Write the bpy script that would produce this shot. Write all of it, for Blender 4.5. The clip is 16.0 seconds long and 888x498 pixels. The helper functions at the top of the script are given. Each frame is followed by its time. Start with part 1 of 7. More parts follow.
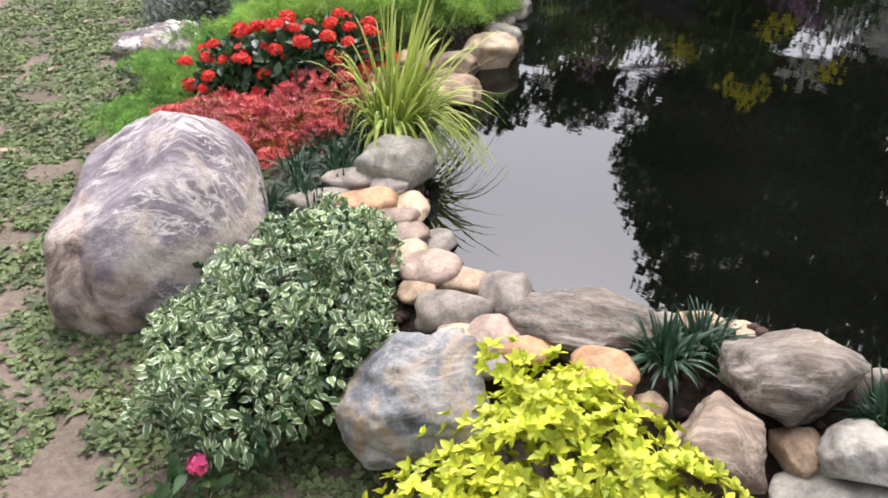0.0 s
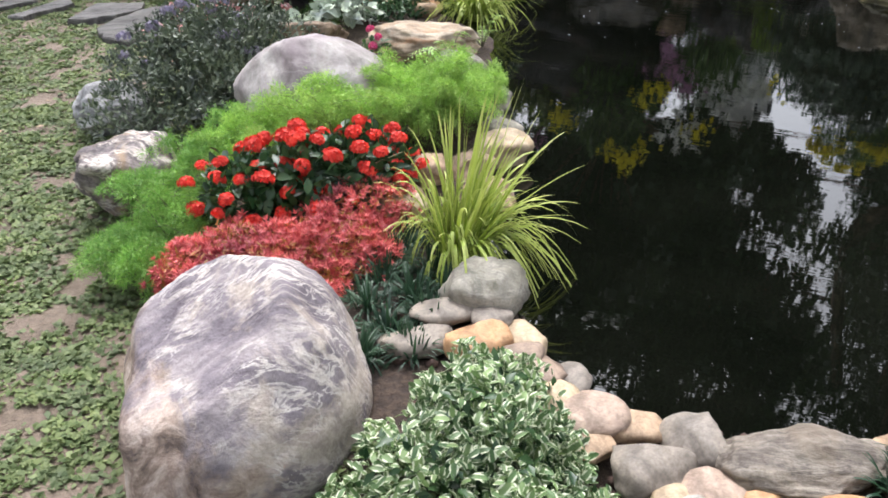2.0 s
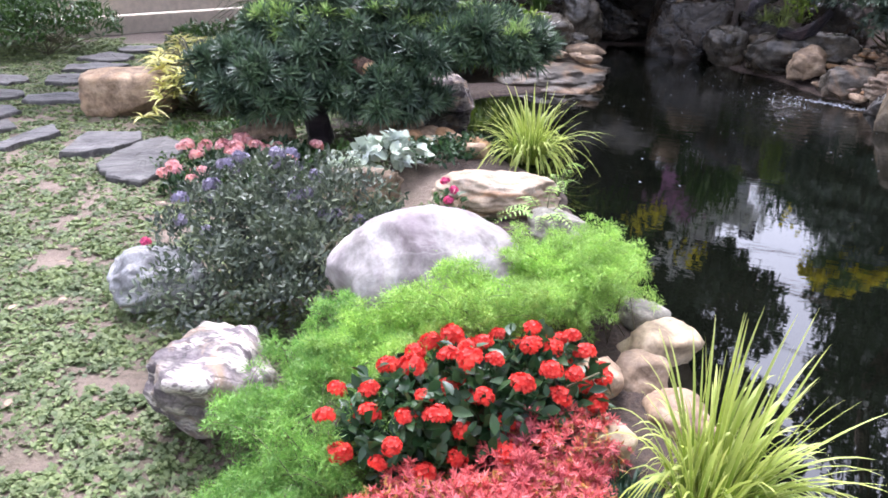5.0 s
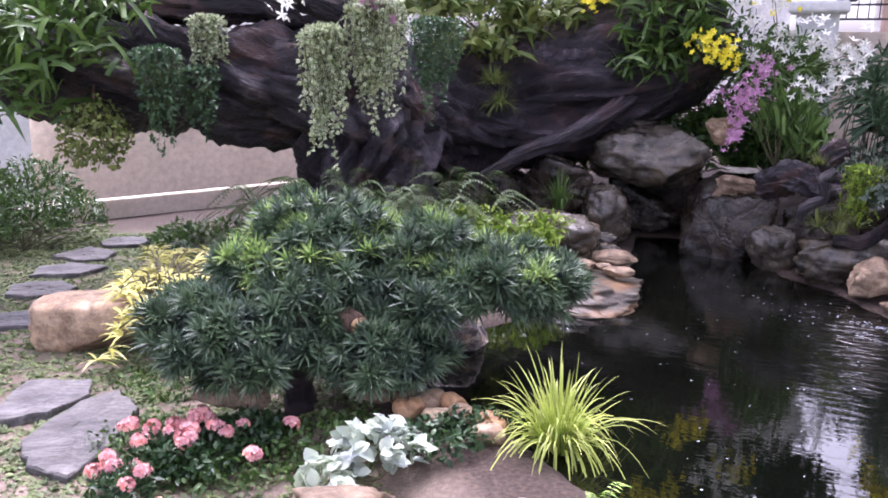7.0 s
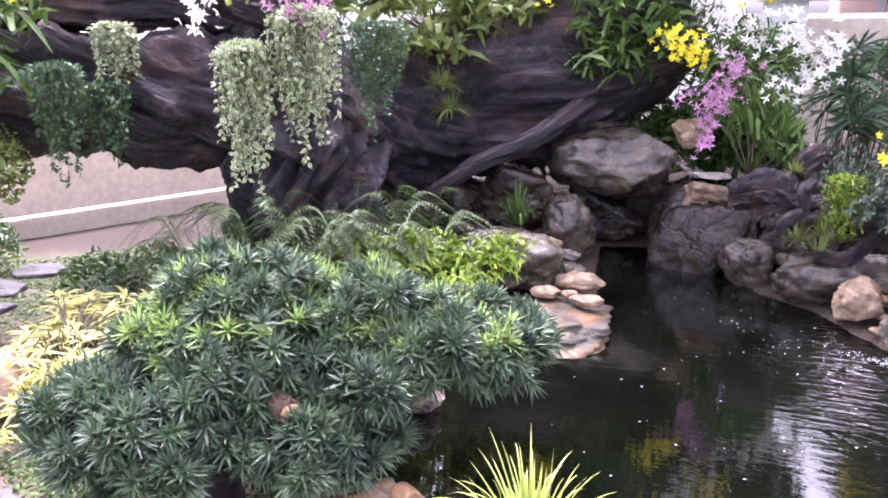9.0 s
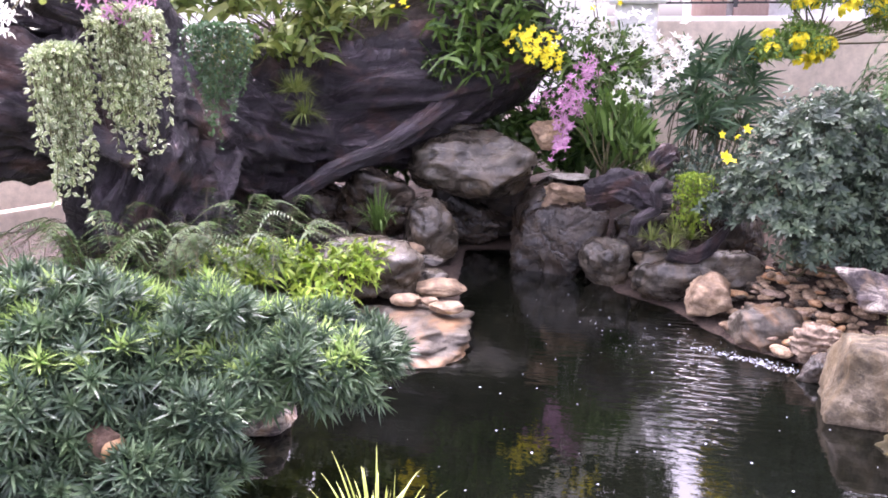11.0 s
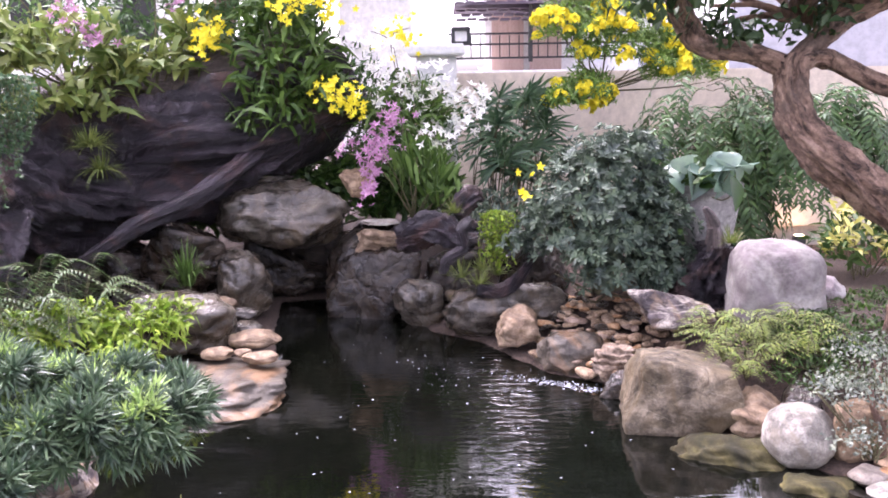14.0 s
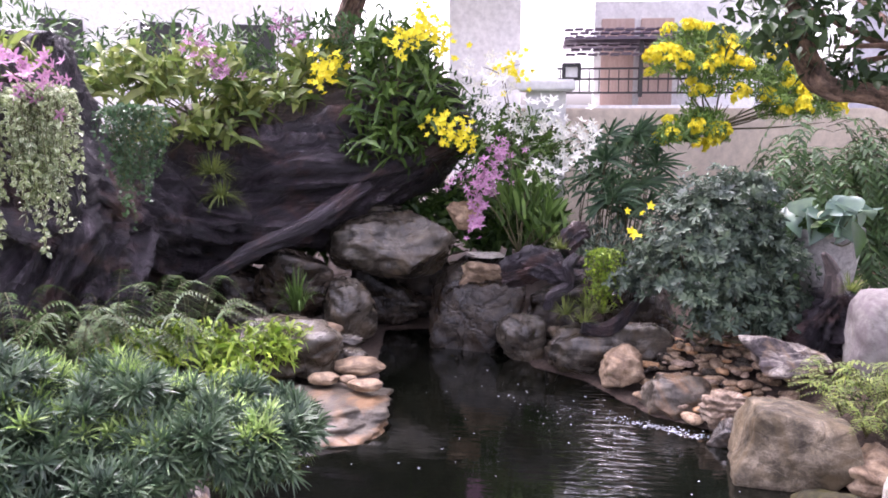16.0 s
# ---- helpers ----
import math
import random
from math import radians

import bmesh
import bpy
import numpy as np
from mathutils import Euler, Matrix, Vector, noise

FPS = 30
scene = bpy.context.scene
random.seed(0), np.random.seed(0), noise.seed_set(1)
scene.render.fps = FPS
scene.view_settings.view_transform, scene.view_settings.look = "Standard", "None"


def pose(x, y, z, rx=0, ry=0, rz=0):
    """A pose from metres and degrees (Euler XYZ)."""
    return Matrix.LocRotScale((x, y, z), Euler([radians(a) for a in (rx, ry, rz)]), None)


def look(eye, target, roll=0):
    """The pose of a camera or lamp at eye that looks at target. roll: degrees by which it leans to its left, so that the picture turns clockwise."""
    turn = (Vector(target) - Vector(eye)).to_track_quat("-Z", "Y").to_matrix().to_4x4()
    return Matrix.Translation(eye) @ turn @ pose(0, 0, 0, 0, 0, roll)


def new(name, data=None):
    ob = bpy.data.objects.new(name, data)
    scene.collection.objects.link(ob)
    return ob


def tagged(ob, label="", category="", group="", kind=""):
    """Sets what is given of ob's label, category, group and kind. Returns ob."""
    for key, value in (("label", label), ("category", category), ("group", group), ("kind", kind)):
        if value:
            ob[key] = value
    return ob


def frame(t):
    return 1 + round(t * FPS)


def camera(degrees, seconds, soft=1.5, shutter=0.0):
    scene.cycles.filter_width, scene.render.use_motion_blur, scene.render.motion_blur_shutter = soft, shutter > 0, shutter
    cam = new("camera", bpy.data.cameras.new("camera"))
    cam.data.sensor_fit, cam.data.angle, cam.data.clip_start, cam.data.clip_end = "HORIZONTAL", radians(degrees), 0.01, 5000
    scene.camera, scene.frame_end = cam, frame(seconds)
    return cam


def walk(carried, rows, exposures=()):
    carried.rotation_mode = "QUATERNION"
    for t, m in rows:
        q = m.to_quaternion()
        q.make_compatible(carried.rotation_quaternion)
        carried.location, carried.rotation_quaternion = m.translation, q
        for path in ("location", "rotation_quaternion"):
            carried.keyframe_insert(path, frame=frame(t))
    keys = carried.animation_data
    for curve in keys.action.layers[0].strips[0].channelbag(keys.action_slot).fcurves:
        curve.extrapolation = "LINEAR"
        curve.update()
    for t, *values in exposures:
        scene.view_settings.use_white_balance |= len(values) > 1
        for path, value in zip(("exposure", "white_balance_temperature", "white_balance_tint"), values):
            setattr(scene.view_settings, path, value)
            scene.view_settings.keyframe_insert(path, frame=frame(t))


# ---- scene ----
cam = camera(55.1, 16.0, soft=1.75)
PATH = [
    (0, (0.234, -0.124, 1.404), (0.012, 1.552, 0.335), -2.8),
    (0.5, (0.042, -0.088, 1.407), (-0.054, 1.616, 0.365), -0.8),
    (1, (-0.152, 0.041, 1.419), (-0.217, 1.771, 0.416), -0.5),
    (1.5, (-0.309, 0.135, 1.421), (-0.31, 1.871, 0.427), -0.4),
    (2, (-0.521, 0.204, 1.45), (-0.359, 1.956, 0.5), -1.2),
    (2.5, (-0.676, 0.291, 1.439), (-0.437, 2.038, 0.495), 0.5),
    (3, (-0.838, 0.449, 1.436), (-0.654, 2.216, 0.517), 0.1),
    (3.5, (-0.952, 0.59, 1.436), (-0.76, 2.36, 0.524), 2.1),
    (4, (-1.098, 0.709, 1.47), (-0.844, 2.507, 0.631), 0.8),
    (4.5, (-1.197, 0.814, 1.487), (-0.825, 2.616, 0.705), 1.1),
    (5, (-1.203, 0.998, 1.531), (-0.846, 2.819, 0.786), 1.0),
    (5.2, (-1.183, 1.093, 1.556), (-0.849, 2.934, 0.849), 0.8),
    (7.3, (-0.867, 2.318, 2.039), (-0.545, 4.241, 1.591), 1.0),
    (7.5, (-0.816, 2.421, 2.089), (-0.529, 4.347, 1.633), 1.3),
    (8, (-0.757, 2.616, 2.168), (-0.464, 4.519, 1.627), 1.3),
    (8.5, (-0.794, 2.771, 2.203), (-0.443, 4.663, 1.659), 0.8),
    (8.7, (-0.785, 2.826, 2.204), (-0.401, 4.718, 1.682), 0.3),
    (11, (-0.528, 3.0, 2.198), (0.162, 4.806, 1.686), -0.1),
    (11.5, (-0.481, 2.986, 2.193), (0.29, 4.763, 1.696), -0.4),
    (12, (-0.463, 3.006, 2.181), (0.399, 4.739, 1.678), -0.8),
    (12.5, (-0.437, 2.968, 2.14), (0.502, 4.66, 1.637), -1.3),
    (13, (-0.459, 2.937, 2.11), (0.565, 4.593, 1.654), -1.1),
    (13.5, (-0.447, 2.908, 2.108), (0.601, 4.564, 1.709), -1.1),
    (14, (-0.448, 2.893, 2.093), (0.614, 4.545, 1.714), -1.0),
    (14.5, (-0.443, 2.889, 2.089), (0.617, 4.542, 1.714), -1.1),
    (15, (-0.447, 2.894, 2.09), (0.616, 4.545, 1.708), -0.8),
    (15.5, (-0.482, 2.908, 2.115), (0.533, 4.587, 1.727), -0.7),
    (16, (-0.516, 2.896, 2.134), (0.353, 4.671, 1.825), -0.0),
]
walk(cam, [(t, look(eye, target, roll)) for t, eye, target, roll in PATH], exposures=[(0.0, -0.02, 6250, 16), (2.0, 0.0, 6150, 12), (3.5, 0.03, 6050, 12), (5.0, 0.62, 5720, 22), (7.5, 0.95, 5800, 37), (8.5, 1.5, 5850, 38), (11.0, 1.68, 6100, 38), (13.0, 1.7, 6100, 35), (14.5, 1.38, 6100, 36), (15.5, 1.38, 6100, 35), (16.0, 1.2, 6100, 36)])

# ---- world and light: bright overcast sky, soft high sun ----
world = bpy.data.worlds.new("overcast")
scene.world = world
world.use_nodes = True
wn, wl = world.node_tree.nodes, world.node_tree.links
sky = wn.new("ShaderNodeTexSky")
sky.sky_type, sky.sun_disc = "NISHITA", False
sky.sun_elevation, sky.sun_rotation = radians(60), radians(2)
sky.dust_density, sky.air_density = 6.0, 1.0
soft_sky = wn.new("ShaderNodeHueSaturation")
soft_sky.inputs["Saturation"].default_value = 0.25
wl.new(sky.outputs[0], soft_sky.inputs["Color"])
wl.new(soft_sky.outputs[0], wn["Background"].inputs["Color"])
wn["Background"].inputs["Strength"].default_value = 0.42
sun = new("sun", bpy.data.lights.new("sun", "SUN"))
sun.data.energy, sun.data.angle, sun.data.color = 1.25, radians(28), (1.0, 0.97, 0.92)
sun.matrix_world = look((0.2, 5.0, 8.7), (0.0, 0.0, 0.0))

# ---- materials ----
def nodes(name):
    m = bpy.data.materials.new(name)
    m.use_nodes = True
    return m, m.node_tree.nodes, m.node_tree.links, m.node_tree.nodes["Principled BSDF"]


def noise_node(n, l, scale, detail=6.0, rough=0.6, distort=0.0, coord="Object", stretch=None):
    tc = n.new("ShaderNodeTexCoord")
    tex = n.new("ShaderNodeTexNoise")
    tex.inputs["Scale"].default_value, tex.inputs["Detail"].default_value = scale, detail
    tex.inputs["Roughness"].default_value, tex.inputs["Distortion"].default_value = rough, distort
    if stretch:
        mp = n.new("ShaderNodeMapping")
        mp.inputs["Scale"].default_value = stretch
        mp.inputs["Rotation"].default_value = (0.3, 0.2, 0.5)
        l.new(tc.outputs[coord], mp.inputs[0])
        l.new(mp.outputs[0], tex.inputs["Vector"])
    else:
        l.new(tc.outputs[coord], tex.inputs["Vector"])
    return tex


def ramp(n, l, source, stops):
    r = n.new("ShaderNodeValToRGB")
    while len(r.color_ramp.elements) < len(stops):
        r.color_ramp.elements.new(0.5)
    for e, (p, c) in zip(r.color_ramp.elements, stops):
        e.position, e.color = p, (*c, 1)
    l.new(source, r.inputs[0])
    return r


def mixed(n, l, fac, a, b, mode="MIX"):
    m = n.new("ShaderNodeMix")
    m.data_type, m.blend_type = "RGBA", mode
    for src, sock in ((fac, 0), (a, 6), (b, 7)):
        if isinstance(src, (int, float)):
            m.inputs[sock].default_value = src
        elif isinstance(src, tuple):
            m.inputs[sock].default_value = (*src, 1)
        else:
            l.new(src, m.inputs[sock])
    return m.outputs[2]


def bump(n, l, bsdf, height, strength, distance=0.01):
    b = n.new("ShaderNodeBump")
    b.inputs["Strength"].default_value, b.inputs["Distance"].default_value = strength, distance
    l.new(height, b.inputs["Height"])
    l.new(b.outputs[0], bsdf.inputs["Normal"])


def rock_material(name, dark, mid, light, scale=4.0, vein=0.0, vein_color=(0.75, 0.72, 0.68), stretch=None, rough=0.75, stain=None, tone=0.25, relief=0.014, crack=0.0, grain=0.6):
    """Stone: broad colour patches, blotches, fine speckle, optional veins along the bedding and cracks, random tone from stone to stone."""
    m, n, l, p = nodes(name)
    big = noise_node(n, l, scale, 5, 0.6, 0.8, stretch=stretch)
    c = ramp(n, l, big.outputs["Fac"], [(0.35, dark), (0.5, mid), (0.66, light)]).outputs[0]
    blot = noise_node(n, l, scale * 1.7, 3, 0.55, 1.2)
    bl = ramp(n, l, blot.outputs["Fac"], [(0.36, (0.58, 0.56, 0.54)), (0.5, (1.0, 1.0, 1.0)), (0.64, (1.26, 1.24, 1.18))])
    c = mixed(n, l, 0.8, c, bl.outputs[0], "MULTIPLY")
    fine = noise_node(n, l, scale * 24, 3, 0.7)
    f = ramp(n, l, fine.outputs["Fac"], [(0.3, (0.62, 0.61, 0.6)), (0.64, (1.14, 1.14, 1.14))])
    c = mixed(n, l, grain, c, f.outputs[0], "MULTIPLY")
    grit = noise_node(n, l, scale * 6, 6, 0.7, 0.6, stretch=stretch)
    gr = ramp(n, l, grit.outputs["Fac"], [(0.34, (0.62, 0.6, 0.58)), (0.5, (0.97, 0.97, 0.97)), (0.66, (1.18, 1.18, 1.18))])
    c = mixed(n, l, grain, c, gr.outputs[0], "MULTIPLY")
    lich = noise_node(n, l, scale * 3.4, 6, 0.7, 0.3)
    lf = ramp(n, l, lich.outputs["Fac"], [(0.56, (0, 0, 0)), (0.64, (0.45 * grain, 0.45 * grain, 0.45 * grain))])
    c = mixed(n, l, lf.outputs[0], c, light)
    if stain:
        st = noise_node(n, l, scale * 0.6, 5, 0.6, 1.5)
        sf = ramp(n, l, st.outputs["Fac"], [(0.48, (0, 0, 0)), (0.60, (0.85, 0.85, 0.85))])
        c = mixed(n, l, sf.outputs[0], c, stain)
    if vein:
        v = noise_node(n, l, scale * 0.8, 6, 0.62, 0.6, stretch=stretch or (0.7, 2.2, 2.2))
        ab = n.new("ShaderNodeMath")
        ab.operation = "SUBTRACT"
        ab.inputs[1].default_value = 0.5
        l.new(v.outputs["Fac"], ab.inputs[0])
        aa = n.new("ShaderNodeMath")
        aa.operation = "ABSOLUTE"
        l.new(ab.outputs[0], aa.inputs[0])
        vf = ramp(n, l, aa.outputs[0], [(0.0, (vein, vein, vein)), (0.010 + 0.045 * vein, (0, 0, 0))])
        where = noise_node(n, l, scale * 0.9, 2, 0.5)
        wf_ = ramp(n, l, where.outputs["Fac"], [(0.40, (0.1, 0.1, 0.1)), (0.56, (1, 1, 1))])
        c = mixed(n, l, mixed(n, l, 1.0, vf.outputs[0], wf_.outputs[0], "MULTIPLY"), c, vein_color)
    oi = n.new("ShaderNodeObjectInfo")
    tn = ramp(n, l, oi.outputs["Random"], [(0.0, (1 - tone, 1 - tone, 1 - tone * 1.1)), (0.5, (1.0, 0.985, 0.96)), (1.0, (1 + tone * 0.4,) * 3)])
    c = mixed(n, l, 1.0, c, tn.outputs[0], "MULTIPLY")
    mid_n = noise_node(n, l, scale * 3.2, 8, 0.62, 0.3, stretch=(1.0, 2.2, 2.2) if stretch else None)
    height = mid_n.outputs["Fac"]
    if crack:
        tc = n.new("ShaderNodeTexCoord")
        warp = noise_node(n, l, scale * 1.5, 4, 0.6)
        vo = n.new("ShaderNodeTexVoronoi")
        vo.feature = "DISTANCE_TO_EDGE"
        vo.inputs["Scale"].default_value = scale * 0.75
        l.new(mixed(n, l, 0.22, tc.outputs["Object"], warp.outputs["Color"]), vo.inputs["Vector"])
        cf = ramp(n, l, vo.outputs["Distance"], [(0.0, (1 - crack,) * 3), (0.035, (1, 1, 1))])
        c = mixed(n, l, 1.0, c, cf.outputs[0], "MULTIPLY")
        height = mixed(n, l, 1.0, height, cf.outputs[0], "MULTIPLY")
    l.new(c, p.inputs["Base Color"])
    rr = ramp(n, l, blot.outputs["Fac"], [(0.35, (max(rough - 0.12, 0.05),) * 3), (0.65, (min(rough + 0.1, 1.0),) * 3)])
    l.new(rr.outputs[0], p.inputs["Roughness"])
    p.inputs["Specular IOR Level"].default_value = 0.3 if rough > 0.45 else 0.5
    bump(n, l, p, height, 0.7, relief)
    return m


def marble_material(name):
    """The big boulder: smooth purple-grey stone, slanting white streaks of uneven width, a pale crust and a brown weathered foot."""
    m, n, l, p = nodes(name)
    base = noise_node(n, l, 4.2, 5, 0.55, 1.0, stretch=(1.0, 1.8, 1.8))
    c = ramp(n, l, base.outputs["Fac"], [(0.32, (0.10, 0.082, 0.095)), (0.48, (0.185, 0.158, 0.175)), (0.62, (0.29, 0.252, 0.255))]).outputs[0]
    slant = (1.0, 4.2, 2.2)
    for scale, thin, colour, lo in ((2.6, 0.036, (0.57, 0.51, 0.45), 0.41), (6.5, 0.034, (0.62, 0.57, 0.52), 0.42)):
        v = noise_node(n, l, scale, 5, 0.6, 0.7, stretch=slant)
        sub = n.new("ShaderNodeMath")
        sub.operation = "SUBTRACT"
        sub.inputs[1].default_value = 0.5
        l.new(v.outputs["Fac"], sub.inputs[0])
        ab = n.new("ShaderNodeMath")
        ab.operation = "ABSOLUTE"
        l.new(sub.outputs[0], ab.inputs[0])
        line = ramp(n, l, ab.outputs[0], [(0.0, (0.9, 0.9, 0.9)), (thin * 0.4, (0.75, 0.75, 0.75)), (thin, (0, 0, 0))])
        where = noise_node(n, l, 3.1, 3, 0.6)
        wr = ramp(n, l, where.outputs["Fac"], [(lo, (0, 0, 0)), (lo + 0.14, (1, 1, 1))])
        c = mixed(n, l, mixed(n, l, 1.0, line.outputs[0], wr.outputs[0], "MULTIPLY"), c, colour)
    crust = noise_node(n, l, 2.6, 7, 0.68, 0.6)
    cr = ramp(n, l, crust.outputs["Fac"], [(0.50, (0, 0, 0)), (0.57, (0.7, 0.7, 0.7))])
    c = mixed(n, l, cr.outputs[0], c, (0.45, 0.38, 0.31))
    tc = n.new("ShaderNodeTexCoord")
    sp = n.new("ShaderNodeSeparateXYZ")
    l.new(tc.outputs["Object"], sp.inputs[0])
    foot = n.new("ShaderNodeMath")
    foot.operation = "MULTIPLY_ADD"
    foot.inputs[1].default_value = -1.0
    l.new(sp.outputs[2], foot.inputs[0])
    side = n.new("ShaderNodeMath")
    side.operation = "MULTIPLY_ADD"
    side.inputs[1].default_value = -0.9
    l.new(sp.outputs[0], side.inputs[0])
    l.new(crust.outputs["Fac"], side.inputs[2])
    l.new(side.outputs[0], foot.inputs[2])
    ff_ = ramp(n, l, foot.outputs[0], [(0.45, (0, 0, 0)), (0.58, (0.85, 0.85, 0.85))])
    rust = noise_node(n, l, 9.0, 6, 0.65, 0.8)
    rc = ramp(n, l, rust.outputs["Fac"], [(0.38, (0.05, 0.03, 0.024)), (0.48, (0.24, 0.17, 0.13)), (0.6, (0.46, 0.37, 0.31))])
    c = mixed(n, l, ff_.outputs[0], c, rc.outputs[0])
    fine = noise_node(n, l, 60, 4, 0.7)
    f = ramp(n, l, fine.outputs["Fac"], [(0.3, (0.75, 0.74, 0.73)), (0.65, (1.1, 1.1, 1.1))])
    c = mixed(n, l, 0.7, c, f.outputs[0], "MULTIPLY")
    l.new(c, p.inputs["Base Color"])
    p.inputs["Roughness"].default_value, p.inputs["Specular IOR Level"].default_value = 0.7, 0.3
    rough_n = noise_node(n, l, 9.0, 9, 0.66, 0.2)
    bump(n, l, p, rough_n.outputs["Fac"], 0.8, 0.03)
    return m


ROCK = {
    "grey": rock_material("grey_cobble", (0.15, 0.13, 0.11), (0.23, 0.20, 0.17), (0.31, 0.27, 0.23), 5, rough=0.65, grain=0.6, relief=0.008),
    "cream": rock_material("cream_cobble", (0.35, 0.26, 0.165), (0.47, 0.37, 0.25), (0.56, 0.46, 0.33), 5, rough=0.65, tone=0.16, grain=0.6, relief=0.008),
    "orange": rock_material("orange_sandstone", (0.31, 0.165, 0.078), (0.44, 0.262, 0.138), (0.50, 0.345, 0.21), 5, rough=0.65, tone=0.14, grain=0.6, relief=0.008),
    "pink": rock_material("pinkish_cobble", (0.22, 0.16, 0.122), (0.335, 0.25, 0.195), (0.43, 0.335, 0.265), 5, rough=0.65, grain=0.6, relief=0.008),
    "tan": rock_material("tan_stone", (0.23, 0.155, 0.10), (0.35, 0.25, 0.165), (0.44, 0.33, 0.23), 5, rough=0.7, grain=0.65, relief=0.01),
    "dark": rock_material("dark_stone", (0.06, 0.04, 0.035), (0.11, 0.068, 0.055), (0.17, 0.11, 0.09), 7),
    "brown": rock_material("banded_brown_stone", (0.11, 0.08, 0.06), (0.24, 0.18, 0.135), (0.42, 0.335, 0.26), 3.5, 0.5, (0.52, 0.44, 0.35), (0.8, 4.5, 4.5), stain=(0.17, 0.12, 0.085), crack=0.4),
    "stripe": rock_material("banded_grey_stone", (0.085, 0.07, 0.06), (0.20, 0.172, 0.15), (0.36, 0.315, 0.265), 3.2, 0.7, (0.42, 0.375, 0.315), (0.6, 5.0, 5.0), stain=(0.185, 0.14, 0.10), grain=0.85, relief=0.02),
    "pale": rock_material("pale_stone", (0.23, 0.215, 0.185), (0.36, 0.34, 0.30), (0.50, 0.475, 0.43), 3, 0.3, (0.54, 0.51, 0.46), stain=(0.29, 0.26, 0.20), grain=0.8),
    "lichen": rock_material("lichened_pale_stone", (0.16, 0.148, 0.128), (0.25, 0.235, 0.205), (0.36, 0.34, 0.30), 3.5, 0.3, (0.40, 0.375, 0.33), stain=(0.19, 0.165, 0.125), grain=0.9, crack=0.25),
    "greyspk": rock_material("lichened_grey_stone", (0.13, 0.125, 0.10), (0.24, 0.225, 0.19), (0.38, 0.355, 0.30), 6, 0.35, (0.46, 0.43, 0.37), stain=(0.20, 0.185, 0.145)),
    "veined": rock_material("veined_purple_grey_stone", (0.055, 0.046, 0.05), (0.13, 0.108, 0.112), (0.26, 0.225, 0.215), 5, 0.95, (0.60, 0.54, 0.47), stain=(0.26, 0.185, 0.12), crack=0.35, grain=0.8),
    "bigveined": marble_material("marbled_boulder_stone"),
    "bluecream": rock_material("blue_grey_and_ochre_stone", (0.10, 0.12, 0.15), (0.29, 0.295, 0.305), (0.50, 0.48, 0.45), 5.5, 0.7, (0.50, 0.455, 0.395), stain=(0.43, 0.30, 0.175), grain=0.8),
    "tanblock": rock_material("tan_grey_block_stone", (0.04, 0.033, 0.021), (0.11, 0.091, 0.062), (0.25, 0.21, 0.155), 3.2, 0.25, (0.42, 0.375, 0.305), stain=(0.10, 0.075, 0.042), relief=0.03, crack=0.3, grain=0.9),
    "whiteblue": rock_material("blue_white_stone", (0.15, 0.15, 0.155), (0.25, 0.252, 0.257), (0.36, 0.36, 0.362), 4, 0.4, grain=0.8),
    "streak": rock_material("cream_orange_stone", (0.27, 0.19, 0.12), (0.42, 0.34, 0.25), (0.50, 0.44, 0.355), 2.6, 0.6, (0.42, 0.22, 0.105), (0.8, 4.0, 4.0)),
    "brownp": rock_material("warm_brown_stone", (0.14, 0.095, 0.062), (0.25, 0.18, 0.12), (0.37, 0.285, 0.20), 4, 0.25, (0.45, 0.36, 0.3), crack=0.3),
    "wet": rock_material("wet_grey_stone", (0.020, 0.0175, 0.013), (0.053, 0.046, 0.036), (0.13, 0.114, 0.09), 2.6, 0.35, (0.25, 0.228, 0.19), rough=0.28, relief=0.035, stain=(0.085, 0.064, 0.04), crack=0.25, grain=0.85),
    # wet brown stone, its colour taken near black for the shade of the recesses
    "wetbrown_shaded": rock_material("wet_brown_shaded_stone", (0.007, 0.0056, 0.0042), (0.020, 0.0156, 0.0115), (0.068, 0.053, 0.039), 3.0, 0.4, (0.17, 0.14, 0.105), rough=0.30, stain=(0.036, 0.023, 0.0135), relief=0.05, crack=0.4, grain=0.85),
    "ledge": rock_material("ledge_stone", (0.046, 0.04, 0.032), (0.082, 0.071, 0.057), (0.135, 0.117, 0.095), 2.4, 0.25, (0.175, 0.147, 0.115), stain=(0.185, 0.105, 0.05), rough=0.5, crack=0.3, relief=0.03, grain=0.8),
    "mossy": rock_material("algae_covered_stone", (0.02, 0.02, 0.007), (0.055, 0.05, 0.018), (0.12, 0.10, 0.042), 3, rough=0.95, stain=(0.018, 0.016, 0.008)),
    "slate": rock_material("slate", (0.05, 0.048, 0.048), (0.095, 0.091, 0.09), (0.16, 0.154, 0.15), 2.2, 0.4, (0.25, 0.235, 0.22), (0.8, 2.5, 1.0), rough=0.72, relief=0.02, grain=0.8),
    "white": rock_material("white_quartz_stone", (0.20, 0.165, 0.175), (0.37, 0.345, 0.335), (0.51, 0.485, 0.465), 1.8, 0.3, (0.48, 0.455, 0.435), stain=(0.19, 0.148, 0.165)),
}


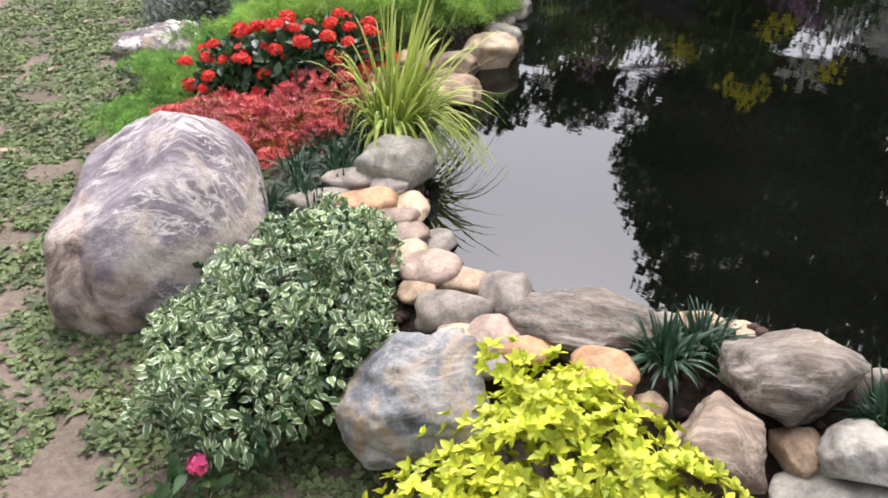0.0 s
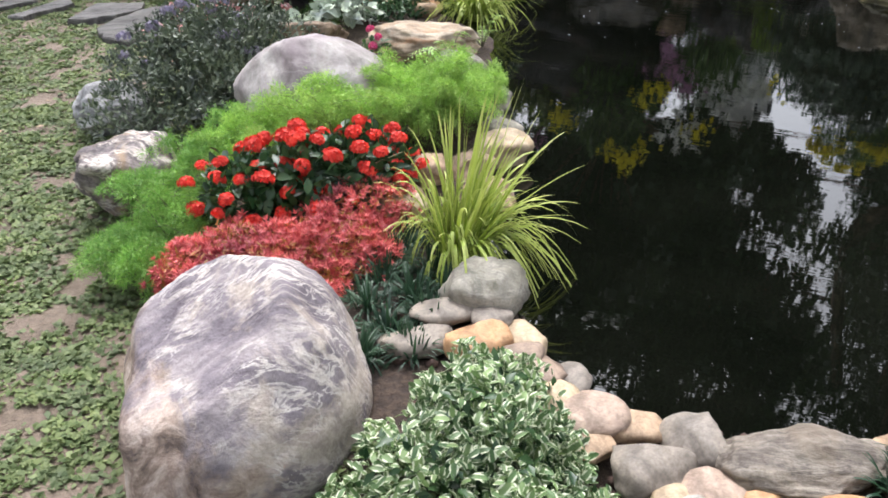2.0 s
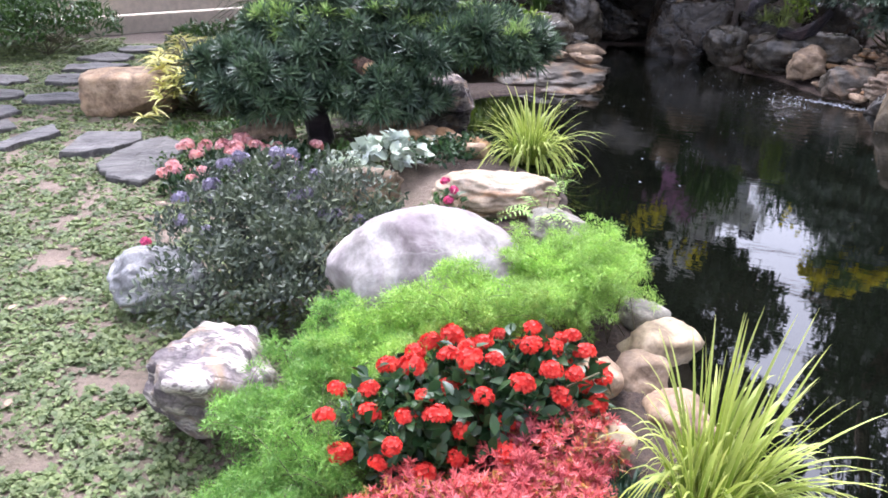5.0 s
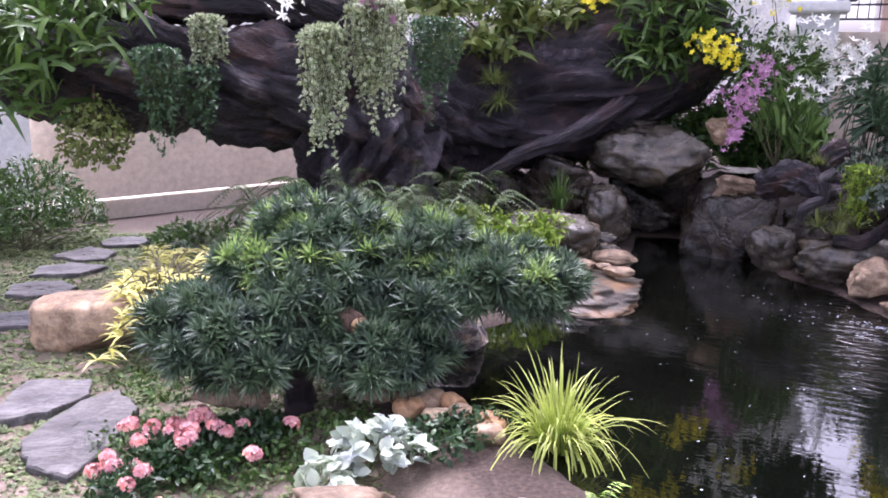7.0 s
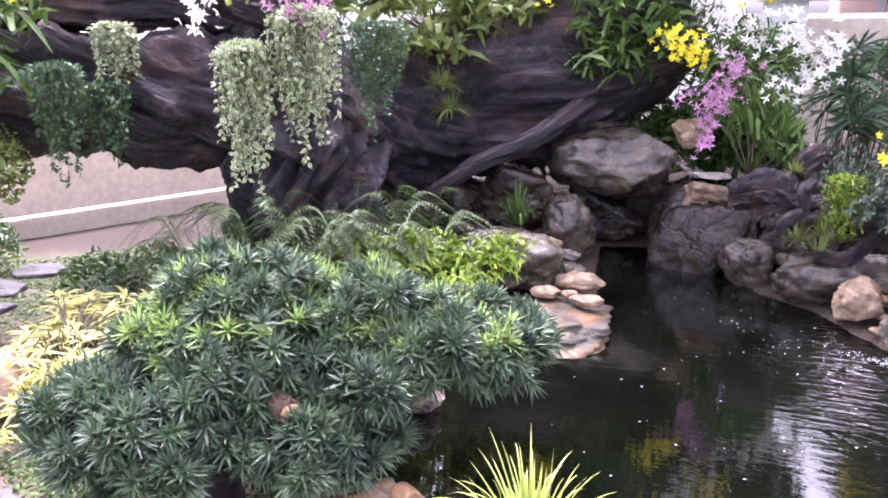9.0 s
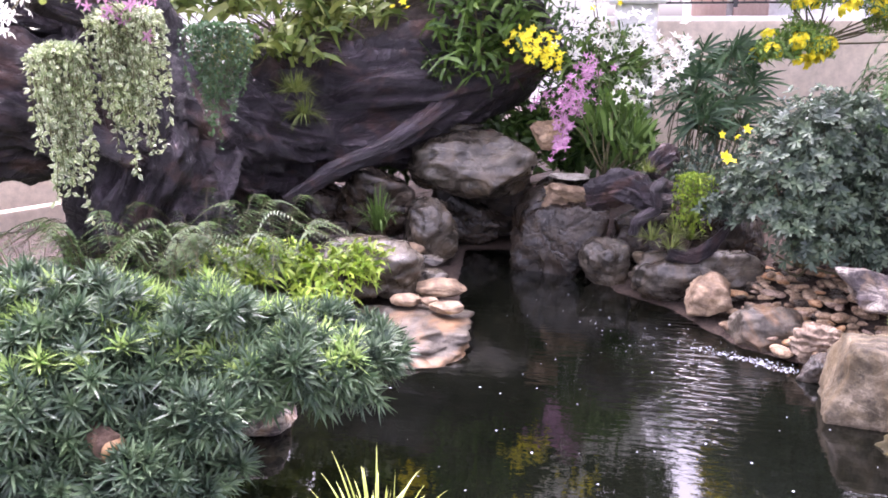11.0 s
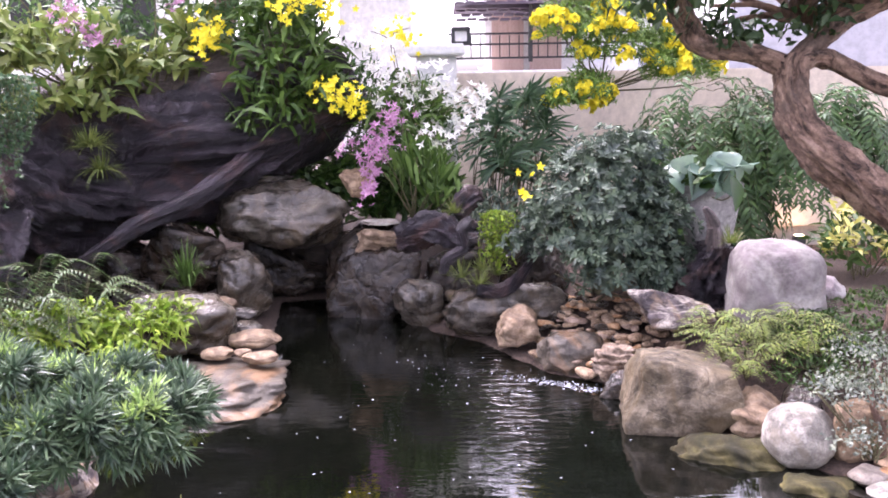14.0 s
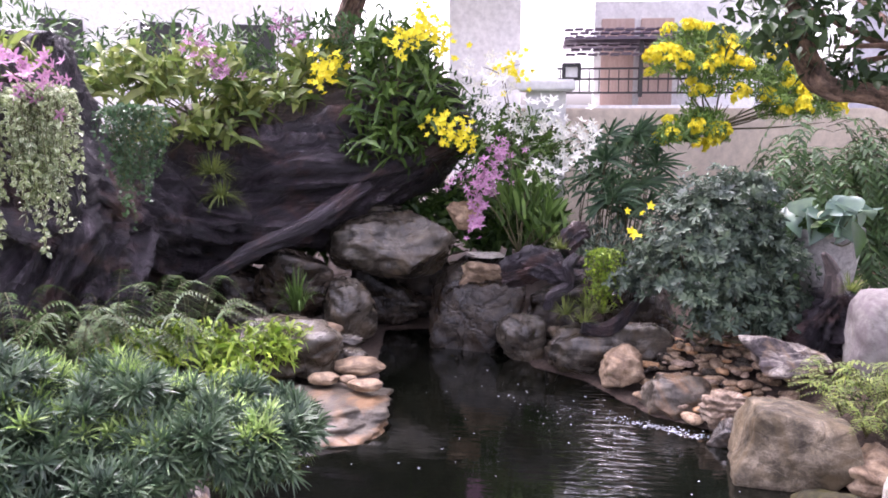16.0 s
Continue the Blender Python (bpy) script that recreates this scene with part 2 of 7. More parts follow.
def leaf_material(name, dark, light, edge=None, rough=0.45, through_light=0.25, tip=None, edge_at=0.55, clump=0.35):
    """Leaves: random tone leaf by leaf, patches toned like shaded clumps, an optional margin or tip of another colour,
    some light coming through.
    """
    m, n, l, p = nodes(name)
    geo = n.new("ShaderNodeNewGeometry")
    c = ramp(n, l, geo.outputs["Random Per Island"], [(0.0, dark), (1.0, light)]).outputs[0]
    # noise patches darken and lighten the colour to imitate shading between clumps
    patch = noise_node(n, l, 7.0, 4, 0.6)
    clump_shade = ramp(n, l, patch.outputs["Fac"], [(0.34, (1 - clump, 1 - clump, 1 - clump * 0.8)), (0.66, (1 + clump * 0.6, 1 + clump * 0.6, 1.0))])
    c = mixed(n, l, 0.9, c, clump_shade.outputs[0], "MULTIPLY")
    if edge:
        at = n.new("ShaderNodeAttribute")
        at.attribute_name = "across"
        wob = noise_node(n, l, 60.0, 2)
        ad = n.new("ShaderNodeMath")
        ad.operation = "MULTIPLY_ADD"
        ad.inputs[1].default_value, ad.inputs[2].default_value = 0.7, -0.35
        l.new(wob.outputs["Fac"], ad.inputs[0])
        su = n.new("ShaderNodeMath")
        l.new(at.outputs["Fac"], su.inputs[0])
        l.new(ad.outputs[0], su.inputs[1])
        ef = ramp(n, l, su.outputs[0], [(edge_at, (0, 0, 0)), (min(edge_at + 0.12, 1.0), (1, 1, 1))])
        c = mixed(n, l, ef.outputs[0], c, edge)
    if tip:
        at = n.new("ShaderNodeAttribute")
        at.attribute_name = "along"
        ef = ramp(n, l, at.outputs["Fac"], [(0.3, (0, 0, 0)), (1.0, (1, 1, 1))])
        c = mixed(n, l, ef.outputs[0], c, tip)
    l.new(c, p.inputs["Base Color"])
    p.inputs["Roughness"].default_value = rough
    p.inputs["Specular IOR Level"].default_value = 0.35
    tr = n.new("ShaderNodeBsdfTranslucent")
    l.new(c, tr.inputs["Color"])
    mx = n.new("ShaderNodeMixShader")
    mx.inputs[0].default_value = through_light
    l.new(p.outputs[0], mx.inputs[1])
    l.new(tr.outputs[0], mx.inputs[2])
    l.new(mx.outputs[0], n["Material Output"].inputs["Surface"])
    return m


LEAF = {
    "varieg": leaf_material("variegated_leaf", (0.075, 0.145, 0.055), (0.22, 0.31, 0.13), (0.66, 0.69, 0.50), edge_at=0.55),
    "lime": leaf_material("yellow_green_leaf", (0.34, 0.42, 0.02), (0.70, 0.70, 0.07), through_light=0.3),
    "mondo": leaf_material("dark_strap_leaf", (0.015, 0.045, 0.025), (0.04, 0.085, 0.045)),
    "grass": leaf_material("striped_grass_blade", (0.12, 0.22, 0.015), (0.34, 0.44, 0.05), (0.58, 0.60, 0.22), tip=(0.52, 0.56, 0.16), edge_at=0.78, through_light=0.3),
    "red": leaf_material("red_leaf", (0.34, 0.035, 0.045), (0.80, 0.20, 0.21), through_light=0.3, clump=0.45),
    "redlow": leaf_material("bronze_leaf", (0.26, 0.10, 0.02), (0.44, 0.20, 0.05)),
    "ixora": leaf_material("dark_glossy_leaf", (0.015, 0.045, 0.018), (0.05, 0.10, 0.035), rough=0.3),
    "fern": leaf_material("feathery_green", (0.20, 0.40, 0.06), (0.44, 0.62, 0.15), through_light=0.3, clump=0.3),
    "fernlow": leaf_material("feathery_mid_green", (0.12, 0.29, 0.05), (0.30, 0.50, 0.12), through_light=0.3, clump=0.35),
    "greygreen": leaf_material("grey_green_leaf", (0.038, 0.058, 0.038), (0.14, 0.165, 0.12), clump=0.5),
    "silvergrey": leaf_material("silver_grey_leaf", (0.13, 0.16, 0.125), (0.28, 0.31, 0.25)),
    "palegreen": leaf_material("pale_green_leaf", (0.12, 0.21, 0.16), (0.26, 0.36, 0.29), rough=0.3),
    "olive": leaf_material("olive_fern_frond", (0.09, 0.15, 0.022), (0.25, 0.30, 0.07), through_light=0.25),
    "cassia": leaf_material("fresh_mid_green_leaf", (0.09, 0.19, 0.04), (0.22, 0.34, 0.08), through_light=0.3),
    "podo": leaf_material("grey_green_strap_leaf", (0.036, 0.072, 0.042), (0.115, 0.17, 0.105), rough=0.36, through_light=0.14, clump=0.5),
    "podonew": leaf_material("fresh_green_strap_leaf", (0.18, 0.31, 0.08), (0.38, 0.50, 0.19), through_light=0.3),
    "golden": leaf_material("golden_yellow_leaf", (0.50, 0.49, 0.09), (0.74, 0.70, 0.28), (0.76, 0.73, 0.40), through_light=0.3, clump=0.25),
    "silver": leaf_material("silver_white_leaf", (0.34, 0.41, 0.34), (0.54, 0.60, 0.52), through_light=0.2),
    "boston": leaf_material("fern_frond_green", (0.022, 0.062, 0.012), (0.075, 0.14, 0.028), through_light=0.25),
    "bright": leaf_material("bright_green_leaf", (0.11, 0.22, 0.015), (0.34, 0.46, 0.06), through_light=0.35),
    "orchid": leaf_material("orchid_leaf", (0.045, 0.10, 0.022), (0.13, 0.22, 0.05), through_light=0.25),
    "orchidlight": leaf_material("pale_orchid_leaf", (0.11, 0.18, 0.045), (0.26, 0.30, 0.09), through_light=0.3),
    "hang": leaf_material("cream_edged_trailing_leaf", (0.22, 0.29, 0.15), (0.36, 0.42, 0.24), (0.62, 0.66, 0.48), edge_at=0.5),
    "trail": leaf_material("dark_trailing_leaf", (0.03, 0.08, 0.035), (0.09, 0.16, 0.08)),
    "shrub": leaf_material("dark_shrub_leaf", (0.028, 0.055, 0.038), (0.125, 0.17, 0.125), rough=0.5, clump=0.45),
    "palm": leaf_material("blue_green_palm_leaf", (0.03, 0.075, 0.036), (0.10, 0.17, 0.09), rough=0.4, through_light=0.15),
    "tree": leaf_material("tree_leaf", (0.018, 0.045, 0.015), (0.05, 0.09, 0.032), through_light=0.15),
    "vine": leaf_material("climber_leaf", (0.038, 0.09, 0.03), (0.09, 0.165, 0.055)),
    "lawn": leaf_material("carpet_grass_leaf", (0.08, 0.12, 0.042), (0.22, 0.265, 0.12), rough=0.6),
    "needle": leaf_material("wispy_olive_blade", (0.10, 0.15, 0.04), (0.24, 0.28, 0.08)),
    "petal_red": leaf_material("scarlet_petal", (0.76, 0.03, 0.022), (0.90, 0.11, 0.075), through_light=0.3, rough=0.6),
    "petal_pink": leaf_material("pink_petal", (0.74, 0.30, 0.32), (0.86, 0.55, 0.53), through_light=0.3, rough=0.6),
    "petal_hot": leaf_material("magenta_petal", (0.75, 0.06, 0.22), (0.85, 0.16, 0.35), through_light=0.3, rough=0.6),
    "petal_yellow": leaf_material("yellow_petal", (0.90, 0.76, 0.015), (0.94, 0.86, 0.06), through_light=0.35, rough=0.6),
    "petal_white": leaf_material("white_petal", (0.76, 0.76, 0.74), (0.86, 0.86, 0.85), through_light=0.3, rough=0.6),
    "petal_violet": leaf_material("violet_petal", (0.30, 0.09, 0.25), (0.56, 0.33, 0.50), through_light=0.3, rough=0.6),
    "petal_lilac": leaf_material("lilac_petal", (0.20, 0.18, 0.27), (0.32, 0.28, 0.40), rough=0.6),
}


def plain_material(name, a, b, scale, rough=0.7, strength=0.3, distance=0.01, stretch=None, coord="Object"):
    m, n, l, p = nodes(name)
    big = noise_node(n, l, scale, 6, 0.6, 0.4, coord=coord, stretch=stretch)
    c = ramp(n, l, big.outputs["Fac"], [(0.32, a), (0.68, b)]).outputs[0]
    fine = noise_node(n, l, scale * 15, 4, 0.7, coord=coord, stretch=stretch)
    f = ramp(n, l, fine.outputs["Fac"], [(0.3, (0.7, 0.7, 0.7)), (0.65, (1.1, 1.1, 1.1))])
    c = mixed(n, l, 0.7, c, f.outputs[0], "MULTIPLY")
    l.new(c, p.inputs["Base Color"])
    p.inputs["Roughness"].default_value = rough
    bump(n, l, p, fine.outputs["Fac"], strength, distance)
    return m


STEM = plain_material("green_brown_stem", (0.07, 0.06, 0.03), (0.14, 0.13, 0.06), 9)
BARK = plain_material("rough_brown_bark", (0.10, 0.055, 0.038), (0.38, 0.23, 0.155), 4, 0.85, 1.0, 0.06, (4, 4, 0.8))
# upper driftwood tone is raised for highlights and haze on the wood
DRIFT = plain_material("wet_dark_driftwood", (0.016, 0.012, 0.016), (0.13, 0.10, 0.107), 2.2, 0.38, 1.0, 0.06, (1.0, 5.0, 5.0))
DRIFTLIGHT = plain_material("worn_driftwood", (0.05, 0.038, 0.036), (0.17, 0.125, 0.11), 3, 0.55, 0.8, 0.03, (1.0, 5.0, 5.0))
WALLPAINT = plain_material("weathered_beige_plaster", (0.60, 0.52, 0.42), (0.72, 0.63, 0.52), 0.8, 0.9, 0.15, 0.01)
WHITEPAINT = plain_material("white_painted_plaster", (0.80, 0.795, 0.78), (0.86, 0.855, 0.84), 0.7, 0.8, 0.1)
# door wood colour lightened to carry the bright haze in front of it
WOODDOOR = plain_material("haze_paled_door_wood", (0.52, 0.36, 0.30), (0.64, 0.48, 0.41), 2, 0.5, 0.2, 0.01, (6, 6, 0.6))
IRON = plain_material("dark_painted_iron", (0.02, 0.02, 0.022), (0.04, 0.04, 0.042), 6, 0.5)
ROOFTILE = plain_material("purple_grey_roof_tile", (0.10, 0.08, 0.11), (0.20, 0.16, 0.20), 4, 0.6)
CONCRETE = plain_material("pitted_concrete", (0.34, 0.325, 0.31), (0.74, 0.72, 0.69), 22, 0.9, 0.9, 0.02)



def grain_material(name, stops, scale, rough, relief, patch=None):
    """Weathered wood whose grain follows the limb: the grain vector runs round and slowly along it."""
    m, n, l, p = nodes(name)
    at = n.new("ShaderNodeAttribute")
    at.attribute_name = "grain"
    tex = n.new("ShaderNodeTexNoise")
    tex.inputs["Scale"].default_value, tex.inputs["Detail"].default_value = scale, 9
    tex.inputs["Roughness"].default_value, tex.inputs["Distortion"].default_value = 0.68, 0.5
    l.new(at.outputs["Vector"], tex.inputs["Vector"])
    c = ramp(n, l, tex.outputs["Fac"], stops).outputs[0]
    if patch:
        st = noise_node(n, l, 2.4, 4, 0.6, 0.6)
        sf = ramp(n, l, st.outputs["Fac"], [(0.52, (0, 0, 0)), (0.66, (0.85, 0.85, 0.85))])
        c = mixed(n, l, sf.outputs[0], c, patch, "MULTIPLY" if max(patch) > 1 else "MIX")
    fine = noise_node(n, l, 32, 5, 0.7)
    f = ramp(n, l, fine.outputs["Fac"], [(0.32, (0.5, 0.5, 0.5)), (0.62, (1.2, 1.2, 1.2))])
    c = mixed(n, l, 0.8, c, f.outputs[0], "MULTIPLY")
    l.new(c, p.inputs["Base Color"])
    rr = ramp(n, l, tex.outputs["Fac"], [(0.35, (rough + 0.25,) * 3), (0.6, (rough,) * 3)])
    l.new(rr.outputs[0], p.inputs["Roughness"])
    bump(n, l, p, tex.outputs["Fac"], 1.0, relief)
    return m


GRAINED = {
    # the two palest stops paint glossy highlights along the dark grain
    DRIFT.name: grain_material("wet_dark_driftwood_grain_sheen", [(0.36, (0.008, 0.006, 0.009)), (0.52, (0.026, 0.020, 0.026)), (0.66, (0.13, 0.108, 0.124)), (0.76, (0.22, 0.19, 0.21))], 8, 0.24, 0.12, (0.10, 0.055, 0.045)),
    DRIFTLIGHT.name: grain_material("worn_driftwood_grain", [(0.34, (0.03, 0.023, 0.022)), (0.5, (0.11, 0.085, 0.078)), (0.66, (0.25, 0.20, 0.18))], 12, 0.4, 0.05),
    BARK.name: grain_material("fissured_brown_bark", [(0.38, (0.028, 0.018, 0.013)), (0.47, (0.15, 0.095, 0.068)), (0.56, (0.27, 0.175, 0.125)), (0.7, (0.40, 0.28, 0.205))], 13, 0.75, 0.05, (0.12, 0.085, 0.065)),
}

# ground: trodden earth and grass roots on the lawn, dark planting soil in the beds, darkened further for shade under
# the driftwood
GROUND, gn, gl, gp = nodes("earth_and_turf")
g_big = noise_node(gn, gl, 1.6, 6, 0.65)
g_fine = noise_node(gn, gl, 40.0, 5, 0.7)
g_lawn = ramp(gn, gl, g_big.outputs["Fac"], [(0.38, (0.21, 0.16, 0.122)), (0.52, (0.145, 0.11, 0.08)), (0.66, (0.085, 0.078, 0.042))]).outputs[0]
g_bed = ramp(gn, gl, g_fine.outputs["Fac"], [(0.3, (0.026, 0.017, 0.012)), (0.7, (0.08, 0.053, 0.038))]).outputs[0]
g_at = gn.new("ShaderNodeAttribute")
g_at.attribute_name = "bed"
g_tf = gn.new("ShaderNodeAttribute")
g_tf.attribute_name = "turf"
g_turf = ramp(gn, gl, g_fine.outputs["Fac"], [(0.3, (0.04, 0.058, 0.022)), (0.7, (0.125, 0.155, 0.068))]).outputs[0]
g_mul = gn.new("ShaderNodeMath")
g_mul.operation = "MULTIPLY"
g_soft = ramp(gn, gl, g_big.outputs["Fac"], [(0.38, (0.35, 0.35, 0.35)), (0.55, (1, 1, 1))])
gl.new(g_tf.outputs["Fac"], g_mul.inputs[0])
gl.new(g_soft.outputs[0], g_mul.inputs[1])
g_lawn = mixed(gn, gl, g_mul.outputs[0], g_lawn, g_turf)
g_col = mixed(gn, gl, g_at.outputs["Fac"], g_lawn, g_bed)
g_spk = ramp(gn, gl, g_fine.outputs["Fac"], [(0.3, (0.6, 0.6, 0.6)), (0.65, (1.15, 1.15, 1.15))])
gl.new(mixed(gn, gl, 0.8, g_col, g_spk.outputs[0], "MULTIPLY"), gp.inputs["Base Color"])
gp.inputs["Roughness"].default_value = 0.95
bump(gn, gl, gp, g_fine.outputs["Fac"], 0.8, 0.02)

# pond water: dark, murky, glossy, ruffled near the outlets
WATER, an, al, ap = nodes("murky_pond_water")
w_c = noise_node(an, al, 1.5, 4)
al.new(ramp(an, al, w_c.outputs["Fac"], [(0.35, (0.0016, 0.0020, 0.0013)), (0.7, (0.0040, 0.0045, 0.0030))]).outputs[0], ap.inputs["Base Color"])
ap.inputs["Roughness"].default_value, ap.inputs["IOR"].default_value = 0.012, 1.58
w_tc, w_turn, w_fit = an.new("ShaderNodeTexCoord"), an.new("ShaderNodeMapping"), an.new("ShaderNodeMapping")
w_turn.inputs["Rotation"].default_value, w_fit.inputs["Scale"].default_value = (0, 0, 0.62), (1.0, 3.6, 1.0)
w_r = an.new("ShaderNodeTexNoise")
w_r.inputs["Scale"].default_value, w_r.inputs["Detail"].default_value, w_r.inputs["Distortion"].default_value = 5.0, 3.0, 0.4
al.new(w_tc.outputs["Object"], w_turn.inputs[0])
al.new(w_turn.outputs[0], w_fit.inputs[0])
al.new(w_fit.outputs[0], w_r.inputs["Vector"])
w_b = an.new("ShaderNodeBump")
w_b.inputs["Distance"].default_value = 0.04
w_at = an.new("ShaderNodeAttribute")
w_at.attribute_name = "ruffle"
al.new(w_at.outputs["Fac"], w_b.inputs["Strength"])
al.new(w_r.outputs["Fac"], w_b.inputs["Height"])
al.new(w_b.outputs[0], ap.inputs["Normal"])

# ---- builders ----


def mesh_object(name, verts, faces, material, parent=None, label="", smooth=True, attrs=None):
    me = bpy.data.meshes.new(name)
    me.from_pydata(verts if isinstance(verts, list) else verts.tolist(), [], faces)
    if smooth:
        me.polygons.foreach_set("use_smooth", [True] * len(me.polygons))
    for key, values in (attrs or {}).items():
        me.attributes.new(key, "FLOAT", "POINT").data.foreach_set("value", np.asarray(values, dtype=np.float32))
    me.materials.append(material)
    ob = new(name, me)
    if parent:
        ob.parent = parent
    if label:
        tagged(ob, label)
    return ob


def thing(name, x, y, z, label, category, group="", kind=""):
    ob = new(name)
    ob.location = (x, y, z)
    ob.empty_display_size = 0.05
    return tagged(ob, label, category, group, kind)


def part(name, bm, material, parent=None, label=""):
    me = bpy.data.meshes.new(name)
    bm.to_mesh(me)
    bm.free()
    me.materials.append(material)
    ob = new(name, me)
    ob.parent = parent
    if label:
        tagged(ob, label)
    return ob


def unit(v):
    return v / np.maximum(np.linalg.norm(v, axis=-1, keepdims=True), 1e-9)


def fbm(points, scale, seed, octaves=3):
    out = np.zeros(len(points))
    for i, p in enumerate(points):
        v = Vector((p[0] * scale + seed * 7.3, p[1] * scale - seed * 3.1, p[2] * scale + seed * 1.7))
        out[i] = noise.fractal(v, 1.0, 2.0, octaves)
    return out


_ico = {}


def ico(level):
    if level not in _ico:
        bm = bmesh.new()
        bmesh.ops.create_icosphere(bm, subdivisions=level, radius=1.0)
        _ico[level] = (np.array([v.co[:] for v in bm.verts]), [[v.index for v in f.verts] for f in bm.faces])
        bm.free()
    return _ico[level]


STONES = [0]
FACETED = ("tanblock", "wetbrown_shaded", "veined", "brownp", "bluecream")


def rock_mesh(w, d, h, seed, level, square=2.6, lumps=0.16, bedding=0.0, cuts=4, taper=0.0, shear=(0, 0), bite=(0.68, 0.95), facet=0):
    """A weathered stone: rounded box, a few flattened faces, lumps and fine roughness, optional bedding ridges."""
    v, f = ico(level)
    v = v / (np.abs(v) ** square).sum(axis=1, keepdims=True) ** (1 / square)
    rng = np.random.default_rng(seed)
    if facet:
        planes = [unit(np.array(a, dtype=float) + rng.normal(size=3) * 0.33) for a in ((1, 0, 0), (-1, 0, 0), (0, 1, 0), (0, -1, 0), (0, 0, 1), (0, 0, -1))]
        dist = list(rng.uniform(0.8, 1.0, 6))
        for _ in range(cuts):
            planes.append(unit(rng.normal(size=3)))
            dist.append(rng.uniform(0.9, 1.14))
        u = unit(v)
        v = u / ((np.maximum(u @ np.array(planes).T, 0) / np.array(dist)) ** facet).sum(axis=1, keepdims=True) ** (1 / facet)
        cuts = 0
    for _ in range(cuts):
        nrm = unit(rng.normal(size=3) * (1, 1, 0.7))
        depth = rng.uniform(*bite)
        over = v @ nrm - depth
        v = v - np.outer(np.maximum(over, 0) * 0.95, nrm)
    r = 1 + lumps * fbm(v, 1.1, seed) + 0.35 * lumps * fbm(v, 3.5, seed + 5, 2)
    if level > 3:
        r = r + 0.22 * lumps * fbm(v, 8.0, seed + 3, 3)
    if bedding:
        r = r + bedding * np.sin(v[:, 2] * 16 + v[:, 0] * 4 + 3 * fbm(v, 1.5, seed + 9, 2))
    v = v * r[:, None]
    v[:, :2] *= (1 - taper * (v[:, 2:3] + 1) / 2)
    v[:, :2] += np.array(shear) * v[:, 2:3]
    v = v / np.abs(v).max(axis=0)
    return v * np.array([w, d, h]) / 2, f


def stone(name, x, y, z, w, d, h, rot, mat, label, category="stone", group="", square=None, lumps=None, tilt=(0, 0), bedding=None, cuts=None, kind="", taper=0.0, shear=(0, 0), bite=(0.68, 0.95), facet=None):
    STONES[0] += 1
    small = name in ("cobble", "pebble")
    level = 3 if max(w, d) < 0.18 else 4 if max(w, d) < 0.3 else 5
    sq = square or (2.7 if small else 2.6)
    if name == "cobble":
        w, d = w * 1.3, d * 1.3
        if h < 0.1:
            h, z = h * 0.74, z - 0.07 * h
    elif name == "edging_stone":
        w, d = w * 1.06, d * 1.06
    lu = lumps if lumps is not None else (0.12 if small else 0.17)
    be = bedding if bedding is not None else (0.02 if mat in ("stripe", "brown", "streak") else 0.0)
    v, f = rock_mesh(w, d, h, STONES[0] * 3 + 1, level, sq, lu, be, cuts if cuts is not None else (5 if small else 8), taper, shear, bite, facet if facet is not None else (12 if mat in FACETED and name == "boulder" else 0))
    ob = mesh_object(name, v, f, ROCK[mat])
    ob.matrix_world = pose(x, y, z, tilt[0], tilt[1], rot)
    groups = {"cobble": "cobbles along the pond edge", "edging_stone": "stones edging the pond"}
    return tagged(ob, label, category, group or groups.get(name, ""), kind)


def strip(n, profile):
    """A leaf as n stations of left, middle and right points; profile gives its half width along its length."""
    s = np.linspace(0, 1, n)
    v, f = [], []
    for si in s:
        wi = profile(si)
        v += [(si, -wi, 0.35 * wi), (si, 0.0, 0.0), (si, wi, 0.35 * wi)]
    for i in range(n - 1):
        a = 3 * i
        f += [(a, a + 1, a + 4, a + 3), (a + 1, a + 2, a + 5, a + 4)]
    return np.array(v), f


OVAL = strip(5, lambda s: 0.5 * math.sin(math.pi * min(0.02 + s ** 0.8 * 0.96, 1.0)) + 0.01)
OBOVATE = strip(4, lambda s: 0.5 * (0.12 + 1.35 * s if s < 0.62 else math.sqrt(max(1 - ((s - 0.62) / 0.38) ** 2, 0.0)) * 0.95 + 0.02))
LANCE = strip(4, lambda s: 0.5 * (0.25 + 1.6 * s if s < 0.4 else 1.45 * (1 - s) + 0.03))
STRAP = strip(4, lambda s: 0.5 * (0.6 + 0.4 * s if s < 0.7 else 3.0 * (1.0 - s) + 0.05))
NEEDLE = (np.array([(0, -0.5, 0), (0, 0.5, 0), (1, 0, 0)]), [(0, 1, 2)])
DISC = (np.array([(0, 0, 0), (0.5, 0.5, 0.08), (1, 0, 0), (0.5, -0.5, 0.08)]), [(0, 1, 2, 3)])
SMALL = strip(3, lambda s: 0.5 if s == 0.5 else 0.06)
NARROW = strip(3, lambda s: 0.5 if s < 0.6 else 0.05)
ARCH = strip(9, lambda s: 0.5 * (1.0 - s ** 3) + 0.02)
FLAT = (np.array([(0, -0.35, 0), (0, 0.35, 0), (0.55, 0.5, 0.06), (0.55, -0.5, 0.06), (1, 0, 0)]), [(0, 1, 2, 3), (3, 2, 4)])


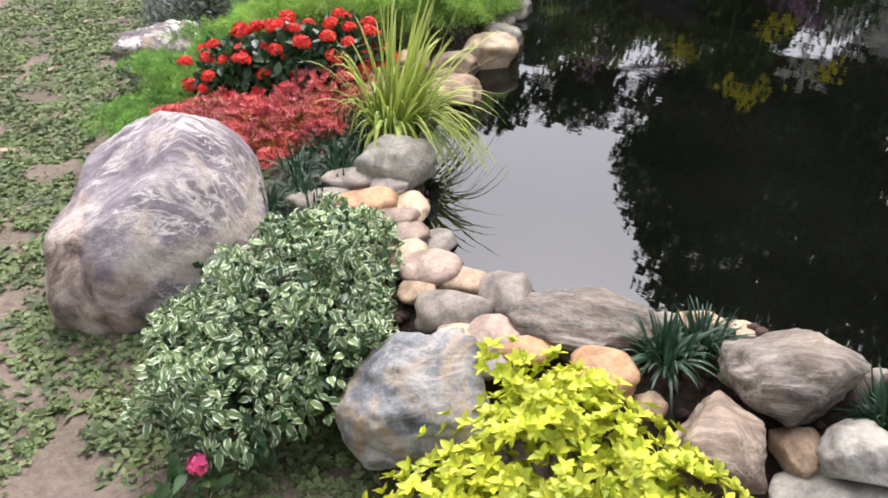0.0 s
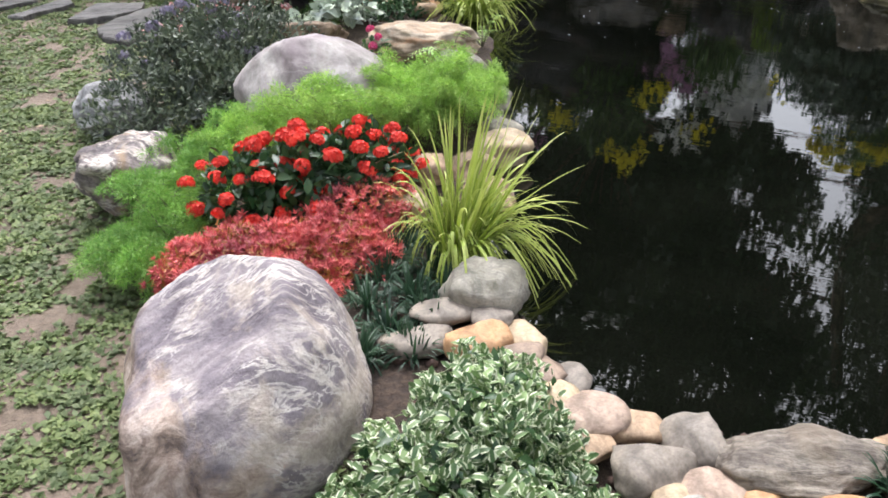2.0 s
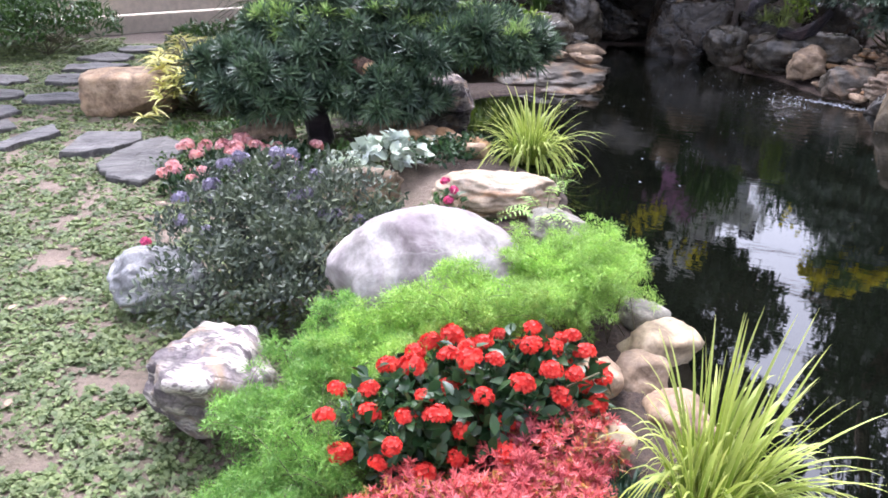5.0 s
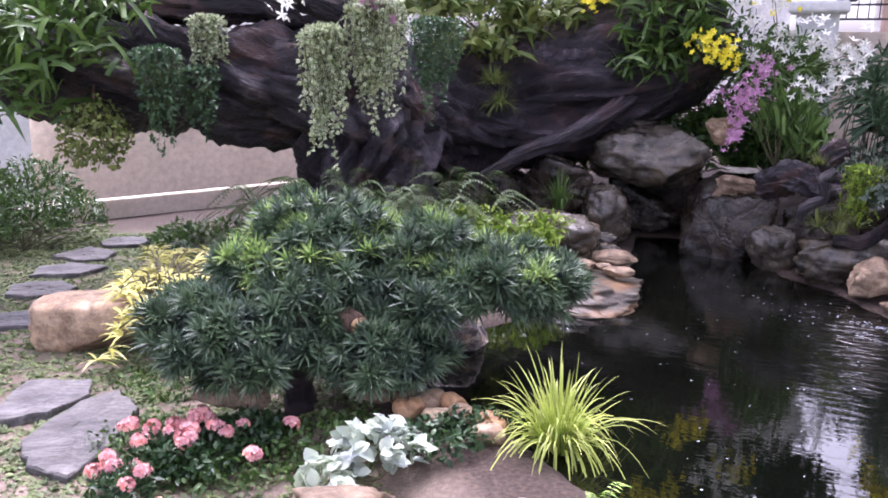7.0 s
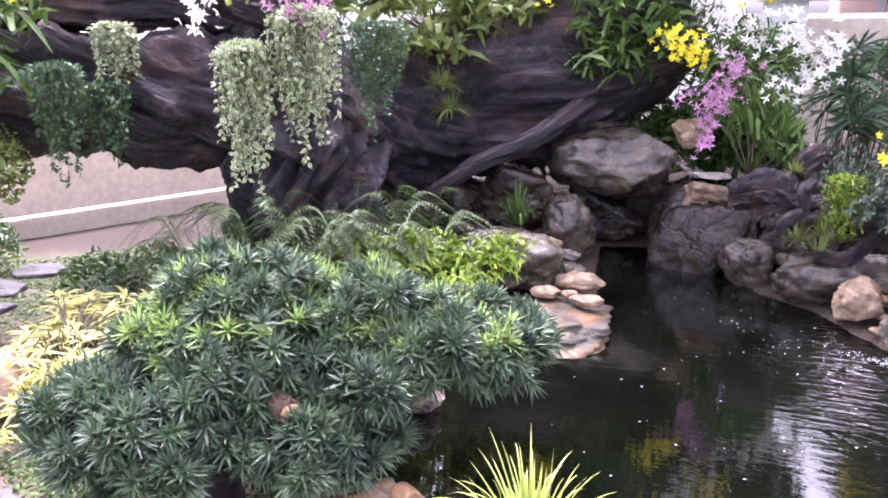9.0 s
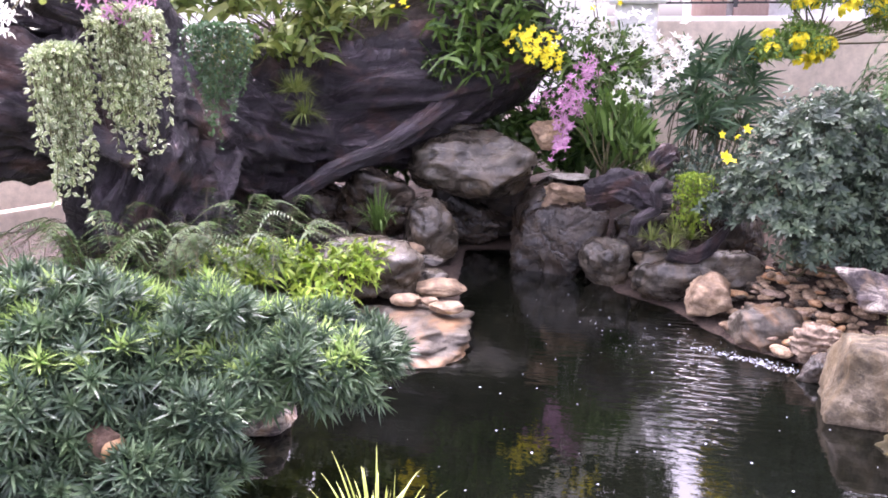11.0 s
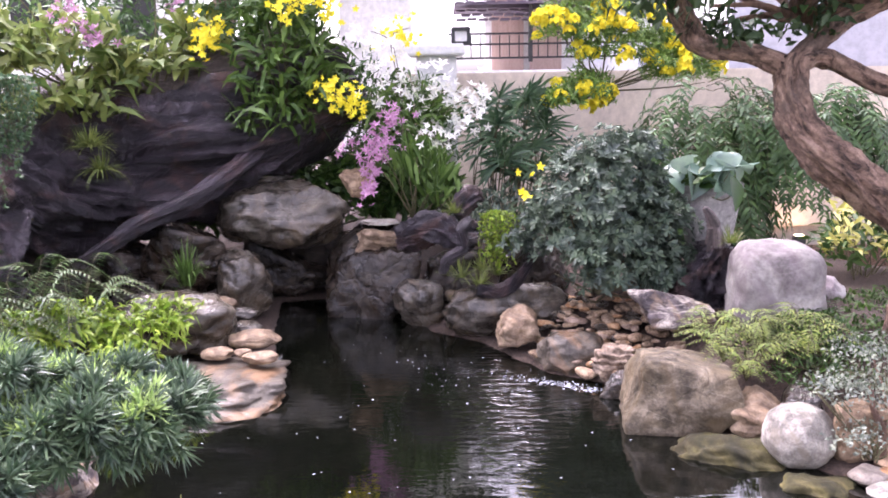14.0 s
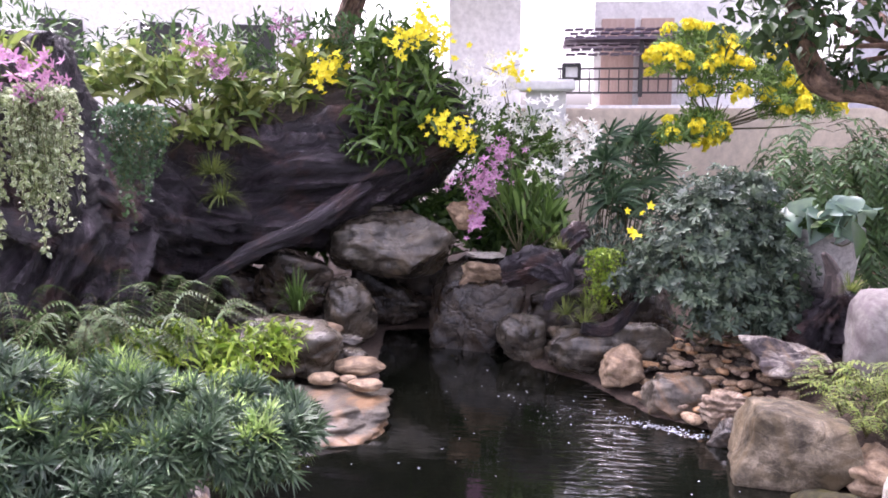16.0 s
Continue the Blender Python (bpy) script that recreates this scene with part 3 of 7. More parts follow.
def leaves(name, material, base, d, up, length, width, shape, droop=0.0, parent=None, label=""):
    """Many leaves in one mesh: base points, directions, upper sides, lengths and widths."""
    n = len(base)
    tv, tf = shape
    d, side = unit(d), None
    side = unit(np.cross(d, up))
    nor = np.cross(side, d)
    L, W = np.broadcast_to(length, n)[:, None, None], np.broadcast_to(width, n)[:, None, None]
    dr = np.broadcast_to(droop, n)[:, None]
    s, w, h = tv[:, 0], tv[:, 1], tv[:, 2]
    v = base[:, None, :] + d[:, None, :] * L * s[None, :, None] + side[:, None, :] * W * w[None, :, None] + nor[:, None, :] * W * h[None, :, None]
    v[:, :, 2] -= dr * L[:, :, 0] * s[None, :] ** 2
    k = len(tv)
    nf4 = [f for f in tf if len(f) == 4]
    nf3 = [f for f in tf if len(f) == 3]
    me = bpy.data.meshes.new(name)
    off = np.arange(n)[:, None, None] * k
    loops = []
    sizes = []
    if nf4:
        loops.append((np.array(nf4)[None] + off).reshape(-1))
        sizes.append(np.full(n * len(nf4), 4))
    if nf3:
        loops.append((np.array(nf3)[None] + off).reshape(-1))
        sizes.append(np.full(n * len(nf3), 3))
    loops, sizes = np.concatenate(loops), np.concatenate(sizes)
    me.vertices.add(n * k)
    me.vertices.foreach_set("co", v.reshape(-1).astype(np.float32))
    me.loops.add(len(loops))
    me.loops.foreach_set("vertex_index", loops.astype(np.int32))
    me.polygons.add(len(sizes))
    me.polygons.foreach_set("loop_start", np.concatenate([[0], np.cumsum(sizes)[:-1]]).astype(np.int32))
    me.polygons.foreach_set("use_smooth", [True] * len(sizes))
    me.update(calc_edges=True)
    me.validate()
    me.attributes.new("across", "FLOAT", "POINT").data.foreach_set("value", np.tile(np.abs(w) * 2, n).astype(np.float32))
    me.attributes.new("along", "FLOAT", "POINT").data.foreach_set("value", np.tile(s, n).astype(np.float32))
    me.materials.append(material)
    ob = new(name, me)
    if parent:
        ob.parent = parent
        ob.matrix_parent_inverse = Matrix.Translation(-parent.location)
    if label:
        tagged(ob, label)
    return ob


def tubes(name, material, runs, sides=7, parent=None, label="", wobble=0.0, seed=1):
    """Tapered stems or limbs: each run is (points, radii)."""
    verts, faces = [], []
    for pts, radii in runs:
        pts = [Vector(p) for p in pts]
        start = len(verts)
        for i, p in enumerate(pts):
            t = (pts[min(i + 1, len(pts) - 1)] - pts[max(i - 1, 0)]).normalized()
            a = t.orthogonal().normalized() if abs(t.z) > 0.9 else t.cross(Vector((0, 0, 1))).normalized()
            b = t.cross(a)
            for k in range(sides):
                g = 2 * math.pi * k / sides
                r = radii[i] * (1 + wobble * noise.noise(Vector((math.cos(g) * 1.7 + seed, math.sin(g) * 1.7, i * 0.55))))
                q = p + a * (math.cos(g) * r) + b * (math.sin(g) * r)
                verts.append(q[:])
        for i in range(len(pts) - 1):
            for k in range(sides):
                k2 = (k + 1) % sides
                faces.append((start + i * sides + k, start + i * sides + k2, start + (i + 1) * sides + k2, start + (i + 1) * sides + k))
        faces.append(tuple(range(start + sides - 1, start - 1, -1)))
        e = start + (len(pts) - 1) * sides
        faces.append(tuple(range(e, e + sides)))
    ob = mesh_object(name, verts, faces, material, None, label)
    if parent:
        ob.parent = parent
        ob.matrix_parent_inverse = Matrix.Translation(-parent.location)
    return ob


def curve_points(pts, n):
    """A smooth run of n points through the given ones."""
    p = np.array(pts, dtype=float)
    t = np.linspace(0, len(p) - 1.0001, n)
    i = np.clip(t.astype(int), 0, len(p) - 2)
    u = (t - i)[:, None]
    g = lambda j: p[np.clip(j, 0, len(p) - 1)]
    p0, p1, p2, p3 = g(i - 1), g(i), g(i + 1), g(i + 2)
    return 0.5 * (2 * p1 + (p2 - p0) * u + (2 * p0 - 5 * p1 + 4 * p2 - p3) * u ** 2 + (3 * p1 - p0 - 3 * p2 + p3) * u ** 3)


def shell(n, c, r, seed, depth=0.4, low=-0.3, rough=0.25):
    """Points in the outer layer of an uneven mound, with their outward directions."""
    rng = np.random.default_rng(seed)
    u = unit(rng.normal(size=(int(n * 2.2), 3)))
    u = u[u[:, 2] > low][:n]
    k = 1 - depth * rng.random(len(u)) ** 1.6
    k = k * (1 + rough * fbm(u, 2.2, seed, 2))
    return np.array(c) + u * np.array(r) * k[:, None], unit(u / np.array(r))


def bush_leaves(name, parent, mat, lumps, n, length, width, shape, seed, droop=0.15, lift=0.35, jitter=0.6, depth=0.4, low=-0.3, label="", face=0.7):
    """Foliage over several mounds (centre, radii); leaves point outward and up with some disorder."""
    P, D = [], []
    vol = np.array([r[0] * r[1] + r[0] * r[2] + r[1] * r[2] for c, r in lumps])
    for i, (c, r) in enumerate(lumps):
        p, d = shell(max(4, int(n * vol[i] / vol.sum())), c, r, seed + 11 * i, depth, low)
        P.append(p)
        D.append(d)
    P, D = np.concatenate(P), np.concatenate(D)
    rng = np.random.default_rng(seed + 99)
    out = D
    D = unit(D * (1 - 0.6 * face) + np.array([0, 0, lift]) + rng.normal(size=D.shape) * jitter)
    up = unit(out * face + np.array([0, 0, 1.0 - 0.5 * face]) + rng.normal(size=D.shape) * 0.35)
    k = rng.uniform(0.65, 1.2, len(P))
    return leaves(name, mat, P - D * length * 0.4, D, up, length * k, width * k, shape, droop, parent, label)


def whorl_leaves(name, parent, mat, lumps, n, each, length, width, shape, seed, depth=0.4, low=-0.4, spread=0.9):
    """Foliage in whorls: rosettes of leaves at the shoot ends over several mounds."""
    rng = np.random.default_rng(seed)
    vol = np.array([r[0] * r[1] + r[0] * r[2] + r[1] * r[2] for c, r in lumps])
    B, D, U = [], [], []
    for i, (c, r) in enumerate(lumps):
        p, d = shell(max(3, int(n * vol[i] / vol.sum())), c, r, seed + 11 * i, depth, low)
        for q, e in zip(p, d):
            ax = unit(e + np.array([0, 0, 0.45]) + rng.normal(size=3) * 0.3)
            a = unit(np.cross(ax, rng.normal(size=3)))
            b = np.cross(ax, a)
            for k in range(each):
                g = 2 * math.pi * (k + rng.uniform(-0.25, 0.25)) / each
                B.append(q)
                D.append(unit(a * math.cos(g) + b * math.sin(g)) * spread + ax * rng.uniform(0.1, 0.8))
                U.append(ax)
    m = len(B)
    k = rng.uniform(0.7, 1.15, m)
    return leaves(name, mat, np.array(B), np.array(D), np.array(U), length * k, width * k, shape, 0.12, parent)


def pinnate_leaves(parent, mat, lumps, n, length, leaflet, width, seed):
    """Drooping compound leaves: an arching midrib with paired leaflets."""
    rng = np.random.default_rng(seed)
    B, D, U, runs = [], [], [], []
    for i, (c, r) in enumerate(lumps):
        p, d = shell(n, c, r, seed + 7 * i, 0.6, -0.5)
        for q, e in zip(p, d):
            out = unit(np.array([e[0], e[1] - 0.3, 0.0]) + rng.normal(size=3) * (0.4, 0.4, 0))
            L = length * rng.uniform(0.7, 1.2)
            pts = curve_points([q, q + out * L * 0.45 + (0, 0, 0.08 * L), q + out * L * 0.75 - (0, 0, 0.35 * L), q + out * L * 0.85 - (0, 0, 0.8 * L)], 12)
            runs.append((pts[::2], np.linspace(0.004, 0.0015, 6)))
            side = unit(np.cross(out, (0, 0, 1.0)))
            for j in range(2, 12):
                t = unit(pts[min(j + 1, 11)] - pts[j - 1])
                for s in (-1, 1):
                    B.append(pts[j])
                    D.append(side * s + t * 0.7 + rng.normal(size=3) * 0.12)
                    U.append(np.cross(side, t) * (1 if np.cross(side, t)[2] > 0 else -1) + rng.normal(size=3) * 0.2)
    tubes("midrib_framework", STEM, runs, 4, parent)
    m = len(B)
    k = rng.uniform(0.75, 1.15, m)
    leaves("foliage", mat, np.array(B), np.array(D), np.array(U), leaflet * k, width * k, LANCE, 0.2, parent)


def stems(parent, base, lumps, seed, thick=0.008, each=6, mat=None):
    """Woody stems from the foot up into every mound."""
    rng = np.random.default_rng(seed)
    runs = []
    for c, r in lumps:
        for _ in range(each):
            end = np.array(c) + rng.uniform(-0.75, 0.75, 3) * r
            b = np.array(base) + rng.uniform(-1, 1, 3) * (0.05, 0.05, 0.0)
            mid = (b + end) / 2 + rng.normal(size=3) * 0.03
            runs.append((curve_points([b, mid, end], 6), np.linspace(thick, thick * 0.35, 6)))
    if parent.name.startswith(("orchid", "croton")):
        for run in runs:
            tubes("stem", mat or STEM, [run], 5, parent)
        return None
    return tubes("stem_framework", mat or STEM, runs, 5, parent)


def flower_head(name, mat, r, n, seed, petal=0.5, dome=1.0):
    """A rounded head of small florets around its own origin."""
    rng = np.random.default_rng(seed)
    u = unit(rng.normal(size=(n * 3, 3)))
    u = u[u[:, 2] > -0.25][:n]
    base = u * r * np.array([1, 1, 0.8 * dome]) * rng.uniform(0.72, 1.12, (len(u), 1))
    B, D, U = [], [], []
    for b, nrm in zip(base, u):
        a = unit(np.cross(nrm, rng.normal(size=3)))
        c = np.cross(nrm, a)
        for k in range(4):
            g = math.pi / 2 * k
            B.append(b)
            D.append(a * math.cos(g) + c * math.sin(g) + nrm * 0.35)
            U.append(nrm)
    return leaves(name, mat, np.array(B), np.array(D), np.array(U), r * petal, r * petal * 0.75, FLAT)


def scatter_heads(parent, heads, spots, seed):
    """Flower heads as parts of a plant, sharing a few meshes."""
    rng = np.random.default_rng(seed)
    for p in spots:
        src = heads[rng.integers(len(heads))]
        ob = src.copy()
        scene.collection.objects.link(ob)
        ob.parent = parent
        ob.matrix_parent_inverse = Matrix.Translation(-parent.location)
        ob.matrix_basis = pose(p[0], p[1], p[2], rng.uniform(-25, 25), rng.uniform(-25, 25), rng.uniform(0, 360)) @ Matrix.Scale(rng.uniform(0.8, 1.15), 4)


def drop(obs):
    for o in obs:
        bpy.data.objects.remove(o)


def box_bm(x, y, z, sx, sy, sz, bevel=0.0, bm=None):
    bm = bm or bmesh.new()
    g = bmesh.ops.create_cube(bm, size=1.0, matrix=Matrix.Translation((x, y, z)) @ Matrix.Diagonal((sx, sy, sz, 1)))
    if bevel:
        es = list({e for v in g["verts"] for e in v.link_edges})
        bmesh.ops.bevel(bm, geom=es, offset=bevel, segments=2, affect="EDGES")
    return bm

# ---- ground, pond and walls ----
WATER_Z = 0.13
SHORE = np.array([(1.9, 1.25), (1.01, 1.40), (0.83, 1.53), (0.52, 1.57), (0.31, 1.64), (0.08, 1.72), (-0.10, 1.95), (-0.13, 2.35),
                  (-0.16, 2.75), (-0.12, 3.0), (-0.03, 3.36), (0.03, 3.75), (0.12, 4.3), (0.18, 4.7), (0.28, 5.2), (0.05, 5.9),
                  (-0.26, 6.35), (-0.28, 6.8), (-0.1, 7.3), (0.45, 7.6), (0.9, 7.7), (1.4, 7.9), (1.75, 8.6), (2.02, 9.3),
                  (2.45, 10.2), (2.95, 10.0), (3.2, 9.4), (3.05, 8.55), (3.2, 8.05), (3.16, 7.2), (3.32, 6.85), (3.22, 6.25),
                  (3.30, 5.6), (3.34, 4.9), (3.6, 3.6), (3.0, 2.2)])


def shore_distance(x, y):
    """Distance from the waterline, negative over the pond."""
    p = np.stack([x, y], -1)
    best, inside = np.full(x.shape, 1e9), np.zeros(x.shape, dtype=bool)
    for a, b in zip(SHORE, np.roll(SHORE, -1, axis=0)):
        ab = b - a
        t = np.clip(((p - a) @ ab) / (ab @ ab), 0, 1)
        best = np.minimum(best, np.linalg.norm(p - a - t[..., None] * ab, axis=-1))
        cross = (a[1] > y) != (b[1] > y)
        with np.errstate(divide="ignore", invalid="ignore"):
            inside ^= cross & (x < a[0] + (y - a[1]) / (b[1] - a[1]) * ab[0])
    return np.where(inside, -best, best)


def smooth(a, b, x):
    t = np.clip((x - a) / (b - a), 0.0, 1.0)
    return t * t * (3 - 2 * t)


def ground_height(x, y):
    x, y = np.asarray(x, dtype=float), np.asarray(y, dtype=float)
    d = shore_distance(x, y)
    bank = WATER_Z + 0.022 * smooth(0, 0.05, d)
    south = 1 - smooth(1.3, 1.7, y)
    lawn = bank * ((1 - smooth(0.35, 1.1, d)) * (1 - south) + (1 - smooth(0.08, 0.4, d)) * south)
    far_side = np.maximum(smooth(2.0, 2.9, x), smooth(8.3, 9.6, y) * smooth(0.0, 1.2, x)) * (1 - smooth(2.9, 4.4, d))
    rise = WATER_Z + 0.022 * smooth(0, 0.05, d) + 0.42 * smooth(0.1, 1.6, d)
    out = lawn * (1 - far_side) + rise * far_side
    return np.where(d > 0, out, WATER_Z - np.minimum(0.55, -d * 1.6))


def height_at(x, y):
    return float(ground_height(np.array([x]), np.array([y]))[0])


def axis(lo, hi, step):
    mid = np.arange(lo, hi + step / 2, step)
    grow = step * 1.35 ** np.arange(1, 30)
    far = np.cumsum(grow)
    far = far[far < 900]
    return np.concatenate([lo - far[::-1], mid, hi + far])


gx, gy = axis(-3.6, 5.4, 0.06), axis(-0.6, 11.0, 0.06)
GX, GY = np.meshgrid(gx, gy, indexing="ij")
GZ = ground_height(GX, GY)
GD = shore_distance(GX, GY)
gv = np.stack([GX, GY, GZ], -1).reshape(-1, 3)
near = (np.abs(gv[:, 0] - 1) < 6) & (np.abs(gv[:, 1] - 5) < 7)
gv[near, 2] += 0.012 * np.array([noise.noise(Vector((p[0] * 6, p[1] * 6, 0))) for p in gv[near]])
ny = len(gy)
gi = np.arange(len(gx) * ny).reshape(len(gx), ny)
gf = np.stack([gi[:-1, :-1], gi[1:, :-1], gi[1:, 1:], gi[:-1, 1:]], -1).reshape(-1, 4).tolist()
# bed colour doubles as shade under the log and as dark path beyond
far_bed_and_shade = np.maximum(smooth(2.0, 2.9, GX) * smooth(0.0, 1.0, GY), np.maximum(smooth(8.2, 8.8, GY) * smooth(-2.0, -1.2, GX), smooth(11.3, 12.0, GY) * smooth(-5.5, -4.5, GX)))
bed = np.maximum(1 - smooth(0.45, 0.75, GD + 0.12 * np.sin(GX * 5) * np.cos(GY * 4)), far_bed_and_shade).reshape(-1)
turf = np.maximum(np.maximum(smooth(0.5, -0.4, GY), smooth(-2.9, -3.6, GX) * smooth(5.4, 4.6, GY)), np.maximum(smooth(-4.5, -6.0, GX), smooth(9.6, 10.4, GY) * smooth(0.0, -0.8, GX) * smooth(12.0, 11.4, GY))).reshape(-1)
ground = mesh_object("ground", gv, gf, GROUND, attrs={"bed": bed, "turf": turf})
tagged(ground, "patchy trodden lawn earth with dark planting beds", "ground", kind="structure")

wx, wy = np.arange(-0.6, 4.0, 0.05), np.arange(1.0, 10.6, 0.05)
WX, WY = np.meshgrid(wx, wy, indexing="ij")
WD = shore_distance(WX + 0.025, WY + 0.025)
wi = np.arange(WX.size).reshape(WX.shape)
keep = WD[:-1, :-1] < 0.05
wf = np.stack([wi[:-1, :-1], wi[1:, :-1], wi[1:, 1:], wi[:-1, 1:]], -1)[keep]
used, inv = np.unique(wf, return_inverse=True)
wv = np.stack([WX, WY, np.full(WX.shape, WATER_Z)], -1).reshape(-1, 3)[used]
splash = np.exp(-((wv[:, 0] - 2.85) ** 2 + (wv[:, 1] - 7.0) ** 2) / 1.6)
falls = np.exp(-((wv[:, 0] - 2.7) ** 2 + (wv[:, 1] - 9.8) ** 2) / 1.2)
across = (wv[:, 0] - 2.68) * 0.86 - (wv[:, 1] - 7.05) * 0.50
along = (wv[:, 0] - 2.68) * 0.50 + (wv[:, 1] - 7.05) * 0.86
lap = np.exp(-(across / 0.19) ** 2 - (along / 0.8) ** 2)
ruffle = 0.005 + 1.0 * lap + 0.06 * np.clip(splash + 0.5 * falls, 0, 1) + 0.008 * smooth(3.0, 6.0, wv[:, 1])
water = mesh_object("water", wv, inv.reshape(-1, 4).tolist(), WATER, attrs={"ruffle": ruffle})
tagged(water, "dark murky green pond water, still with faint ripples", "water", kind="structure")


def wall_run(name, a, b, z0, z1, thick, material, label):
    a, b = Vector(a), Vector(b)
    mid, run = (a + b) / 2, b - a
    bm = box_bm(0, 0, (z0 + z1) / 2, run.length, thick, z1 - z0, 0.012)
    ob = part(name, bm, material)
    ob.matrix_world = pose(mid.x, mid.y, 0, 0, 0, math.degrees(math.atan2(run.y, run.x)))
    return tagged(ob, label, "wall", kind="structure")


wall_run("wall_east", (4.6, 11.6), (11.4, 7.25), -0.2, 2.22, 0.2, WALLPAINT, "weathered beige plastered garden wall")
wall_run("wall_north", (-9.0, 11.0), (4.55, 17.1), -0.2, 1.15, 0.2, WALLPAINT, "low beige plastered garden wall behind the driftwood")
wall_run("wall_kerb", (-4.6, 11.6), (0.4, 14.45), -0.1, 0.22, 0.16, WALLPAINT, "low pale plastered kerb beyond the driftwood arch")
wall_run("wall_west", (-7.6, 11.1), (-4.0, 12.65), -0.2, 2.7, 0.2, WHITEPAINT, "white plastered wall beyond the driftwood")

# ---- the near bed: boulder, cobbles, shrubs ----
stone("boulder", -0.89, 1.945, 0.155, 0.655, 0.80, 0.67, 13, "bigveined", "large purple-grey marbled boulder with cream veins on the lawn", "boulder", square=2.05, lumps=0.07, cuts=3, taper=0.36, shear=(0.15, -0.03))
stone("boulder", -0.03, 1.21, 0.14, 0.33, 0.30, 0.26, 15, "bluecream", "blue-grey and ochre rock between two shrubs", "boulder", cuts=7)
stone("cobble", -0.345, 2.155, 0.199, 0.15, 0.10, 0.082, 6, "grey", "flat grey river cobble on the pond edge")
stone("cobble", -0.219, 2.116, 0.208, 0.092, 0.116, 0.048, 6, "grey", "small grey river cobble leaning on the boulder")
stone("cobble", -0.425, 2.055, 0.186, 0.165, 0.11, 0.075, 6, "grey", "grey-green river cobble beside the mondo grass")
stone("cobble", -0.269, 2.007, 0.204, 0.144, 0.118, 0.090, 6, "orange", "rounded orange sandstone cobble")
stone("cobble", -0.155, 2.033, 0.175, 0.106, 0.138, 0.067, 6, "cream", "cream river cobble beside the water")
stone("cobble", -0.172, 1.942, 0.193, 0.114, 0.082, 0.059, 6, "pink", "pinkish brown river cobble")
stone("cobble", -0.238, 1.868, 0.193, 0.095, 0.124, 0.060, 6, "grey", "round grey river cobble")
stone("cobble", -0.143, 1.878, 0.183, 0.118, 0.111, 0.062, 6, "pink", "mottled grey-brown river cobble")
stone("cobble", -0.211, 1.791, 0.174, 0.071, 0.077, 0.037, 6, "grey", "small grey river cobble")
stone("cobble", -0.129, 1.766, 0.191, 0.107, 0.100, 0.056, 6, "cream", "smooth cream river cobble")
stone("cobble", -0.143, 1.721, 0.163, 0.066, 0.086, 0.034, 6, "grey", "small grey river cobble")
stone("cobble", -0.052, 1.706, 0.188, 0.140, 0.123, 0.073, -9, "pink", "smooth pinkish grey river cobble")
stone("cobble", 0.030, 1.665, 0.172, 0.131, 0.094, 0.058, -9, "tan", "tan river cobble at the water")
stone("cobble", -0.053, 1.884, 0.147, 0.087, 0.112, 0.046, -34, "grey", "small wet cobble at the water")
stone("cobble", 0.020, 1.508, 0.197, 0.172, 0.112, 0.097, 6, "grey", "large smooth oval grey cobble")
stone("cobble", -0.068, 1.608, 0.176, 0.078, 0.084, 0.041, 6, "tan", "tan river cobble on the pond edge")
stone("cobble", 0.043, 1.407, 0.187, 0.100, 0.076, 0.043, 6, "cream", "pale cream cobble on the pond edge")
stone("cobble", 0.129, 1.434, 0.185, 0.113, 0.110, 0.065, 6, "pink", "pinkish brown cobble on the pond edge")
stone("cobble", 0.203, 1.386, 0.180, 0.101, 0.084, 0.053, 6, "orange", "orange cobble on the pond edge")
stone("cobble", 0.125, 1.351, 0.169, 0.094, 0.093, 0.049, 6, "grey", "grey cobble behind the yellow-green shrub")
stone("cobble", 0.065, 1.391, 0.150, 0.050, 0.065, 0.026, 6, "dark", "small dark red-brown cobble")
stone("edging_stone", 0.159, 1.584, 0.172, 0.163, 0.144, 0.109, -14, "grey", "smooth grey edging stone at the pond")
stone("edging_stone", 0.347, 1.477, 0.178, 0.357, 0.201, 0.153, -11, "stripe", "long banded grey and tan edging stone lying in the water")
stone("edging_stone", 0.536, 1.541, 0.132, 0.120, 0.099, 0.058, 6, "grey", "grey edging stone at the waterline")
stone("cobble", 0.622, 1.550, 0.140, 0.112, 0.076, 0.054, 6, "tan", "tan cobble at the waterline")
stone("cobble", 0.705, 1.535, 0.135, 0.074, 0.068, 0.039, 6, "cream", "small cream cobble at the waterline")
stone("edging_stone", 0.773, 1.317, 0.194, 0.289, 0.248, 0.195, -4, "stripe", "large banded grey edging boulder beside the mondo grass")
stone("edging_stone", 0.981, 1.373, 0.135, 0.109, 0.064, 0.041, 6, "grey", "flat grey edging stone")
stone("edging_stone", 0.376, 1.310, 0.174, 0.154, 0.149, 0.089, -12, "orange", "angular orange sandstone edging stone")
stone("edging_stone", 0.464, 1.245, 0.146, 0.087, 0.079, 0.042, 6, "tan", "tan edging stone half hidden by leaves")
stone("edging_stone", 0.604, 1.137, 0.161, 0.208, 0.232, 0.160, -14, "brown", "dark brown banded edging boulder")
stone("edging_stone", 0.759, 1.177, 0.110, 0.103, 0.133, 0.079, 6, "tan", "upright tan edging stone")
stone("edging_stone", 0.887, 1.144, 0.130, 0.197, 0.124, 0.132, -4, "pale", "pale striped edging stone")
stone("cobble", 0.814, 1.172, 0.088, 0.032, 0.041, 0.020, 6, "dark", "small dark stone wedged between edging stones")
stone("edging_stone", 0.817, 1.075, 0.068, 0.286, 0.157, 0.074, 6, "pale", "flat pale stone at the foot of the edging")
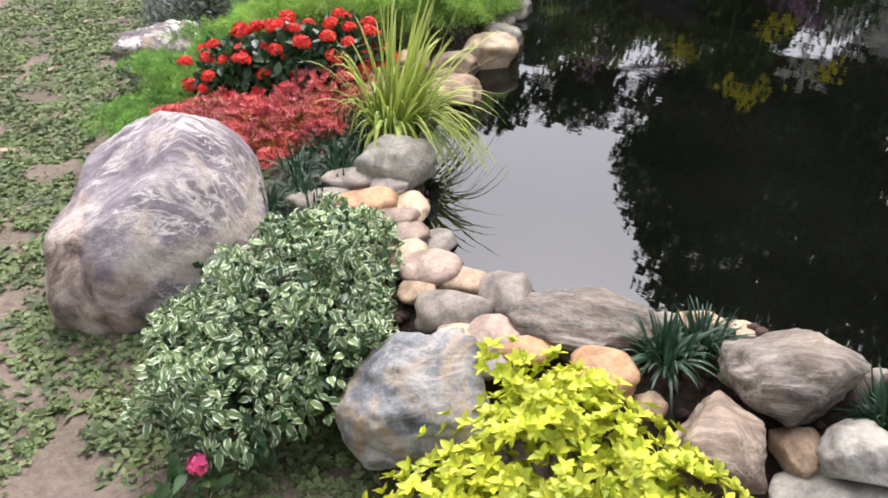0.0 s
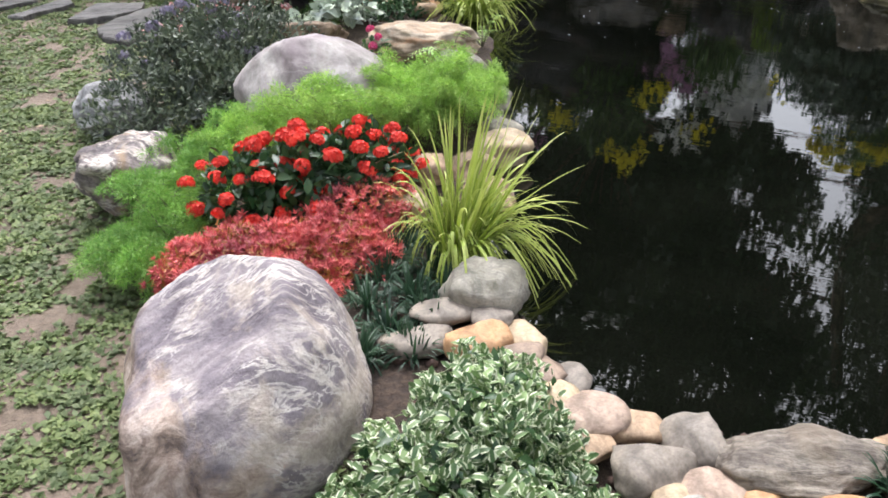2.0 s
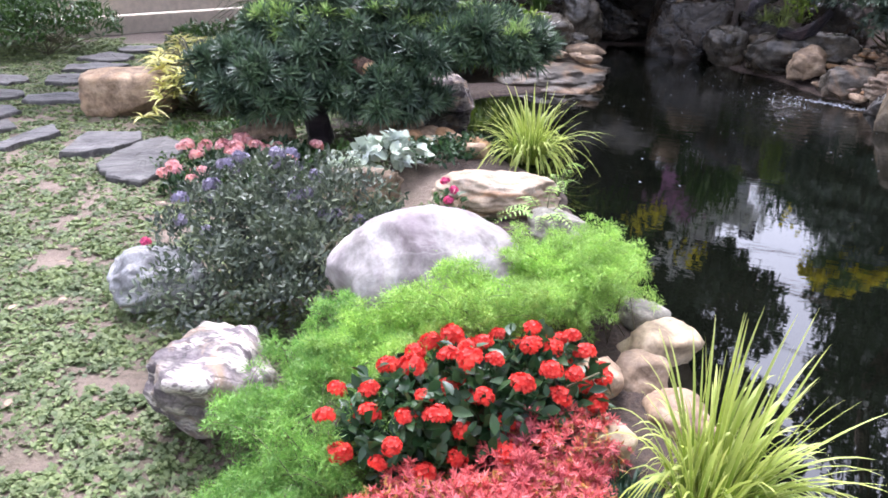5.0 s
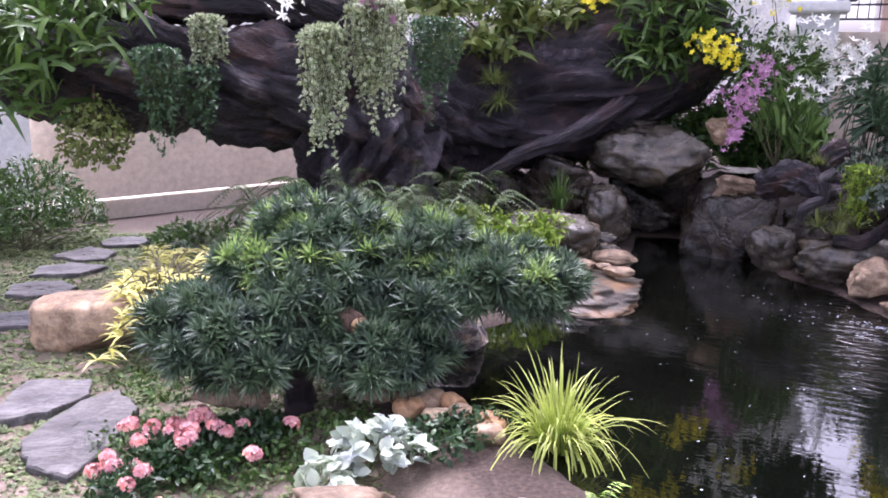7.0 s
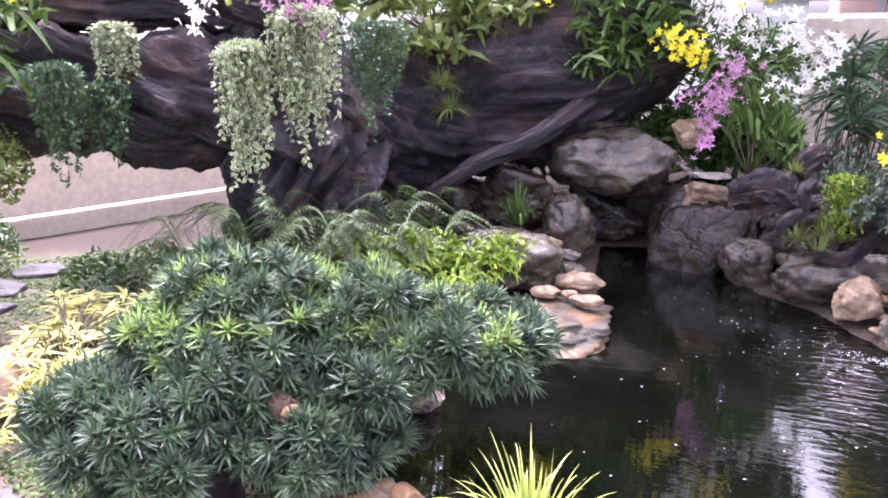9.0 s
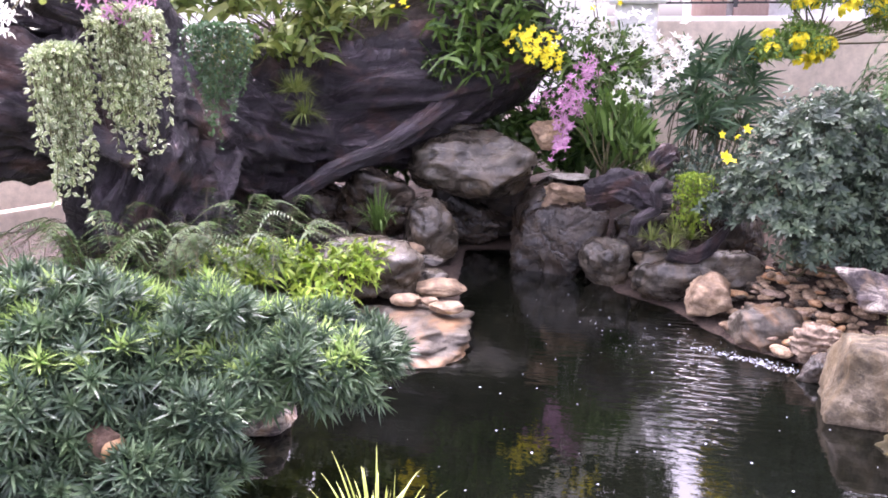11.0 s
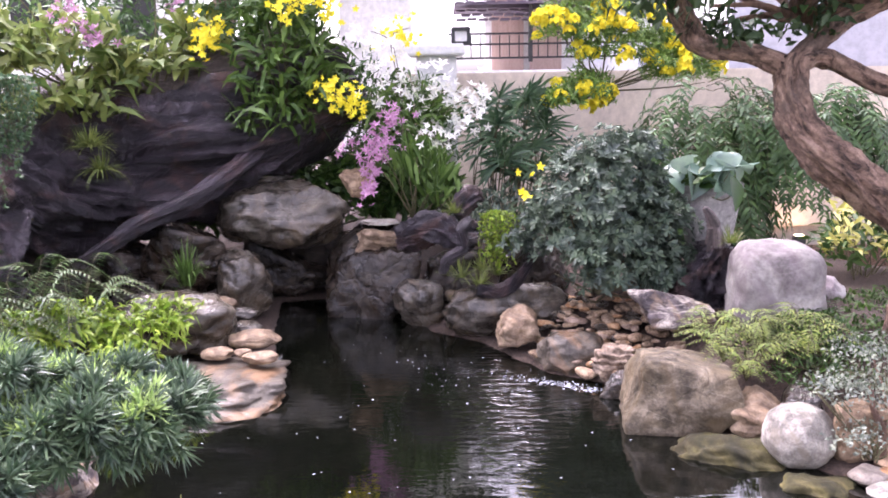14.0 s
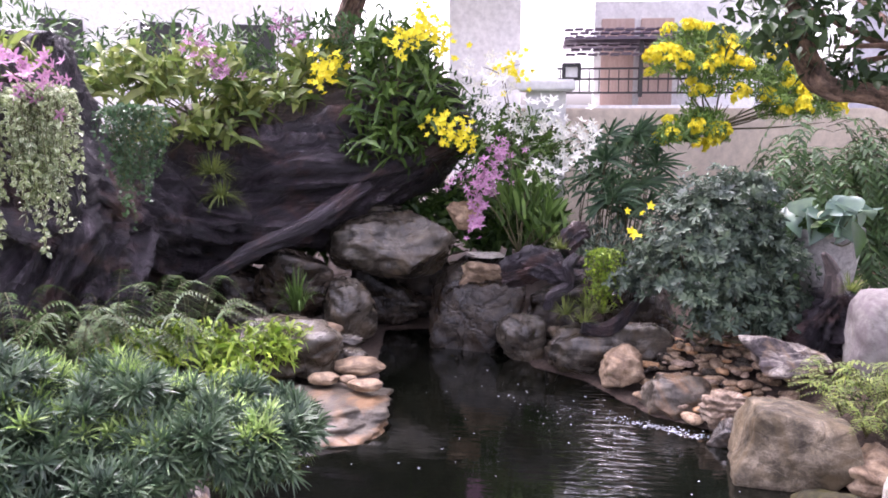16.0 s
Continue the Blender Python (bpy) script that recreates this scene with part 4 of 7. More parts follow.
stone("edging_stone", 0.545, 1.139, 0.078, 0.084, 0.109, 0.048, 6, "tan", "tan stone under the yellow-green shrub")

stone("edging_stone", -0.224, 2.258, 0.201, 0.258, 0.266, 0.186, -5, "greyspk", "rounded grey boulder at the waterline")
stone("cobble", -0.422, 2.852, 0.202, 0.163, 0.212, 0.136, -5, "cream", "pale rounded stone between bed and grass clump")
stone("edging_stone", 0.008, 3.367, 0.165, 0.26, 0.24, 0.18, -5, "cream", "pale tan stone behind the grass clump")
stone("edging_stone", -0.13, 3.20, 0.15, 0.22, 0.22, 0.16, 25, "brownp", "brown stone beside the pale tan one")
stone("edging_stone", -0.10, 2.98, 0.14, 0.20, 0.24, 0.14, 5, "tan", "tan stone under the arching grass")
stone("edging_stone", 0.05, 3.60, 0.15, 0.18, 0.20, 0.14, 15, "greyspk", "small grey stone at the waterline")
stone("edging_stone", 0.10, 4.05, 0.15, 0.17, 0.22, 0.13, -15, "greyspk", "grey lichened stone under the fern")
stone("edging_stone", -0.315, 3.137, 0.189, 0.180, 0.234, 0.156, -11, "tan", "tan brown stone behind the grass clump")
stone("cobble", 0.033, 3.829, 0.155, 0.112, 0.145, 0.093, -5, "grey", "grey stone at the waterline")
stone("boulder", -1.444, 3.417, 0.134, 0.488, 0.527, 0.352, -31, "veined", "veined purple-grey and cream boulder beside the fern")
stone("boulder", -1.700, 4.284, 0.112, 0.463, 0.306, 0.295, -1, "whiteblue", "pale blue-white boulder under the dark shrub")
stone("boulder", -0.713, 3.711, 0.324, 0.780, 0.545, 0.538, -21, "white", "large smooth pale boulder behind the asparagus fern", square=2.0, lumps=0.08, cuts=3, taper=0.3)
stone("boulder", -0.176, 4.858, 0.224, 0.689, 0.379, 0.221, -16, "streak", "flat cream and orange streaked boulder")
stone("boulder", -0.787, 5.179, 0.190, 0.437, 0.323, 0.236, -11, "brownp", "round pinkish brown boulder")
stone("edging_stone", -0.016, 4.380, 0.202, 0.280, 0.354, 0.216, -11, "greyspk", "grey stone at the waterline")
stone("boulder", -1.255, 6.510, 0.183, 0.537, 0.295, 0.218, -8, "brownp", "brown boulder behind the pine-like shrub trunk")
stone("boulder", -0.500, 6.441, 0.228, 0.421, 0.323, 0.337, -8, "brownp", "rounded brown boulder at the trunk")
for k, (cx, cy, cw, cd, cm, cl) in enumerate([(-0.42, 6.14, 0.13, 0.11, "orange", "rounded orange-brown cobble at the trunk's foot"), (-0.29, 6.23, 0.15, 0.11, "tan", "tan cobble at the trunk's foot"), (-0.30, 6.03, 0.13, 0.11, "cream", "pale tan cobble on the pond edge"), (-0.17, 6.03, 0.12, 0.12, "tan", "pinkish cobble on the pond edge"), (-0.06, 5.90, 0.15, 0.12, "orange", "orange-tan cobble beside the grass clump"), (-0.09, 5.78, 0.13, 0.10, "tan", "tan cobble beside the grass clump"), (-0.19, 6.18, 0.12, 0.12, "orange", "brown cobble on the pond edge"), (-0.42, 6.30, 0.14, 0.12, "brownp", "brown cobble against the trunk")]):
    stone("cobble", cx, cy, 0.19, cw, cd, 0.10, 35 * k, cm, cl)
stone("boulder", -0.013, 7.206, 0.265, 0.504, 0.501, 0.356, -11, "veined", "grey veined boulder at the far shore")

def lumped(lumps, k, size, seed, keep=True):
    """Break large mounds up: smaller mounds sit unevenly on their outer layer."""
    rng = np.random.default_rng(seed)
    out = list(lumps) if keep else []
    for i, (c, r) in enumerate(lumps):
        p, d = shell(k, c, r, seed + 3 * i, 0.25, -0.15, 0.3)
        for q in p:
            s = size * rng.uniform(0.6, 1.25)
            out.append((tuple(q), (s, s, s * rng.uniform(0.6, 0.95))))
    return out


def variegated_shrub():
    t = thing("variegated_shrub", -0.36, 1.42, 0.1, "dense shrub with cream-edged green leaves beside the boulder", "shrub")
    lumps = [((-0.36, 1.46, 0.21), (0.23, 0.24, 0.19)), ((-0.28, 1.68, 0.18), (0.17, 0.19, 0.16)), ((-0.42, 1.22, 0.14), (0.18, 0.17, 0.16)), ((-0.54, 1.38, 0.11), (0.14, 0.15, 0.13)), ((-0.24, 1.36, 0.16), (0.16, 0.19, 0.16))]
    stems(t, (-0.36, 1.4, 0.08), lumps, 3)
    # dark leaf colour inside the mound stands in for the shade between leaves
    bush_leaves("inner_foliage", t, LEAF["ixora"], lumps, 1500, 0.035, 0.018, SMALL, 25, 0.2, 0.35, 1.1, 0.9, face=0.35, label="inner leaves coloured dark green to stand for shade")
    bush_leaves("foliage", t, LEAF["varieg"], lumped(lumps, 10, 0.05, 26), 6800, 0.031, 0.0165, OVAL, 21, 0.2, 0.3, 0.8, 0.55, face=0.55)
    return t


def lime_shrub():
    t = thing("yellow_green_shrub", 0.27, 0.95, 0.08, "bright yellow-green leafy shrub at the foot of the edging", "shrub")
    lumps = [((0.27, 0.97, 0.2), (0.26, 0.22, 0.15)), ((0.10, 0.86, 0.18), (0.18, 0.16, 0.12)), ((0.43, 0.86, 0.18), (0.20, 0.17, 0.13)), ((0.27, 1.14, 0.19), (0.15, 0.12, 0.12)), ((0.28, 0.74, 0.16), (0.25, 0.16, 0.13))]
    stems(t, (0.27, 0.92, 0.05), lumps, 5)
    whorl_leaves("foliage", t, LEAF["lime"], lumped(lumps, 7, 0.05, 33), 1700, 5, 0.027, 0.0145, OVAL, 31, 0.5, -0.4, 0.75)
    return t


def red_bed():
    t = thing("red_bedding_plant", -0.84, 2.62, 0.14, "low bed of coral-red small-leaved foliage behind the boulder", "bedding plant")
    lumps = [((-0.92, 2.58, 0.17), (0.26, 0.17, 0.10)), ((-0.66, 2.60, 0.18), (0.22, 0.17, 0.10)), ((-0.55, 2.78, 0.22), (0.18, 0.14, 0.10)), ((-0.80, 2.5, 0.15), (0.3, 0.14, 0.1)), ((-1.06, 2.56, 0.14), (0.15, 0.14, 0.09))]
    stems(t, (-0.82, 2.62, 0.1), lumps, 8, 0.004)
    whorl_leaves("foliage", t, LEAF["red"], lumped(lumps, 12, 0.04, 45), 3300, 9, 0.026, 0.0042, FLAT, 41, 0.45, -0.2, 0.5)
    bush_leaves("lower_foliage", t, LEAF["redlow"], lumps, 9000, 0.026, 0.005, FLAT, 43, 0.1, 0.2, 0.8, 0.5, -0.8, "bronze-red lower leaves")
    return t


def ixora():
    t = thing("flowering_shrub", -0.74, 2.97, 0.14, "dark-leaved shrub covered in round scarlet flower heads", "shrub")
    lumps = [((-0.74, 2.95, 0.26), (0.32, 0.22, 0.17)), ((-0.55, 2.98, 0.29), (0.20, 0.2, 0.14)), ((-0.93, 2.92, 0.23), (0.18, 0.2, 0.15))]
    stems(t, (-0.74, 2.97, 0.1), lumps, 9, 0.008, 8)
    bush_leaves("foliage", t, LEAF["ixora"], lumps, 1500, 0.06, 0.028, OVAL, 51, 0.15, 0.3, 0.7, 0.5)
    heads = [flower_head("flower_head", LEAF["petal_red"], 0.027, 70, s, 0.42) for s in (1, 2, 3)]
    spots = []
    for i, (c, r) in enumerate(lumps):
        p, d = shell(60, c, np.array(r) * 1.08, 77 + i, 0.12, -0.1, 0.2)
        for q in p:
            if all(np.linalg.norm(q - s) > 0.066 for s in spots) and noise.noise(Vector(q * 9.0)) > -0.22:
                spots.append(q)
    scatter_heads(t, heads, spots, 5)
    drop(heads)
    return t


def grass_clump(x, y, z, r, length, n, seed, label, mat="grass", width=0.011, spread=0.62, name="grass_clump", droop=(0.3, 1.2), lean=0.0):
    t = thing(name, x, y, z, label, "grass clump")
    rng = np.random.default_rng(seed)
    g = rng.uniform(0, 2 * math.pi, n)
    tilt = rng.uniform(0.02, 1, n) ** 0.8 * spread
    base = np.stack([x + np.cos(g) * r * rng.random(n), y + np.sin(g) * r * rng.random(n), np.full(n, z)], -1)
    d = np.stack([np.cos(g) * np.sin(tilt) + lean, np.sin(g) * np.sin(tilt), np.cos(tilt)], -1)
    up = np.stack([-np.cos(g), -np.sin(g), np.full(n, 0.4)], -1)
    L, W, dr = length * rng.uniform(0.55, 1.1, n), width * rng.uniform(0.7, 1.2, n), rng.uniform(*droop, n) * (0.35 + tilt)
    count = 24 if n > 200 else 6
    for k in range(count):
        leaves("blade_tuft", LEAF[mat], base[k::count], d[k::count], up[k::count], L[k::count], W[k::count], ARCH, dr[k::count], t)
    return t


def asparagus_fern(x, y, z, lumps, fronds, seed, mat, label):
    """Soft fern: arching stems, each carrying several dense plumes of fine needles."""
    t = thing("asparagus_fern", x, y, z, label, "fern")
    rng = np.random.default_rng(seed)
    B, D, U, runs = [], [], [], []
    for c, r in lumps:
        for _ in range(fronds):
            a = rng.uniform(0, 2 * math.pi)
            foot = np.array([c[0] + rng.normal() * r[0] * 0.35, c[1] + rng.normal() * r[1] * 0.35, z])
            end = np.array(c) + np.array([math.cos(a) * r[0], math.sin(a) * r[1], rng.uniform(-0.4, 1.0) * r[2]]) * rng.uniform(0.35, 1.05)
            mid = (foot + end) / 2 + np.array([0, 0, r[2] * 0.55])
            pts = curve_points([foot, mid, end], 12)
            runs.append((pts[::2], np.linspace(0.0022, 0.0008, 6)))
            for j, size in ((7, 0.030), (9, 0.036), (11, 0.030)):
                q = pts[j] + rng.normal(size=3) * 0.012
                tip = unit(pts[j] - pts[j - 2]) + (0, 0, 0.5)
                n = 85
                u = unit(rng.normal(size=(n, 3)) + tip * 0.55)
                off = u * size * rng.uniform(0.3, 1.0, (n, 1)) * (1.0, 1.0, 0.8) * rng.uniform(0.8, 1.25)
                B.append(q + off)
                D.append(unit(u + rng.normal(size=(n, 3)) * 0.5))
                U.append(rng.normal(size=(n, 3)))
            for p in curve_points([foot, mid, end], 26)[5:]:
                B.append(p + rng.normal(size=(6, 3)) * 0.016)
                D.append(rng.normal(size=(6, 3)) + (0, 0, 0.5))
                U.append(rng.normal(size=(6, 3)))
    tubes("stem_framework", STEM, runs, 3, t)
    B, D, U = np.concatenate(B), np.concatenate(D), np.concatenate(U)
    leaves("needle_foliage", LEAF[mat], B, D, U, rng.uniform(0.012, 0.026, len(B)), 0.0028, NEEDLE, 0.1, t)
    return t


def mondo_grass(x, y, z, seed, n=90, length=0.13):
    return grass_clump(x, y, z, 0.05, length, n, seed, "low clump of dark green strap-leaved grass", "mondo", 0.007, 1.05, "mondo_grass", (0.3, 0.9))


variegated_shrub()
lime_shrub()
red_bed()
ixora()
grass_clump(-0.26, 2.50, 0.17, 0.07, 0.66, 330, 4, "tall arching yellow-green striped grass overhanging the pond", width=0.0105, spread=0.56, droop=(0.25, 2.1), lean=0.16)
grass_clump(0.23, 5.70, 0.14, 0.09, 0.66, 280, 6, "arching yellow-green grass clump at the waterline", width=0.0105, spread=0.72, droop=(0.3, 1.9))
asparagus_fern(-1.15, 3.15, 0.08, [((-1.20, 3.02, 0.16), (0.26, 0.32, 0.16)), ((-1.02, 3.32, 0.24), (0.24, 0.26, 0.18)), ((-1.28, 2.80, 0.09), (0.20, 0.22, 0.10))], 62, 12, "fernlow", "soft feathery mid-green asparagus fern beside the red shrub")
asparagus_fern(-0.30, 3.50, 0.15, [((-0.42, 3.40, 0.33), (0.30, 0.20, 0.18)), ((-0.15, 3.62, 0.28), (0.24, 0.28, 0.18)), ((-0.70, 3.30, 0.34), (0.30, 0.14, 0.19)), ((-0.30, 3.56, 0.42), (0.22, 0.16, 0.12)), ((-0.95, 3.22, 0.27), (0.2, 0.16, 0.14)), ((-0.03, 3.92, 0.22), (0.15, 0.2, 0.12))], 62, 13, "fern", "soft feathery bright green asparagus fern over the pale boulder")
for i, (mx, my) in enumerate([(-0.50, 2.42), (-0.42, 2.30), (-0.55, 2.28), (-0.38, 2.18), (-0.50, 2.14), (-0.44, 2.02), (-0.32, 2.32), (-0.46, 2.54), (-0.58, 2.02), (-0.36, 2.44), (-0.40, 2.62)]):
    mondo_grass(mx, my, 0.16, 60 + i)
mondo_grass(0.52, 1.38, 0.17, 81, 130, 0.15)
mondo_grass(0.61, 1.45, 0.16, 82, 110, 0.13)
mondo_grass(0.95, 1.24, 0.14, 83, 120, 0.14)

# ---- middle of the bank ----
STARS = {}


def spray(parent, a, b, mat, n, size, seed, spread=0.06, name="flower_spray"):
    """Star-shaped flowers along a stalk from a to b."""
    rng = np.random.default_rng(seed)
    a, b = np.array(a, dtype=float), np.array(b, dtype=float)
    if mat not in STARS:
        g = np.arange(5) * 2 * math.pi / 5
        d = np.stack([np.cos(g), np.sin(g), np.full(5, 0.3)], -1)
        STARS[mat] = leaves("flower", LEAF[mat], np.zeros((5, 3)), d, np.tile((0, 0, 1.0), (5, 1)), 1.0, 0.34 if mat in ("petal_white", "petal_violet") else 0.5, FLAT)
        scene.collection.objects.unlink(STARS[mat])
    for _ in range(n):
        c = a + (b - a) * rng.random() + rng.normal(size=3) * spread
        nrm = unit(np.array([-0.4, -0.7, 0.3]) + rng.normal(size=3) * 0.5)
        ob = new("flower", STARS[mat].data)
        ob.parent = parent
        ob.matrix_parent_inverse = Matrix.Translation(-parent.location)
        turn = Vector(nrm).to_track_quat("Z", "Y").to_matrix().to_4x4() @ Matrix.Rotation(rng.uniform(0, 6.28), 4, "Z")
        ob.matrix_basis = Matrix.Translation(c) @ turn @ Matrix.Scale(size * rng.uniform(0.7, 1.1), 4)


def dark_shrub():
    t = thing("flowering_shrub", -1.28, 4.15, 0.06, "loose grey-green shrub with small lilac flower clusters over a pale boulder", "shrub")
    lumps = [((-1.45, 3.98, 0.17), (0.36, 0.28, 0.19)), ((-1.10, 4.40, 0.36), (0.38, 0.32, 0.24)), ((-1.32, 4.55, 0.32), (0.32, 0.30, 0.22)), ((-1.05, 4.02, 0.22), (0.26, 0.26, 0.22)), ((-1.45, 4.28, 0.28), (0.30, 0.26, 0.20)), ((-1.25, 4.15, 0.2), (0.3, 0.3, 0.2))]
    stems(t, (-1.28, 4.15, 0.05), lumps, 15, 0.005, 4)
    bush_leaves("foliage", t, LEAF["greygreen"], lumped(lumps, 8, 0.09, 63), 13000, 0.030, 0.0105, NARROW, 61, 0.1, 0.6, 0.7, 0.7)
    heads = [flower_head("flower_head", LEAF["petal_lilac"], 0.028, 20, s, 0.5) for s in (4, 5)]
    spots = []
    for i, c in enumerate([(-1.50, 4.36, 0.46), (-1.08, 4.35, 0.52), (-1.35, 4.75, 0.42), (-1.18, 4.72, 0.44), (-1.0, 4.2, 0.4), (-1.55, 4.2, 0.42), (-1.25, 4.45, 0.56), (-1.42, 4.55, 0.52)]):
        spots += [np.array(c) + np.random.default_rng(i * 7 + k).normal(size=3) * 0.05 for k in range(3)]
    scatter_heads(t, heads, spots, 8)
    drop(heads)


def pink_shrub():
    t = thing("flowering_shrub", -1.48, 6.0, 0.0, "low dark-leaved shrub with round pink flower heads", "shrub")
    lumps = [((-1.46, 6.02, 0.08), (0.28, 0.24, 0.11)), ((-1.22, 6.15, 0.09), (0.22, 0.18, 0.11)), ((-1.74, 5.80, 0.06), (0.16, 0.16, 0.08))]
    stems(t, (-1.5, 6.0, 0.0), lumps, 16, 0.006)
    bush_leaves("foliage", t, LEAF["ixora"], lumps, 1900, 0.05, 0.022, OVAL, 71, 0.15, 0.3, 0.7, 0.5)
    heads = [flower_head("flower_head", LEAF["petal_pink"], 0.036, 46, s, 0.45) for s in (6, 7)]
    rng = np.random.default_rng(3)
    spots = [np.array([-1.44, 6.02, 0.19]) + rng.normal(size=3) * (0.13, 0.12, 0.02) for _ in range(20)] + [np.array([-1.76, 5.82, 0.13]) + rng.normal(size=3) * (0.07, 0.07, 0.02) for _ in range(6)]
    scatter_heads(t, heads, spots, 9)
    drop(heads)


def silver_plant():
    t = thing("silver_leaved_plant", -0.66, 5.62, 0.12, "low plant with broad silver-white leaves among the stones", "plant")
    lumps = [((-0.62, 5.66, 0.22), (0.20, 0.18, 0.12)), ((-0.86, 5.50, 0.18), (0.12, 0.12, 0.08))]
    stems(t, (-0.66, 5.6, 0.1), lumps, 17, 0.005)
    bush_leaves("foliage", t, LEAF["silver"], lumps, 240, 0.10, 0.06, OVAL, 73, 0.25, 0.4, 0.6)


def golden_plant():
    t = thing("golden_leaved_plant", -1.9, 7.9, 0.0, "sprawling plant with golden-yellow strap leaves behind the boulder", "plant")
    rng = np.random.default_rng(44)
    B, D = [], []
    for _ in range(290):
        c = np.array([-1.62 + rng.uniform(-0.50, 0.50), 8.15 + rng.uniform(-0.62, 0.62), rng.uniform(0.16, 0.46)])
        for k in range(9):
            g = rng.uniform(0, 2 * math.pi)
            B.append(c)
            D.append((math.cos(g), math.sin(g), rng.uniform(0.1, 0.9)))
    for c in ((-2.12, 7.38, 0.14), (-2.18, 7.30, 0.10), (-2.05, 7.45, 0.2)):
        for k in range(8):
            g = rng.uniform(0, 2 * math.pi)
            B.append(np.array(c))
            D.append((math.cos(g), math.sin(g), rng.uniform(0.1, 0.6)))
    runs = [(curve_points([(-1.85, 7.9, 0.0), (b[0] * 0.5 - 0.93, b[1] * 0.5 + 3.95, b[2] + 0.03), b], 5), np.linspace(0.008, 0.004, 5)) for b in B[::9]]
    tubes("stem_framework", STEM, runs, 5, t)
    n = len(B)
    leaves("foliage", LEAF["golden"], np.array(B), np.array(D), np.tile((0, 0, 1.0), (n, 1)) + rng.normal(size=(n, 3)) * 0.2, rng.uniform(0.11, 0.20, n), 0.030, LANCE, 0.4, t)


def podocarpus():
    """Cloud-pruned shrub: bent trunk, limbs to each pad, whorls of strap leaves, fresh tips on top."""
    t = thing("cloud_pruned_shrub", -0.95, 6.42, 0.1, "cloud-pruned evergreen shrub with whorls of narrow blue-green leaves", "shrub")
    pads = [((-0.80, 6.85, 0.98), (0.34, 0.30, 0.16)), ((-0.70, 6.70, 0.78), (0.42, 0.34, 0.20)), ((0.02, 6.72, 0.75), (0.36, 0.32, 0.15)), ((0.34, 6.62, 0.66), (0.26, 0.26, 0.14)), ((-1.36, 6.48, 0.54), (0.36, 0.30, 0.17)), ((-0.62, 6.42, 0.45), (0.32, 0.26, 0.13)), ((-1.08, 6.68, 0.74), (0.26, 0.26, 0.18)), ((-0.34, 6.74, 0.84), (0.30, 0.28, 0.16)), ((-0.30, 6.55, 0.66), (0.30, 0.26, 0.14)), ((0.12, 6.58, 0.64), (0.30, 0.24, 0.12)), ((-0.98, 6.46, 0.60), (0.28, 0.24, 0.15)), ((-1.28, 6.36, 0.42), (0.32, 0.24, 0.10)), ((-0.52, 6.34, 0.38), (0.30, 0.22, 0.09))]
    trunk = curve_points([(-0.95, 6.42, 0.05), (-0.98, 6.46, 0.3), (-0.84, 6.55, 0.55), (-0.72, 6.62, 0.78)], 14)
    tubes("trunk", DRIFT, [(trunk, np.linspace(0.085, 0.06, 14))], 12, t, "dark bark trunk", 0.35)
    runs = []
    for c, r in pads:
        s = trunk[6 + int(7 * min(max((c[2] - 0.45) / 0.6, 0), 1))]
        runs.append((curve_points([s, (s + np.array(c)) / 2 + (0, 0, -0.05), c], 8), np.linspace(0.038, 0.012, 8)))
        for k in range(7):
            e = np.array(c) + np.random.default_rng(k + int(c[0] * 100) % 97).uniform(-0.8, 0.8, 3) * r
            runs.append((curve_points([c, (np.array(c) + e) / 2 + (0, 0, -0.03), e], 5), np.linspace(0.012, 0.005, 5)))
    tubes("limb_framework", DRIFT, runs, 6, t)
    tubes("cut_limb", BARK, [([(-0.74, 6.42, 0.62), (-0.66, 6.26, 0.60)], [0.055, 0.058])], 12, t, "sawn limb stub", 0.1)
    tubes("cut_face", ROCK["orange"], [([(-0.66, 6.26, 0.60), (-0.658, 6.256, 0.60)], [0.05, 0.05])], 12, t, "pale orange sawn face")
    rng = np.random.default_rng(18)
    old, fresh = [], []
    for i, (c, r) in enumerate(lumped(pads, 6, 0.10, 510)):
        p, d = shell(int(20 + 95 * (r[0] * r[1]) / 0.1), c, r, 500 + i, 0.35, -0.6, 0.3)
        for q, e in zip(p, d):
            top = e[2] > 0.3 and q[2] > 0.74 and noise.noise(Vector(q * 3.5)) > -0.1 and rng.random() < 0.5
            (fresh if top else old).append((q, e))
    for label, mat, tufts, each in (("whorl_foliage", "podo", old, 19), ("fresh_tip_foliage", "podonew", fresh, 22)):
        B, D, U = [], [], []
        for q, e in tufts:
            ax = unit(e + np.array([0, 0, 0.6]) + rng.normal(size=3) * 0.25)
            a = unit(np.cross(ax, rng.normal(size=3)))
            b = np.cross(ax, a)
            for k in range(each):
                g, lean_ = k * 2.4, 0.25 + 1.15 * (k / each) ** 0.7
                B.append(q + ax * 0.02 * (1 - k / each))
                D.append((a * math.cos(g) + b * math.sin(g)) * math.sin(lean_) + ax * math.cos(lean_))
                U.append(ax)
        n = len(B)
        leaves(label, LEAF[mat], np.array(B), np.array(D), np.array(U) + rng.normal(size=(n, 3)) * 0.15, rng.uniform(0.07, 0.115, n), 0.0125, NARROW, 0.12, t)


